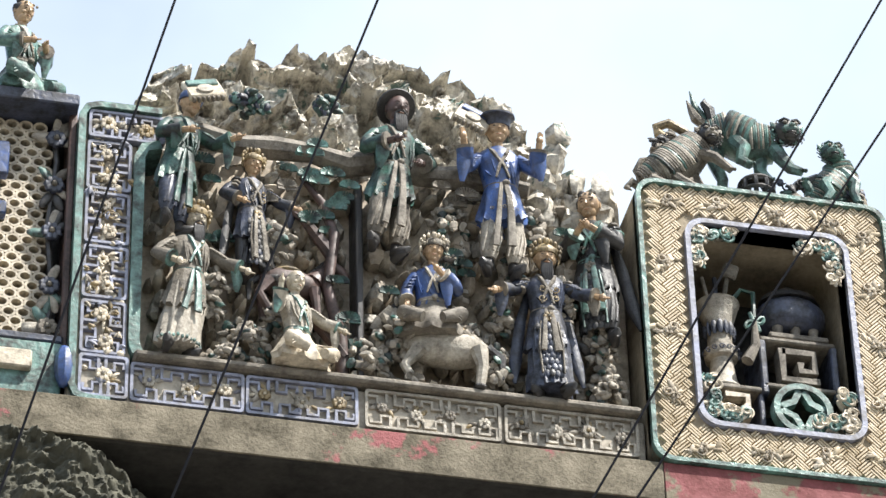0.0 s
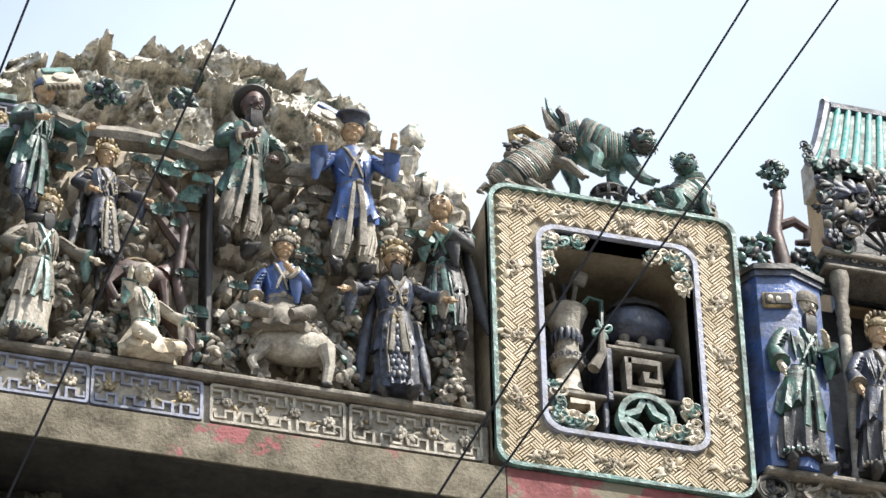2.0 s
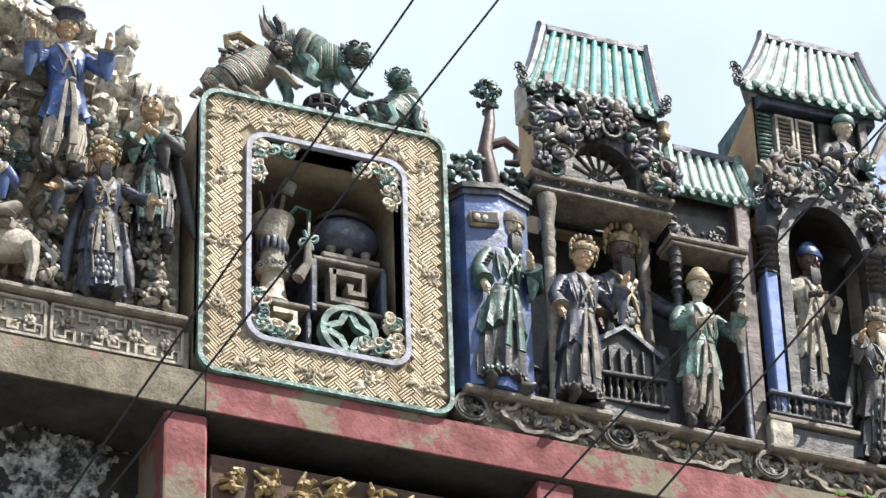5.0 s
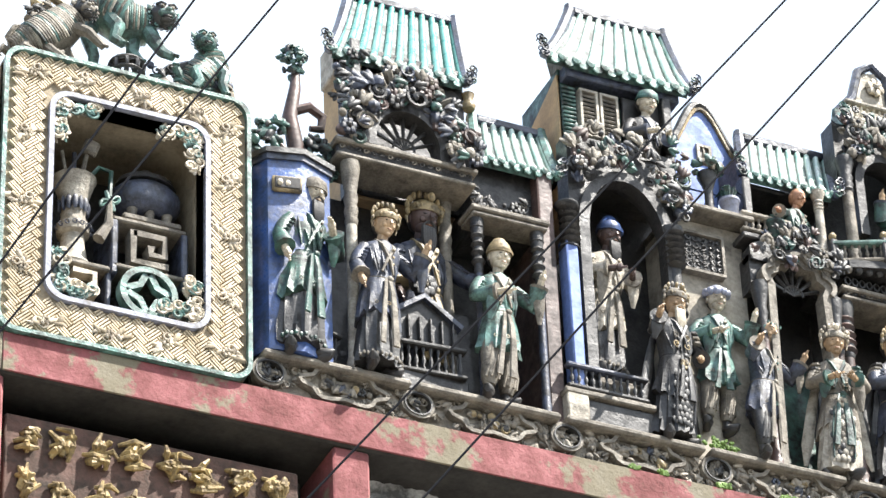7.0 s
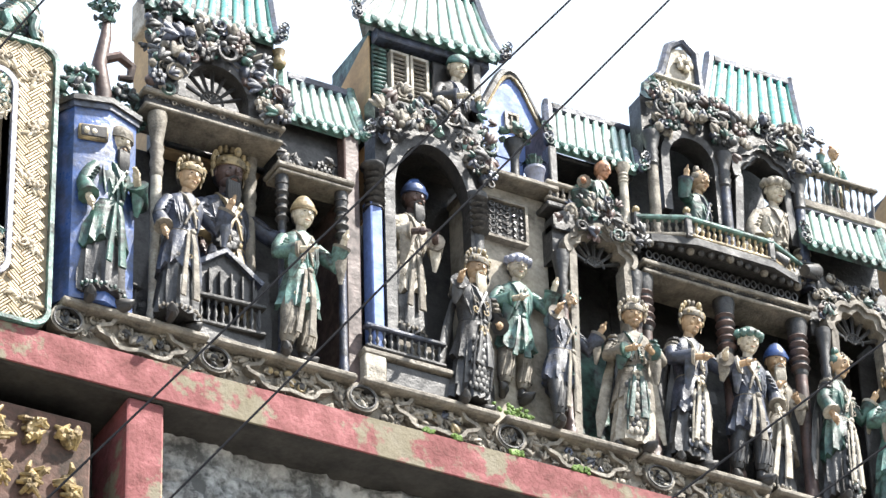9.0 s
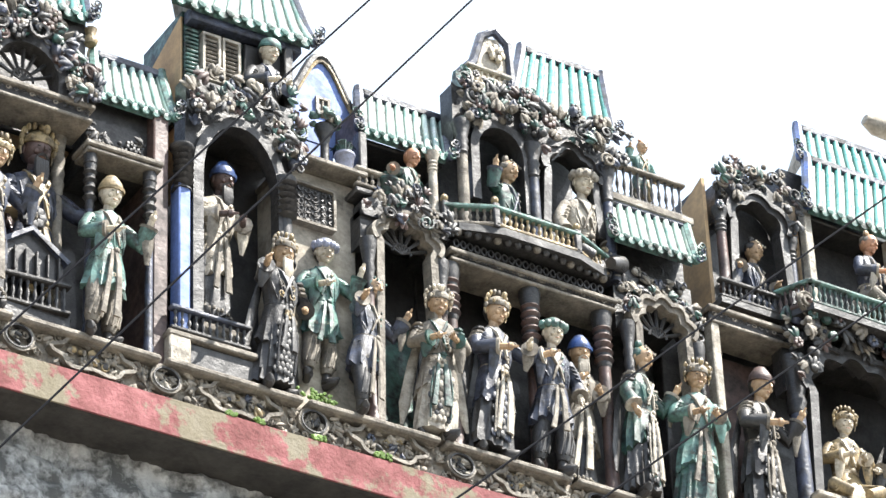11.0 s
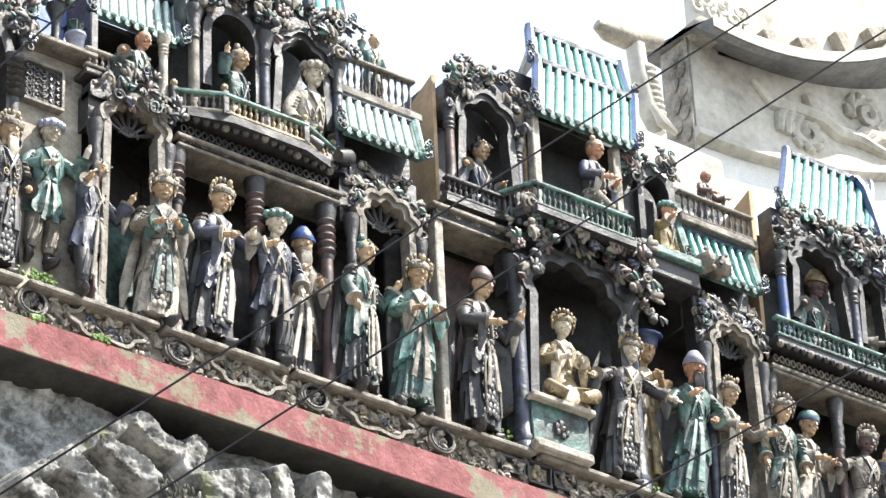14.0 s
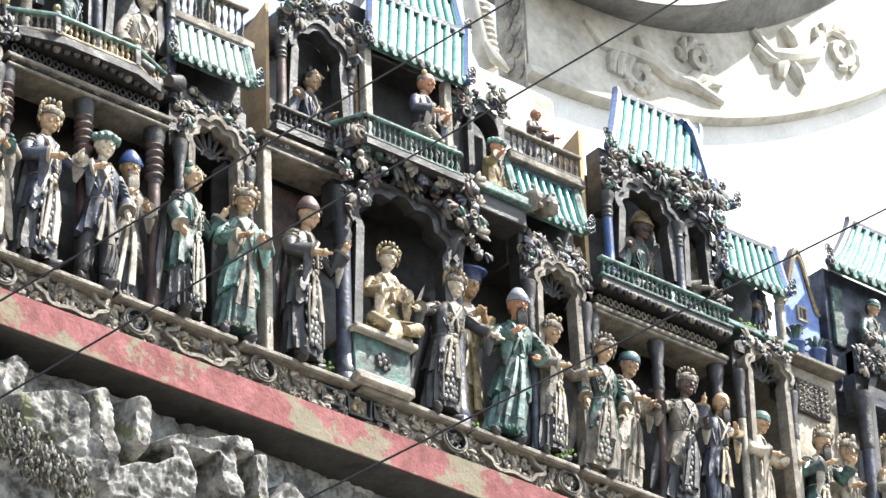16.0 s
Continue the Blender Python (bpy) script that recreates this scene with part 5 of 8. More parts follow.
# ---- creatures on top of the niche panel ----
def beast(label, spine, girth, head, hs, limbs, mat, mane, tail=()):
    """Guardian lion: body along a spine, raised ribs over its flanks, broad face with ears turned out from the wall, limbs and flame tail."""
    k = Kit()
    pts, girth = [Vector(p) for p in spine], [1.18 * g for g in girth]
    k.tube(pts, girth, mat, 14)
    steps = 9 * (len(pts) - 1)
    for i in range(steps + 1):
        f = i / 9
        j = min(len(pts) - 2, int(f))
        p, g = pts[j].lerp(pts[j + 1], f - j), girth[j] + (girth[j + 1] - girth[j]) * (f - j)
        along = (pts[j + 1] - pts[j]).normalized()
        up = Vector((0, -1, 0)).cross(along).normalized()
        if up.z < 0:
            up = -up
        rib = [p + (Vector((0, -1, 0)) * math.cos(a) + up * math.sin(a)) * g * 1.03 - along * 0.35 * g * math.cos(a) for a in [-0.8 + 2.4 * q / 7 for q in range(8)]]
        k.tube(rib, [g * c for c in (0.04, 0.09, 0.11, 0.12, 0.12, 0.10, 0.07, 0.03)], (mat, M_CLAY, mat, M_PALE, M_GREEN)[i % 5], 5)
    for limb in limbs:
        n = len(limb)
        k.tube(limb, [hs * (0.62 - 0.30 * i / (n - 1)) for i in range(n)], mat, 8)
        end = Vector(limb[-1])
        for q in (-1, 0, 1):
            k.blob(end + Vector((q * 0.2 * hs, -0.22 * hs, 0)), (0.15 * hs, 0.22 * hs, 0.13 * hs), mat, 6, 4)
    h = Vector(head)
    k.blob(h, (hs, hs * 0.9, hs * 0.95), mane, 14, 10, 0.25, 50)
    k.blob(h + Vector((0, -0.72, -0.30)) * hs, (hs * 0.66, hs * 0.45, hs * 0.36), mat, 10, 7, 0.2, 60)
    k.blob(h + Vector((0, -0.66, -0.82)) * hs, (hs * 0.50, hs * 0.38, hs * 0.18), mane, 9, 6)
    k.blob(h + Vector((0, -0.88, -0.60)) * hs, (hs * 0.40, hs * 0.20, hs * 0.14), M_HAIR, 8, 5)
    k.blob(h + Vector((0, -1.12, -0.12)) * hs, (hs * 0.24, hs * 0.18, hs * 0.16), mat, 8, 6)
    for q in (-1, 1):
        k.tube([h + Vector((q * 0.72, 0.1, 0.42)) * hs, h + Vector((q * 1.02, 0.0, 0.62)) * hs, h + Vector((q * 1.18, 0.0, 0.84)) * hs], [hs * 0.30, hs * 0.28, hs * 0.03], mat, 7, 0.6)
        k.blob(h + Vector((q * 0.38, -0.84, 0.26)) * hs, (hs * 0.17, hs * 0.14, hs * 0.15), M_CLAY, 7, 5)
        k.tube([h + Vector((q * 0.10, -0.86, 0.44)) * hs, h + Vector((q * 0.45, -0.84, 0.60)) * hs, h + Vector((q * 0.78, -0.62, 0.46)) * hs], hs * 0.11, mane, 6)
    for i in range(18):
        a = 2 * math.pi * i / 18
        curl(k, h.x + 1.02 * hs * math.cos(a), h.z + 1.0 * hs * math.sin(a), h.y + 0.02 * hs * (i % 3), hs * 0.26, random.choice((mane, mat, M_SOOTSHADE)), 1.2, a, 1, hs * 0.075)
    for i, line in enumerate(tail):
        k.tube(line, [hs * 0.34, hs * 0.40, hs * 0.26, hs * 0.05][:len(line)], (mat, M_CLAY, M_SOOTSHADE, M_OCHRE)[i % 4], 7)
    return tagged(new("beast_statue", k.mesh("beast_statue")), label, "statue", "beasts on the niche panel")


beast("crouching beast with pale ribs, head turned up on the panel", [(2.265, 0.05, 7.555), (2.315, 0.04, 7.590), (2.365, 0.04, 7.640), (2.405, 0.03, 7.685)], [0.030, 0.046, 0.048, 0.038], (2.425, 0.0, 7.695), 0.030,
      [[(2.395, 0.01, 7.645), (2.435, -0.01, 7.620), (2.475, -0.01, 7.585)], [(2.38, 0.05, 7.62), (2.405, 0.04, 7.56), (2.42, 0.03, 7.518)], [(2.31, 0.02, 7.58), (2.345, 0.0, 7.54), (2.375, -0.01, 7.518)], [(2.285, 0.02, 7.56), (2.275, 0.0, 7.53), (2.30, -0.01, 7.518)]],
      M_CLAY, M_SOOTSHADE, [[(2.265, 0.05, 7.56), (2.245, 0.04, 7.59), (2.255, 0.03, 7.615), (2.28, 0.03, 7.63)], [(2.255, 0.05, 7.54), (2.23, 0.04, 7.55), (2.215, 0.04, 7.53), (2.225, 0.03, 7.515)]])
beast("ribbed pale green beast striding over a pierced ball", [(2.445, 0.06, 7.745), (2.495, 0.05, 7.750), (2.555, 0.05, 7.725), (2.605, 0.04, 7.725)], [0.034, 0.048, 0.050, 0.040], (2.630, -0.01, 7.730), 0.036,
      [[(2.60, 0.02, 7.70), (2.61, 0.0, 7.655), (2.63, -0.01, 7.615), (2.655, -0.02, 7.60)], [(2.50, 0.02, 7.71), (2.515, 0.0, 7.67), (2.505, 0.0, 7.63), (2.525, -0.01, 7.61)], [(2.575, 0.05, 7.70), (2.57, 0.05, 7.64), (2.59, 0.04, 7.61)], [(2.47, 0.06, 7.72), (2.455, 0.06, 7.66), (2.47, 0.05, 7.60), (2.46, 0.05, 7.518)]],
      M_TEAL, M_SOOTSHADE, [[(2.44, 0.05, 7.75), (2.425, 0.04, 7.79), (2.405, 0.03, 7.815), (2.395, 0.03, 7.862)], [(2.435, 0.04, 7.76), (2.405, 0.03, 7.775), (2.395, 0.03, 7.80), (2.385, 0.03, 7.83)], [(2.45, 0.03, 7.76), (2.44, 0.02, 7.80), (2.425, 0.02, 7.82), (2.43, 0.02, 7.835)]])
beast("green glazed beast cub clambering on the panel's end", [(2.715, 0.05, 7.560), (2.745, 0.04, 7.600), (2.775, 0.04, 7.640), (2.765, 0.03, 7.680)], [0.036, 0.042, 0.038, 0.030], (2.745, 0.0, 7.690), 0.030,
      [[(2.77, 0.01, 7.64), (2.80, 0.0, 7.60), (2.79, -0.01, 7.56), (2.80, -0.01, 7.53)], [(2.74, 0.01, 7.61), (2.715, -0.01, 7.58), (2.725, -0.02, 7.545), (2.71, -0.02, 7.52)], [(2.70, 0.03, 7.56), (2.685, 0.02, 7.58), (2.67, 0.01, 7.60)]],
      M_TEAL, M_GREEN, [[(2.78, 0.04, 7.60), (2.815, 0.03, 7.60), (2.83, 0.03, 7.575), (2.82, 0.03, 7.55)]])
k = Kit()
k.tube([(2.345, 0.05, 7.705), (2.310, 0.05, 7.725), (2.305, 0.05, 7.745), (2.335, 0.04, 7.755), (2.375, 0.04, 7.735), (2.395, 0.04, 7.720)], [0.012, 0.014, 0.012, 0.013, 0.012, 0.008], M_OCHRE, 8)
k.tube([(2.30, 0.05, 7.660), (2.325, 0.05, 7.690), (2.36, 0.05, 7.695), (2.39, 0.05, 7.69)], [0.020, 0.026, 0.022, 0.016], M_CLAY, 9)
k.tube([(2.335, 0.05, 7.50), (2.345, 0.05, 7.60), (2.34, 0.05, 7.69)], [0.016, 0.012, 0.014], M_SOOTSHADE, 8)
encrust(k, 2.295, 2.36, 7.65, 7.71, 0.03, 9, 0.017, (M_SOOTSHADE, M_CLAY))
tagged(new("cloud_scroll", k.mesh("cloud_scroll")), "ochre and grey cloud scroll behind the crouching beast", "ornament")
k = Kit()
for i in range(5):
    a = math.pi * i / 5
    k.tube([(2.545 + 0.045 * math.cos(t) * math.cos(a), 0.02 + 0.045 * math.cos(t) * math.sin(a), 7.555 + 0.036 * math.sin(t)) for t in [2 * math.pi * j / 20 for j in range(21)]], 0.006, M_SOOTSHADE, 5)
for dz in (-0.015, 0.015):
    k.tube([(2.545 + 0.042 * math.cos(t), 0.02 + 0.042 * math.sin(t), 7.555 + dz) for t in [2 * math.pi * j / 20 for j in range(21)]], 0.006, M_SOOTSHADE, 5)
k.box((2.545, 0.03, 7.515), (0.10, 0.06, 0.02), M_SOOTSHADE)
tagged(new("pierced_ball", k.mesh("pierced_ball")), "pierced dark glazed ball on a low base", "ornament")
k = Kit()
k.tube([(2.60, 0.03, 7.53), (2.66, 0.03, 7.60), (2.70, 0.03, 7.62), (2.72, 0.03, 7.57)], [0.008, 0.012, 0.02, 0.01], M_SOOTSHADE, 7)
k.tube([(2.78, 0.03, 7.60), (2.82, 0.03, 7.56), (2.84, 0.03, 7.515)], [0.02, 0.018, 0.008], M_OCHRE, 7)
encrust(k, 2.60, 2.83, 7.51, 7.60, 0.02, 46, 0.02, (M_SOOTSHADE, M_GREEN, M_CLAY, M_SLATE))
encrust(k, 2.23, 2.50, 7.51, 7.545, 0.02, 30, 0.018, (M_SOOTSHADE, M_GREEN, M_CLAY))
tagged(new("cloud_scroll", k.mesh("cloud_scroll")), "dark glazed cloud scrolls between the beasts", "ornament")

# ---- carved band and ledge under the figures ----
FLOOR = 6.778
band = thing("carved_band", "sooty carved clay band with round medallions and cartouches", "frieze band", (5.9, 0.1, 6.668))
k = Kit()
k.box((5.9, 0.155, 6.722), (6.04, 0.30, 0.105), M_BAND)
part("band_ground", k, band)
random.seed(11)
for i in range(15):
    x0 = 2.885 + 0.401 * i
    x1 = min(8.9, x0 + 0.385)
    k = Kit()
    k.box(((x0 + x1) / 2, 0.092, FLOOR - 0.010), (x1 - x0, 0.256, 0.020), M_CLAY, Matrix.Rotation(random.uniform(-0.006, 0.006), 4, "Y"), 0.006)
    part("ledge_board", k, band)
MED = [2.905, 3.292, 3.692, 4.108, 4.541, 4.960, 5.370, 6.032, 6.45, 6.87, 7.29, 7.71, 8.13]
for x in MED:
    k = Kit()
    k.ring(arc(x, 6.722, 0.044, 0.040, 0, 360, 24)[:-1], arc(x, 6.722, 0.034, 0.030, 0, 360, 24)[:-1], -0.018, 0.02, M_CLAY)
    k.ring(arc(x, 6.722, 0.037, 0.033, 0, 360, 24)[:-1], arc(x, 6.722, 0.033, 0.029, 0, 360, 24)[:-1], -0.021, 0.02, M_SOOTSHADE)
    encrust(k, x - 0.022, x + 0.022, 6.702, 6.742, -0.006, 8, 0.015, (M_SOOTSHADE, M_CLAY, M_PALE))
    part("medallion", k, band)
for a, b in zip(MED, MED[1:]):
    c = (a + b) / 2
    if b - a > 0.5:
        k = Kit()
        for dx in (-0.09, 0, 0.09):
            k.band([(c + dx - 0.036, 6.690 + abs(dx) * 0.1), (c + dx - 0.040, 6.752 - abs(dx) * 0.1), (c + dx + 0.040, 6.752 - abs(dx) * 0.1), (c + dx + 0.036, 6.690 + abs(dx) * 0.1), (c + dx - 0.036, 6.690 + abs(dx) * 0.1)], 0.008, -0.012, 0.02, M_SOOTSHADE)
        rosette(k, c, 6.722, 0.0, 0.026, M_OCHRE, M_CLAY)
        part("fan_cartouche", k, band)
        continue
    k = Kit()
    out = [(c + 0.105 * math.cos(t) * (1 + 0.10 * math.cos(6 * t)), 6.722 + 0.042 * math.sin(t) * (1 + 0.16 * math.cos(6 * t))) for t in [2 * math.pi * i / 36 for i in range(37)]]
    k.band(out, 0.010, -0.020, 0.02, M_CLAY)
    encrust(k, c - 0.06, c + 0.06, 6.705, 6.74, -0.006, 10, 0.016, (M_SOOTSHADE, M_SLATE, M_CLAY, M_OCHRE))
    part("cartouche", k, band)
k = Kit()
encrust(k, 2.89, 8.6, 6.676, 6.762, 0.002, 1050, 0.016, (M_CLAY, M_BAND, M_BAND, M_BAND), None, 0.008)
ob = part("carved_foliage", k, band, "sooty carved leaf scrolls")
ob["kind"] = "stuff"
# Long back wall; its near-black colour is the shade behind the figures.
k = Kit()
k.box((5.9, 0.36, 7.10), (6.04, 0.06, 0.66), M_SOOTSHADE)
tagged(new("wall_back", k.mesh("wall_back")), "back wall behind the ceramic figures, coloured dark as shade", "wall", kind="structure")


# ---- pavilions ----
def pav(label, x):
    return thing("pavilion", label, "pavilion", (x, 0.2, FLOOR), "model pavilions of the frieze")


def box(parent, name, x0, x1, y0, y1, z0, z1, mat, label=""):
    k = Kit()
    k.box(((x0 + x1) / 2, (y0 + y1) / 2, (z0 + z1) / 2), (x1 - x0, y1 - y0, z1 - z0), mat)
    return part(name, k, parent, label)


def gable(parent, x0, x1, z0, z1, y, mat, rim, name="gable"):
    """Wavy gable wall with a rounded rim and a tiny window."""
    c, w = (x0 + x1) / 2, (x1 - x0) / 2
    top = [(c + w * t, z0 + (z1 - z0) * (0.45 + 0.55 * (0.5 + 0.5 * math.cos(math.pi * t)))) for t in [-1 + 2 * i / 14 for i in range(15)]]
    k = Kit()
    k.slab([(x0, z0)] + [(x1, z0)] + top[::-1], y, y + 0.04, mat)
    ob = part(name, k, parent)
    k = Kit()
    k.tube([(a, y + 0.005, b) for a, b in top], 0.014, rim, 7)
    k.tube([(a, y - 0.004, b - 0.02) for a, b in top], 0.006, M_OCHRE, 6)
    part("rim", k, ob)
    k = Kit()
    k.ring([(c - 0.022, z0 + 0.10), (c + 0.022, z0 + 0.10), (c + 0.022, z0 + 0.155), (c - 0.022, z0 + 0.155)], [(c - 0.014, z0 + 0.108), (c + 0.014, z0 + 0.108), (c + 0.014, z0 + 0.147), (c - 0.014, z0 + 0.147)], y - 0.008, y + 0.006, M_PALE)
    k.box((c, y + 0.001, z0 + 0.128), (0.028, 0.006, 0.04), M_HAIR)
    k.box((c, y - 0.003, z0 + 0.128), (0.005, 0.006, 0.04), M_PALE)
    part("window", k, ob)
    return ob


# Backing wall whose near-black colour stands for the shade inside a pavilion.
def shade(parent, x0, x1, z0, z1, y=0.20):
    return box(parent, "wall", x0, x1, y, y + 0.08, z0, z1, M_SOOTSHADE)


random.seed(21)
p = pav("model pavilion with blue octagonal wall and green tiled roof", 3.25)
k = Kit()
plan = [(2.868, 0.03), (2.900, -0.03), (2.985, -0.05), (3.072, -0.015), (3.10, 0.20), (2.868, 0.20)]
def prism(k, plan, z0, z1, mat, grow=1.0):
    cx, cy = sum(a for a, b in plan) / len(plan), sum(b for a, b in plan) / len(plan)
    q = [(cx + (a - cx) * grow, cy + (b - cy) * grow) for a, b in plan]
    n = len(q)
    k.add([(a, b, z) for z in (z0, z1) for a, b in q], [list(range(n))[::-1], list(range(n, 2 * n))] + [[i, (i + 1) % n, n + (i + 1) % n, n + i] for i in range(n)], mat)
prism(k, plan, FLOOR, 7.35, M_BLUE)
wall = part("blue_wall", k, p, "deep blue glazed wall")
k = Kit()
prism(k, plan, 7.345, 7.362, M_SLATE, 1.06)
prism(k, plan, 7.362, 7.378, M_SOOTSHADE, 1.12)
part("cap", k, wall)
k = Kit()
k.box((2.945, -0.045, 7.268), (0.075, 0.014, 0.045), M_OCHRE, Matrix.Rotation(-0.2, 4, "Z"))
k.box((2.944, -0.052, 7.268), (0.064, 0.006, 0.033), M_HAIR, Matrix.Rotation(-0.2, 4, "Z"))
for q in range(3):
    k.blob((2.924 + 0.021 * q, -0.052, 7.266), (0.008, 0.007, 0.010), M_CREAM, 7, 5)
part("plaque", k, wall, "ochre framed plaque with three bosses")
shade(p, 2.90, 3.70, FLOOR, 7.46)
column(p, 3.140, 0.01, FLOOR, 7.425, 0.017, M_PALE, M_CLAY)
column(p, 3.435, 0.09, FLOOR, 7.48, 0.017, M_CLAY, M_CLAY)
lintel(p, 3.10, 3.475, 7.43, 7.485, -0.01, 0.10, M_CLAY)
niche(p, 3.195, 3.395, 7.49, 7.52, 7.63, 0.0, 0.05, M_SOOTSHADE, 0, 0.024, True)
def above(x, z):
    return math.hypot((x - 3.295) / 0.115, (z - 7.52) / 0.12) > 1
k = Kit()
encrust(k, 3.09, 3.49, 7.49, 7.74, 0.0, 120, 0.026, DARKS, lambda x, z: above(x, z) and z < 7.755 - 1.9 * abs(x - 3.295) ** 1.45, 0.04)
for a in range(-4, 5):
    k.tube([(3.30 + 0.015 * a, 0.0, 7.66), (3.30 + 0.030 * a, -0.02, 7.745 - 0.004 * a * a)], [0.006, 0.014], M_CLAY, 6)
part("cresting", k, p, "sooty crest of leaves and shells")
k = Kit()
k.slab([(3.12, 7.48), (3.20, 7.48)] + arc(3.295, 7.52, 0.10, 0.11) + [(3.39, 7.48), (3.47, 7.48), (3.45, 7.60), (3.36, 7.70), (3.23, 7.70), (3.14, 7.60)], 0.012, 0.06, M_SOOTSHADE)
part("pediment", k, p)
box(p, "tower_wall", 3.215, 3.525, 0.16, 0.34, 7.45, 7.93, M_WALLTAN)
box(p, "corner_post", 3.195, 3.225, 0.11, 0.20, 7.45, 7.93, M_SOOTSHADE)
box(p, "tower_front", 3.225, 3.53, 0.135, 0.155, 7.45, 7.93, M_SOOTSHADE)
roof(p, 3.145, 3.518, 7.872, 0.11, 8.20, 0.26, 10, top=(3.27, 3.565))
box(p, "gable_wall", 3.19, 3.535, 0.21, 0.30, 7.88, 8.0, M_PALE)
k = Kit()
encrust(k, 3.13, 3.22, 7.55, 7.86, 0.08, 30, 0.022, (M_GREEN, M_SOOTSHADE, M_SLATE, M_TEAL), None, 0.05)
part("side_foliage", k, p)
for x in (3.215, 3.54):
    k = Kit()
    k.lathe([(0.016, 0), (0.02, 0.01), (0.012, 0.03), (0.018, 0.05)], (x, 0.13, 7.80), M_OCHRE, 10)
    part("bracket", k, p)
roof(p, 3.51, 3.722, 7.560, 0.02, 7.785, 0.15, 7, M_TILEW, M_TEAL, top=(3.565, 3.751))
box(p, "upper_wall", 3.50, 3.70, 0.06, 0.20, 7.36, 7.60, M_SOOTSHADE)
lintel(p, 3.472, 3.672, 7.345, 7.375, -0.01, 0.06, M_CLAY, False)
k = Kit()
encrust(k, 3.48, 3.67, 7.385, 7.48, 0.05, 30, 0.018, (M_SOOTSHADE, M_CLAY, M_SOOTSHADE))
part("carved_frieze", k, p)
for x in (3.487, 3.655):
    column(p, x, 0.01, FLOOR, 7.345, 0.012, M_SLATE)
    k = Kit()
    k.lathe([(0.010 + 0.009 * (i % 2), 0.013 * i) for i in range(11)], (x, 0.01, 7.20), M_SOOTSHADE, 10)
    part("ringed_shaft", k, p)
box(p, "side_wall", 3.672, 3.715, 0.02, 0.30, FLOOR, 7.56, M_BROWN)
balustrade(p, (2.998, -0.02), (3.10, 0.02), 6.80, 6.895, M_SOOTSHADE, M_SOOTSHADE)
balustrade(p, (3.22, 0.02), (3.43, 0.005), 6.835, 6.925, M_SOOTSHADE, M_SOOTSHADE)
k = Kit()
k.box((3.325, 0.06, 6.81), (0.24, 0.1, 0.06), M_SOOTSHADE)
k.slab([(3.24, 6.93), (3.42, 6.93), (3.42, 7.00), (3.33, 7.06), (3.24, 7.00)], 0.015, 0.03, M_SOOTSHADE)
k.band([(3.23, 6.99), (3.33, 7.065), (3.43, 6.99)], 0.014, 0.0, 0.03, M_SLATE)
for q in range(6):
    k.box((3.255 + 0.030 * q, 0.008, 6.965), (0.006, 0.012, 0.07), M_SOOTSHADE, None, 0.002)
rosette(k, 3.335, 7.11, 0.02, 0.04, M_SOOTSHADE, M_CLAY, 9)
part("throne_screen", k, p)

tree = thing("clay_tree", "small glazed clay pine with brown trunk on a wall", "model tree", (3.01, 0.06, 7.378))
k = Kit()
k.tube([(3.005, 0.06, 7.375), (3.01, 0.05, 7.47), (2.995, 0.05, 7.56), (3.01, 0.05, 7.65), (3.02, 0.06, 7.74)], [0.026, 0.022, 0.020, 0.016, 0.008], M_BROWN, 9)
k.tube([(3.0, 0.05, 7.58), (3.045, 0.04, 7.60), (3.085, 0.05, 7.585), (3.08, 0.05, 7.545), (3.05, 0.05, 7.54)], [0.014, 0.014, 0.013, 0.012, 0.008], M_BROWN, 8)
k.tube([(3.005, 0.05, 7.43), (2.95, 0.05, 7.48)], [0.012, 0.006], M_BROWN, 7)
part("trunk", k, tree)
for x, z, w, h, n in ((2.925, 7.45, 0.055, 0.05, 46), (2.95, 7.52, 0.045, 0.02, 22), (3.01, 7.75, 0.028, 0.05, 34), (3.07, 7.46, 0.05, 0.06, 40), (3.06, 7.41, 0.06, 0.03, 24), (2.90, 7.40, 0.03, 0.025, 12)):
    k = Kit()
    bush(k, x, z, w, h, n, (M_GREEN, M_GREEN, M_SOOTSHADE, M_TEAL), 0.06)
    part("crown", k, tree)

random.seed(22)
p = pav("model tower pavilion with shutters, arch and green tiled roof", 4.0)
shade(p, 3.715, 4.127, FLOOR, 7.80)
# Dark panel and board added behind the arch so its inside reads as shade.
box(p, "shade_panel", 4.072, 4.29, 0.302, 0.34, 7.40, 7.90, M_SOOTSHADE)
box(p, "ceiling_board", 3.77, 4.09, 0.035, 0.21, 7.625, 7.655, M_SOOTSHADE)
k = Kit()
k.slab([(3.795, 7.66), (4.13, 7.66), (4.13, 7.99), (3.795, 7.99)], 0.10, 0.32, M_GREEN)
part("tower_wall", k, p, "dark green glazed wall")
k = Kit()
k.add([(3.790, 0.10, 7.40), (3.790, 0.10, 7.97), (3.790, 0.32, 7.88), (3.790, 0.32, 7.40), (3.800, 0.10, 7.40), (3.800, 0.10, 7.97), (3.800, 0.32, 7.88), (3.800, 0.32, 7.40)], [[0, 1, 2, 3], [7, 6, 5, 4], [0, 4, 5, 1], [1, 5, 6, 2], [2, 6, 7, 3], [3, 7, 4, 0]], M_WALLTAN)
part("side_wall", k, p, "ochre plastered side wall")
roof(p, 3.74, 4.16, 7.985, 0.045, 8.295, 0.20, 10, M_TILEW, top=(3.905, 4.18))
box(p, "eaves_board", 3.80, 4.14, 0.06, 0.20, 7.945, 7.985, M_SLATE)
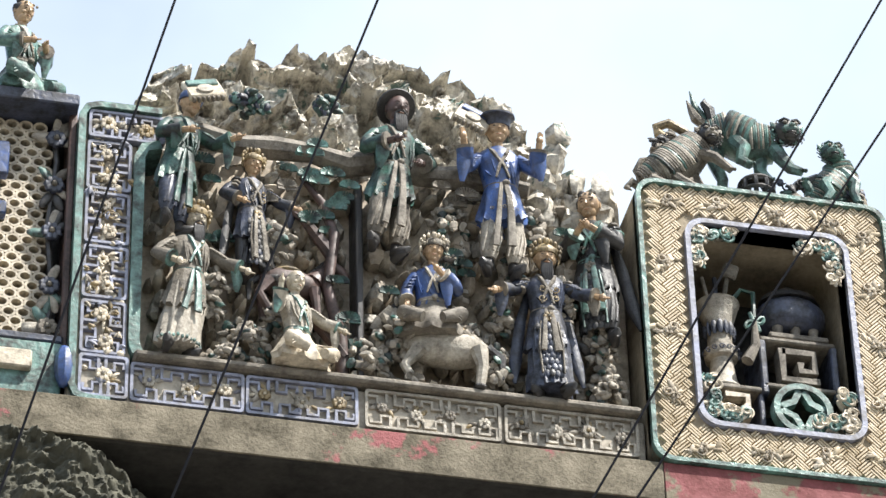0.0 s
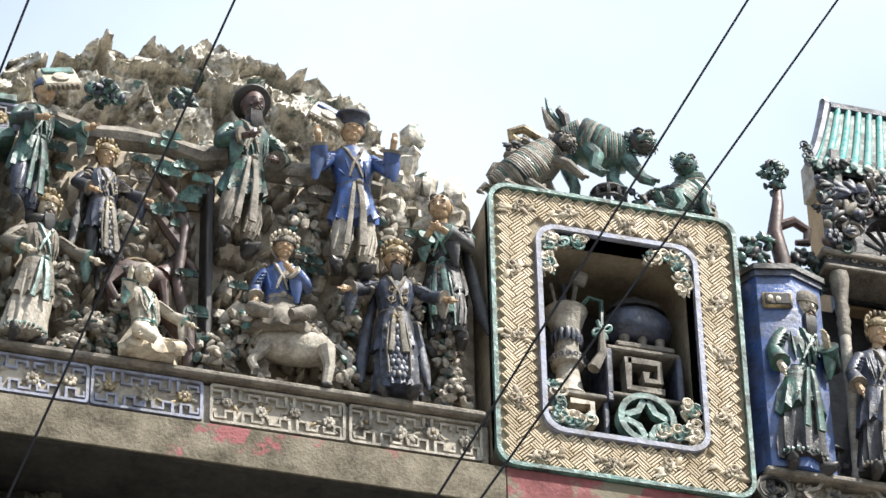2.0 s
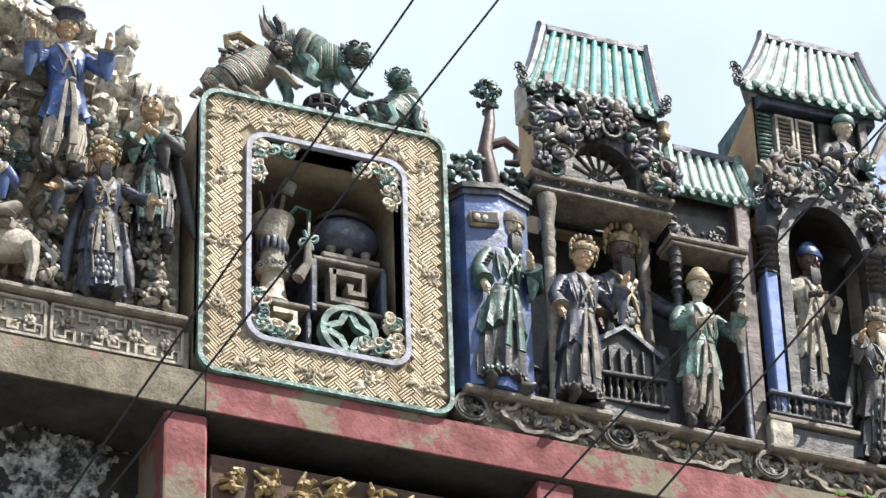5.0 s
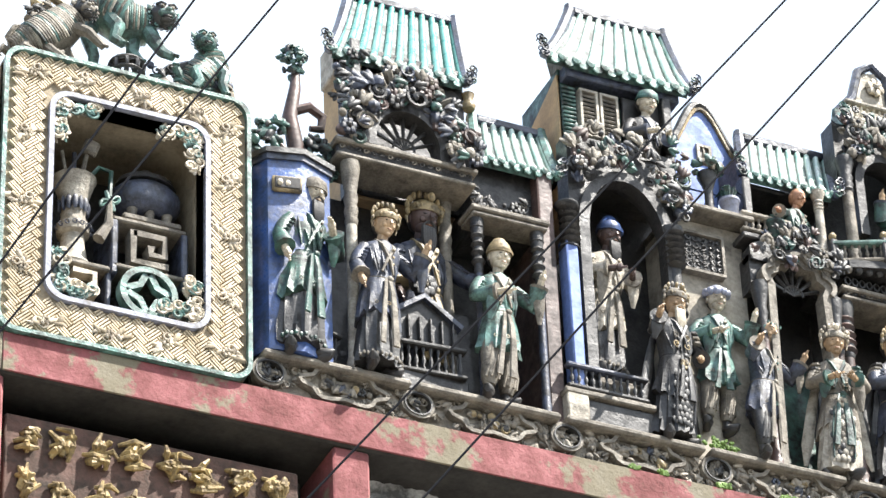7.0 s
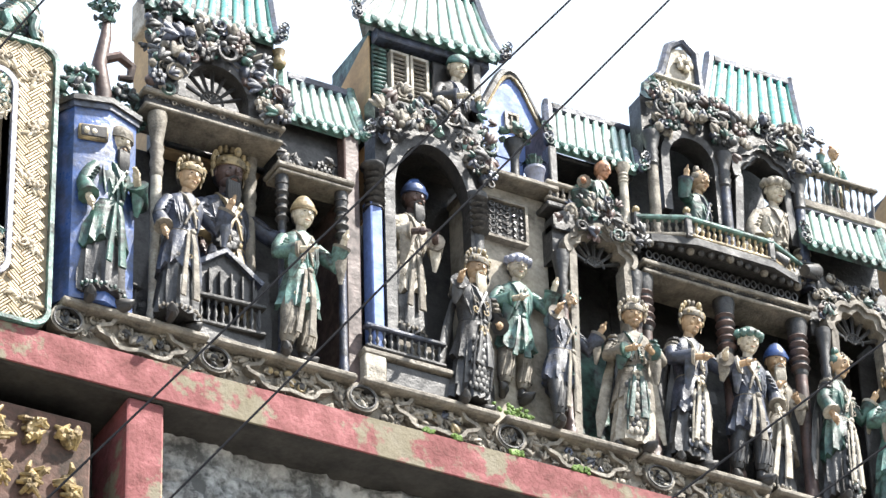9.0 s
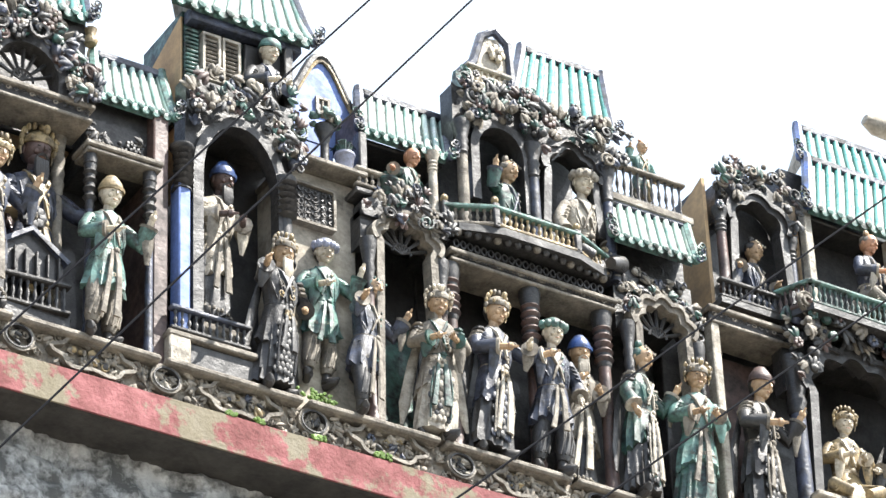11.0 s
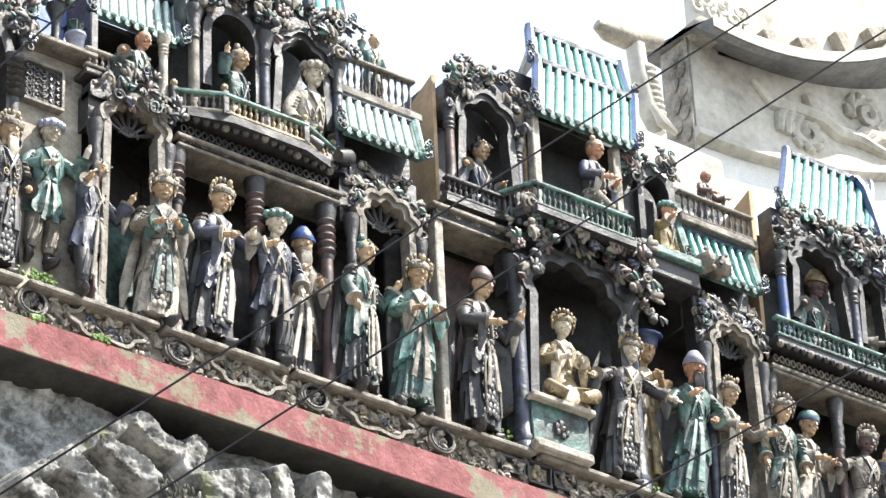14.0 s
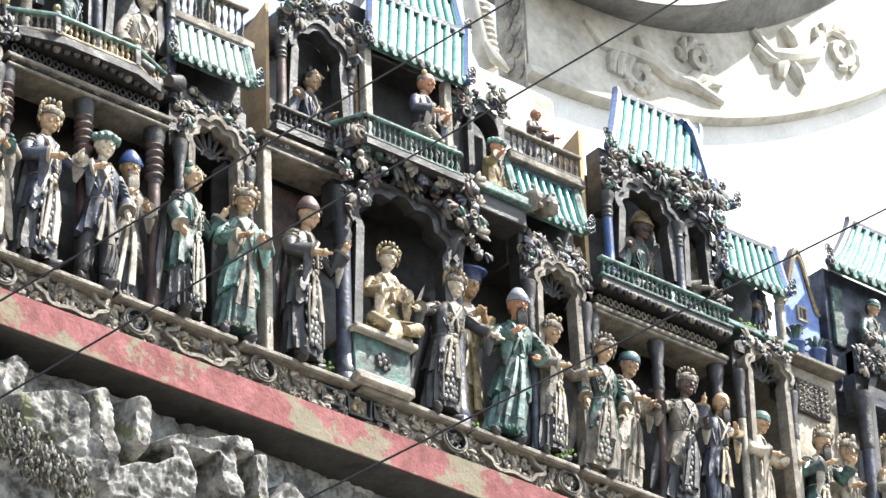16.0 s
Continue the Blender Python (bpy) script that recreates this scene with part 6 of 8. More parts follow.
for x0 in (3.845, 3.905):
    k = Kit()
    k.ring([(x0, 7.77), (x0 + 0.054, 7.77), (x0 + 0.054, 7.925), (x0, 7.925)], [(x0 + 0.007, 7.778), (x0 + 0.047, 7.778), (x0 + 0.047, 7.917), (x0 + 0.007, 7.917)], 0.075, 0.10, M_PALE)
    sh = part("shutter", k, p, "grey louvred shutter")
    k = Kit()
    k.box((0, 0, 0), (0.042, 0.012, 0.007), M_CLAY, Matrix.Rotation(0.6, 4, "X"), 0.001)
    me = k.mesh("slat")
    for j in range(10):
        ob = part("slat", me, sh)
        ob.location = (x0 + 0.027, 0.086, 7.786 + 0.0137 * j)
k = Kit()
k.box((3.818, 0.096, 7.842), (0.040, 0.008, 0.19), M_GREEN, None, 0.002)
sh = part("shutter", k, p, "green louvred shutter")
k = Kit()
k.box((0, 0, 0), (0.036, 0.012, 0.006), M_TEAL, Matrix.Rotation(0.5, 4, "X"), 0.001)
me = k.mesh("slat")
for j in range(13):
    ob = part("slat", me, sh)
    ob.location = (3.818, 0.089, 7.76 + 0.0137 * j)
# Solid black slab coloured as the shade inside the open window.
box(p, "opening_shade", 3.975, 4.09, 0.085, 0.10, 7.72, 7.94, M_HAIR)
box(p, "post", 4.085, 4.112, 0.06, 0.10, 7.66, 7.98, M_SOOTSHADE)
niche(p, 3.795, 4.045, 6.90, 7.41, 7.60, 0.02, 0.1, M_SOOTSHADE, 0, 0.03)
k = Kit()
k.slab([(3.765, 7.42)] + arc(3.92, 7.41, 0.14, 0.20) + [(4.08, 7.42), (4.09, 7.72), (3.77, 7.72)], 0.03, 0.09, M_SOOTSHADE)
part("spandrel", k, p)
k = Kit()
encrust(k, 3.77, 4.10, 7.50, 7.74, 0.02, 75, 0.024, DARKS + (M_CLAY, M_TEAL, M_PALE), lambda x, z: math.hypot((x - 3.92) / 0.16, (z - 7.41) / 0.22) > 1, 0.05)
part("cresting", k, p)
box(p, "pilaster", 3.735, 3.768, 0.0, 0.05, 6.87, 7.36, M_SKYBLUE, "blue glazed pilaster")
for x in (3.752, 4.055):
    column(p, x, 0.02, 7.20 if x > 4 else 7.33, 7.47, 0.022, M_SOOTSHADE)
for x in (3.752, 4.055):
    k = Kit()
    k.lathe([(0.014 + 0.014 * (i % 2), 0.010 * i) for i in range(13)], (x, 0.01, 7.34), M_SOOTSHADE, 10)
    part("ringed_shaft", k, p)
box(p, "pilaster", 4.04, 4.07, 0.01, 0.05, 6.95, 7.34, M_SKYBLUE, "blue glazed pilaster")
box(p, "pedestal", 3.705, 3.765, -0.01, 0.20, FLOOR, 6.868, M_PALE)
box(p, "dais", 3.765, 3.95, 0.0, 0.20, FLOOR, 6.862, M_SOOTSHADE)
box(p, "pedestal_block", 3.79, 3.93, 0.02, 0.20, 6.883, 6.972, M_CLAY)
box(p, "dais_top", 3.70, 3.955, -0.012, 0.20, 6.864, 6.882, M_CLAY)
balustrade(p, (3.715, 0.0), (3.93, 0.0), 6.884, 6.958, M_SOOTSHADE, M_SLATE)
box(p, "wall_panel", 4.075, 4.285, 0.05, 0.30, FLOOR, 7.545, M_PLASTER)
k = Kit()
k.box((4.145, 0.042, 7.43), (0.135, 0.012, 0.115), M_HAIR)
for j in range(5):
    for i in range(6):
        curl(k, 4.09 + 0.022 * i, 7.385 + 0.022 * j, 0.034, 0.012, M_SOOTSHADE, 1.0, i, 1, 0.003)
k.ring(rounded(4.075, 7.365, 4.215, 7.495, 0.004, 2), rounded(4.083, 7.373, 4.207, 7.487, 0.004, 2), 0.026, 0.05, M_CLAY)
part("window_grille", k, p, "sooty scrollwork window grille")
box(p, "ledge", 4.07, 4.295, -0.01, 0.24, 7.545, 7.562, M_CLAY)
gable(p, 4.135, 4.368, 7.74, 8.04, 0.15, M_SKYBLUE, M_SOOTSHADE)
box(p, "gable_foot", 4.135, 4.286, 0.152, 0.20, 7.562, 7.74, M_SKYBLUE)

def pot(label, x, y, z, tall=0.06, mat=None, spread=0.04):
    """Small plant in a glazed pot."""
    t = thing("potted_plant", label, "potted plant", (x, y, z), "potted plants on the ledges")
    k = Kit()
    k.lathe([(0.018, 0), (0.021, 0.005), (0.026, 0.045), (0.029, 0.048), (0.029, 0.055), (0.023, 0.055), (0.02, 0.045)], (x, y, z), mat or M_LBLUE, 12)
    part("pot", k, t)
    k = Kit()
    for i in range(15):
        a, s = 2 * math.pi * i / 15 + random.random(), random.uniform(0.4, 1.0)
        k.tube([(x, y, z + 0.045), (x + spread * 0.6 * s * math.cos(a), y + spread * 0.6 * s * math.sin(a), z + 0.05 + tall * 0.7), (x + spread * s * math.cos(a), y + spread * s * math.sin(a), z + 0.05 + tall * (0.9 - 0.4 * s))], [0.004, 0.0055, 0.0015], random.choice((M_GREEN, M_TEAL, M_GREEN)), 5)
    part("leaves", k, t)
    return t
pot("pale blue glazed pot with spiky clay leaves", 4.24, 0.02, 7.562)
pot("pale blue glazed pot with short clay leaves", 4.115, 0.05, 7.562, 0.05)
k = Kit()
k.lathe([(0.018, 0), (0.012, 0.02), (0.012, 0.08), (0.018, 0.10), (0.028, 0.125), (0.028, 0.135)], (4.185, 0.03, 7.562), M_SOOTSHADE, 10)
bush(k, 4.185, 7.71, 0.05, 0.018, 24, (M_GREEN, M_TEAL, M_CLAY), 0.03)
tagged(new("plant_stand", k.mesh("plant_stand")), "sooty stand carrying a bushy clay plant", "plant stand")

random.seed(23)
p = pav("low model house with cusped doorway and tiled roof", 4.42)
shade(p, 4.285, 4.56, FLOOR, 7.72)
roof(p, 4.297, 4.562, 7.728, 0.02, 7.955, 0.15, 9, M_TILEW, M_SLATE, top=(4.375, 4.634))
box(p, "side_wall", 4.288, 4.312, 0.03, 0.148, 7.56, 7.80, M_BROWN)
box(p, "ceiling_board", 4.31, 4.57, 0.05, 0.22, 7.71, 7.725, M_SOOTSHADE)
balustrade(p, (4.262, 0.0), (4.40, 0.0), 7.512, 7.575, M_CLAY, M_PALE)
box(p, "floor_board", 4.255, 4.57, -0.01, 0.22, 7.49, 7.508, M_SOOTSHADE)
column(p, 4.515, 0.02, 7.51, 7.72, 0.014, M_PALE, M_PALE)
box(p, "post", 4.275, 4.30, 0.0, 0.04, 7.51, 7.70, M_SOOTSHADE)
niche(p, 4.305, 4.495, FLOOR, 7.345, 7.44, -0.01, 0.1, M_CLAY, 5, 0.022, True)
cresting(p, 4.27, 4.535, 7.42, 7.54, -0.015, DARKS + (M_CLAY, M_CLAY), 55, 0.02, 0.55)
k = Kit()
k.slab([(4.27, 7.33)] + cusped(4.40, 7.345, 0.10, 0.10) + [(4.53, 7.33), (4.53, 7.44), (4.27, 7.44)], 0.0, 0.05, M_SOOTSHADE)
part("spandrel", k, p)
for x in (4.29, 4.51):
    column(p, x, -0.005, FLOOR, 7.345, 0.016, M_BROWN)
box(p, "door_leaf", 4.40, 4.49, 0.12, 0.14, FLOOR, 7.20, M_GREEN, "dark green panelled door leaf")

random.seed(24)
p = pav("two-arched model loggia with balcony and green tiled roof", 4.82)
shade(p, 4.56, 5.10, FLOOR, 8.02)
for x in (4.553, 4.805, 5.035):
    column(p, x, 0.02, FLOOR, 7.362, 0.020, M_BROWN)
    k = Kit()
    k.lathe([(0.019 + 0.009 * (i % 2), 0.012 * i) for i in range(13)], (x, 0.02, 7.20), M_BROWN, 12)
    part("ringed_shaft", k, p)
lintel(p, 4.545, 5.06, 7.362, 7.402, -0.01, 0.10, M_CLAY)
k = Kit()
k.box((4.80, 0.05, 7.43), (0.50, 0.06, 0.05), M_HAIR)
for i in range(22):
    k.ring(arc(4.565 + 0.0218 * i, 7.428, 0.0105, 0.014, 0, 360, 10)[:-1], arc(4.565 + 0.0218 * i, 7.428, 0.006, 0.009, 0, 360, 10)[:-1], -0.004, 0.03, M_SOOTSHADE)
part("pierced_frieze", k, p)
k = Kit()
prism(k, [(4.53, 0.03), (4.56, -0.03), (4.68, -0.065), (4.92, -0.065), (5.03, -0.03), (5.06, 0.03), (5.06, 0.2), (4.53, 0.2)], 7.455, 7.478, M_SOOTSHADE)
for i in range(17):
    k.blob((4.56 + 0.029 * i, -0.05 + 0.03 * abs(i - 8) / 8, 7.452), (0.012, 0.012, 0.012), M_CLAY if i % 4 == 0 else M_SOOTSHADE, 7, 5)
part("balcony_floor", k, p)
for a, b in (((4.535, 0.0), (4.66, -0.055)), ((4.66, -0.055), (4.92, -0.055)), ((4.92, -0.055), (5.05, 0.0))):
    balustrade(p, a, b, 7.478, 7.546, M_OCHRE if a[0] > 4.6 else M_CLAY, M_TEAL)
for x, y in ((4.535, 0.0), (4.66, -0.055), (4.92, -0.055), (5.05, 0.0)):
    k = Kit()
    k.box((x, y, 7.515), (0.022, 0.022, 0.08), M_SOOTSHADE)
    k.blob((x, y, 7.566), (0.011, 0.011, 0.012), M_OCHRE, 8, 6)
    part("newel", k, p)
for x, mat in ((4.612, M_CLAY), (4.842, M_SLATE), (5.085, M_SLATE)):
    column(p, x, 0.02, 7.48, 7.86, 0.018, mat)
niche(p, 4.655, 4.825, 7.62, 7.80, 7.895, 0.03, 0.1, M_SOOTSHADE, 0, 0.026)
niche(p, 4.88, 5.06, 7.62, 7.80, 7.905, 0.03, 0.1, M_SOOTSHADE, 3, 0.024)
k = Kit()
k.slab([(4.60, 7.80)] + arc(4.74, 7.80, 0.085, 0.095) + [(4.85, 7.80)] + arc(4.97, 7.80, 0.09, 0.105) + [(5.11, 7.80), (5.11, 8.0), (4.60, 8.0)], 0.04, 0.10, M_SOOTSHADE)
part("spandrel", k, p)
k = Kit()
encrust(k, 4.60, 5.14, 7.82, 8.02, 0.03, 130, 0.024, DARKS + (M_CLAY,), lambda x, z: math.hypot((x - 4.74) / 0.10, (z - 7.80) / 0.11) > 1 and math.hypot((x - 4.97) / 0.105, (z - 7.80) / 0.12) > 1, 0.05)
part("cresting", k, p)
roof(p, 4.80, 5.13, 8.015, 0.04, 8.365, 0.21, 8, top=(4.965, 5.226))
k = Kit()
k.slab([(4.665, 8.01), (4.82, 8.01), (4.84, 8.20), (4.80, 8.27), (4.755, 8.26), (4.72, 8.17), (4.665, 8.10)], 0.10, 0.14, M_PALE)
k.tube([(4.655, 0.10, 8.06), (4.665, 0.10, 8.10), (4.715, 0.10, 8.16), (4.745, 0.10, 8.26), (4.79, 0.10, 8.295), (4.835, 0.10, 8.26), (4.845, 0.10, 8.02)], 0.014, M_SLATE, 7)
rosette(k, 4.79, 8.21, 0.09, 0.03, M_CREAM, M_PALE)
g = part("end_gable", k, p, "pale curling end gable with dark rim")
balustrade(p, (4.675, 0.07), (4.81, 0.07), 8.05, 8.12, M_CREAM, M_PALE)
roof(p, 4.655, 4.83, 8.01, 0.03, 8.06, 0.08, 6, M_TILEW, M_TEAL, True, False)
balustrade(p, (5.125, 0.07), (5.385, 0.07), 7.825, 7.945, M_SOOTSHADE, M_CLAY, 11)
box(p, "terrace", 5.10, 5.40, 0.045, 0.26, 7.795, 7.822, M_CLAY)
roof(p, 5.07, 5.328, 7.612, -0.03, 7.79, 0.06, 8, M_TILEW, M_TEAL, top=(5.12, 5.37))
box(p, "terrace_wall", 5.11, 5.36, 0.06, 0.25, 7.45, 7.80, M_SOOTSHADE)
k = Kit()
k.box((5.215, 0.04, 7.50), (0.26, 0.05, 0.085), M_SOOTSHADE)
encrust(k, 5.09, 5.34, 7.465, 7.54, 0.01, 40, 0.02, (M_CLAY, M_SLATE, M_PALE, M_SOOTSHADE, M_CLAY))
part("carved_frieze", k, p)
niche(p, 5.125, 5.315, FLOOR, 7.345, 7.445, 0.0, 0.1, M_CLAY, 5, 0.022, True)
k = Kit()
k.slab([(5.08, 7.33)] + cusped(5.22, 7.345, 0.10, 0.105) + [(5.35, 7.33), (5.35, 7.47), (5.08, 7.47)], 0.015, 0.06, M_SOOTSHADE)
encrust(k, 5.08, 5.35, 7.36, 7.47, 0.0, 30, 0.018, DARKS + (M_CLAY,), lambda x, z: math.hypot((x - 5.22) / 0.12, (z - 7.345) / 0.125) > 1, 0.02)
part("spandrel", k, p)
for x in (5.105, 5.335):
    column(p, x, 0.0, FLOOR, 7.345, 0.015, M_SLATE)
shade(p, 5.10, 5.36, FLOOR, 7.46, 0.24)

random.seed(25)
p = pav("broad model hall with double green roof and projecting balcony", 5.85)
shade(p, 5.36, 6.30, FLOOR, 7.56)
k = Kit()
k.box((5.62, 0.26, 7.76), (0.33, 0.28, 0.44), M_SOOTSHADE)
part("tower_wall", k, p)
k = Kit()
k.add([(5.448, 0.06, 7.52), (5.448, 0.06, 7.99), (5.448, 0.36, 7.86), (5.448, 0.36, 7.52), (5.460, 0.06, 7.52), (5.460, 0.06, 7.99), (5.460, 0.36, 7.86), (5.460, 0.36, 7.52)], [[0, 1, 2, 3], [7, 6, 5, 4], [0, 4, 5, 1], [1, 5, 6, 2], [2, 6, 7, 3], [3, 7, 4, 0]], M_WALLTAN)
part("side_wall", k, p, "ochre plastered side wall")
niche(p, 5.515, 5.715, 7.62, 7.85, 7.955, 0.04, 0.1, M_SOOTSHADE, 3, 0.026)
k = Kit()
k.slab([(5.475, 7.84)] + arc(5.615, 7.85, 0.10, 0.105) + [(5.755, 7.84), (5.74, 7.98), (5.66, 8.04), (5.56, 8.04), (5.49, 7.98)], 0.05, 0.10, M_SOOTSHADE)
encrust(k, 5.47, 5.76, 7.86, 8.06, 0.04, 70, 0.022, DARKS + (M_CLAY,), lambda x, z: math.hypot((x - 5.615) / 0.115, (z - 7.85) / 0.12) > 1 and z < 8.075 - 3.2 * abs(x - 5.615) ** 2, 0.04)
part("cresting", k, p, "sooty crest of leaves and flowers")
column(p, 5.487, 0.04, 7.60, 7.88, 0.017, M_BROWN)
column(p, 5.738, 0.05, 7.60, 7.86, 0.016, M_SLATE)
box(p, "hall_wall", 5.80, 6.12, 0.14, 0.36, 7.60, 8.20, M_SOOTSHADE)
box(p, "hall_side", 5.785, 5.80, 0.08, 0.30, 7.60, 8.02, M_WALLTAN)
roof(p, 5.785, 6.135, 7.968, 0.0, 8.235, 0.11, 10, M_TILE, M_BLUE, top=(5.891, 6.241))
roof(p, 5.88, 6.235, 8.25, 0.12, 8.435, 0.21, 10, M_TILE, M_BLUE, top=(5.951, 6.284))
for x in (5.79, 6.09):
    box(p, "post", x - 0.014, x + 0.014, 0.02, 0.05, 7.60, 7.96, M_PALE)
box(p, "ceiling_board", 5.80, 6.15, 0.04, 0.2, 7.955, 7.967, M_SOOTSHADE)
k = Kit()
prism(k, [(5.43, -0.01), (5.63, -0.01), (5.675, -0.105), (6.03, -0.105), (6.06, -0.01), (6.20, 0.0), (6.20, 0.3), (5.43, 0.3)], 7.515, 7.535, M_SOOTSHADE)
part("balcony_floor", k, p)
balustrade(p, (5.436, 0.0), (5.631, 0.0), 7.535, 7.602, M_SOOTSHADE, M_SOOTSHADE)
balustrade(p, (5.631, 0.0), (5.678, -0.095), 7.535, 7.618, M_BROWN, M_TEAL)
balustrade(p, (5.678, -0.095), (6.02, -0.095), 7.535, 7.618, M_GREEN, M_TEAL)
balustrade(p, (6.02, -0.095), (6.06, 0.0), 7.535, 7.618, M_GREEN, M_TEAL)
niche(p, 6.195, 6.315, 7.60, 7.87, 7.94, 0.06, 0.1, M_SOOTSHADE, 0, 0.022)
k = Kit()
k.slab([(6.14, 7.60), (6.195, 7.60), (6.195, 7.87)] + arc(6.255, 7.87, 0.06, 0.07) + [(6.315, 7.60), (6.345, 7.60), (6.345, 7.96), (6.14, 7.96)], 0.07, 0.12, M_SOOTSHADE)
encrust(k, 6.13, 6.35, 7.88, 8.03, 0.06, 40, 0.022, DARKS + (M_CLAY, M_TEAL), lambda x, z: math.hypot((x - 6.255) / 0.07, (z - 7.87) / 0.08) > 1, 0.04)
part("side_arch", k, p)
shade(p, 6.13, 6.35, 7.55, 7.97, 0.14)
niche(p, 5.685, 6.045, FLOOR, 7.30, 7.465, -0.01, 0.1, M_SOOTSHADE, 5, 0.028)
k = Kit()
encrust(k, 5.62, 6.12, 7.31, 7.56, -0.02, 150, 0.027, DARKS + (M_CLAY, M_CLAY), lambda x, z: math.hypot((x - 5.865) / 0.20, (z - 7.30) / 0.19) > 1, 0.07)
part("cresting", k, p, "sooty crest of scrolls and leaves")
k = Kit()
k.slab([(5.63, 7.29)] + cusped(5.865, 7.30, 0.185, 0.175) + [(6.10, 7.29), (6.10, 7.52), (5.63, 7.52)], 0.0, 0.05, M_SOOTSHADE)
part("spandrel", k, p)
for x in (5.662, 6.065):
    column(p, x, 0.0, FLOOR, 7.40, 0.026, M_SLATE)
box(p, "post", 5.385, 5.412, -0.01, 0.03, FLOOR, 7.44, M_PALE)
lintel(p, 5.385, 5.655, 7.432, 7.49, -0.01, 0.10, M_CLAY)
box(p, "inner_screen", 5.43, 5.64, 0.12, 0.14, FLOOR, 7.43, M_BROWN)
k = Kit()
k.box((5.77, 0.05, 6.86), (0.20, 0.16, 0.16), M_GREEN)
k.box((5.77, 0.04, 6.945), (0.22, 0.19, 0.018), M_PALE)
rosette(k, 5.77, 6.87, -0.03, 0.03, M_SOOTSHADE, M_CLAY)
k.box((5.76, -0.03, 6.79), (0.20, 0.06, 0.03), M_PALE, None, 0.006)
part("dais", k, p, "green glazed dais with pale step")

random.seed(26)
p = pav("small model gatehouse with terrace rail and green tiles", 6.46)
shade(p, 6.30, 6.62, FLOOR, 7.80)
balustrade(p, (6.345, 0.05), (6.62, 0.05), 7.825, 7.915, M_SOOTSHADE, M_CLAY, 12)
box(p, "terrace", 6.33, 6.63, 0.03, 0.30, 7.795, 7.822, M_CLAY)
roof(p, 6.322, 6.569, 7.608, -0.01, 7.785, 0.06, 8, M_TILE, M_TEAL, top=(6.345, 6.60))
box(p, "upper_wall", 6.33, 6.60, 0.065, 0.20, 7.44, 7.80, M_SOOTSHADE)
k = Kit()
k.box((6.455, 0.04, 7.50), (0.25, 0.05, 0.07), M_SOOTSHADE)
encrust(k, 6.33, 6.58, 7.46, 7.54, 0.01, 38, 0.02, (M_CLAY, M_SLATE, M_LBLUE, M_SOOTSHADE, M_CLAY))
part("carved_frieze", k, p)
niche(p, 6.37, 6.54, FLOOR, 7.35, 7.44, 0.0, 0.1, M_CLAY, 5, 0.02, True)
k = Kit()
k.slab([(6.33, 7.33)] + cusped(6.455, 7.35, 0.088, 0.095) + [(6.58, 7.33), (6.58, 7.47), (6.33, 7.47)], 0.015, 0.06, M_SOOTSHADE)
encrust(k, 6.33, 6.58, 7.37, 7.47, 0.0, 26, 0.018, DARKS + (M_CLAY,), lambda x, z: math.hypot((x - 6.455) / 0.105, (z - 7.35) / 0.11) > 1, 0.02)
part("spandrel", k, p)
for x, mat in ((6.345, M_SLATE), (6.562, M_PALE)):
    column(p, x, 0.0, FLOOR, 7.35, 0.016, mat)
k = Kit()
k.box((6.20, -0.02, 7.575), (0.24, 0.10, 0.03), M_TEAL)
k.box((6.20, 0.0, 7.53), (0.22, 0.10, 0.06), M_SOOTSHADE)
part("green_ledge", k, p, "pale green glazed ledge")
k = Kit()
for x in (6.33, 6.39):
    k.blob((x, -0.05, 7.60), (0.03, 0.04, 0.035), M_CLAY, 10, 7, 0.4, 40)
    encrust(k, x - 0.02, x + 0.02, 7.58, 7.64, -0.07, 6, 0.014, (M_SOOTSHADE, M_CLAY))
part("lion_head_bracket", k, p)

random.seed(27)
p = pav("model loggia with blue columns, balcony and curling green roof", 6.86)
shade(p, 6.59, 7.12, FLOOR, 8.0)
k = Kit()
k.add([(6.628, 0.05, 7.50), (6.628, 0.05, 8.02), (6.628, 0.32, 7.92), (6.628, 0.32, 7.50), (6.642, 0.05, 7.50), (6.642, 0.05, 8.02), (6.642, 0.32, 7.92), (6.642, 0.32, 7.50)], [[0, 1, 2, 3], [7, 6, 5, 4], [0, 4, 5, 1], [1, 5, 6, 2], [2, 6, 7, 3], [3, 7, 4, 0]], M_WALLTAN)
part("side_wall", k, p, "ochre plastered side wall")
roof(p, 6.73, 7.07, 7.982, 0.02, 8.31, 0.15, 9, M_TILE, M_BLUE, top=(6.904, 7.235))
k = Kit()
k.tube([(7.165, 0.04, 8.00), (7.17, 0.07, 8.12), (7.19, 0.12, 8.26), (7.175, 0.14, 8.31), (7.15, 0.13, 8.30)], [0.02, 0.02, 0.018, 0.016, 0.01], M_BLUE, 8)
part("curled_end", k, p, "blue glazed curled gable end")
roof(p, 7.165, 7.235, 7.97, 0.03, 8.08, 0.10, 3, M_TILE, M_SLATE, True, False)
niche(p, 6.735, 6.96, 7.58, 7.76, 7.875, 0.02, 0.1, M_SOOTSHADE, 5, 0.026)
niche(p, 7.005, 7.105, 7.58, 7.76, 7.83, 0.02, 0.1, M_SOOTSHADE, 3, 0.02)
k = Kit()
k.slab([(6.69, 7.75)] + arc(6.848, 7.76, 0.112, 0.115) + [(7.0, 7.75)] + arc(7.055, 7.76, 0.05, 0.07) + [(7.14, 7.75), (7.14, 7.97), (6.69, 7.97)], 0.03, 0.09, M_SOOTSHADE)
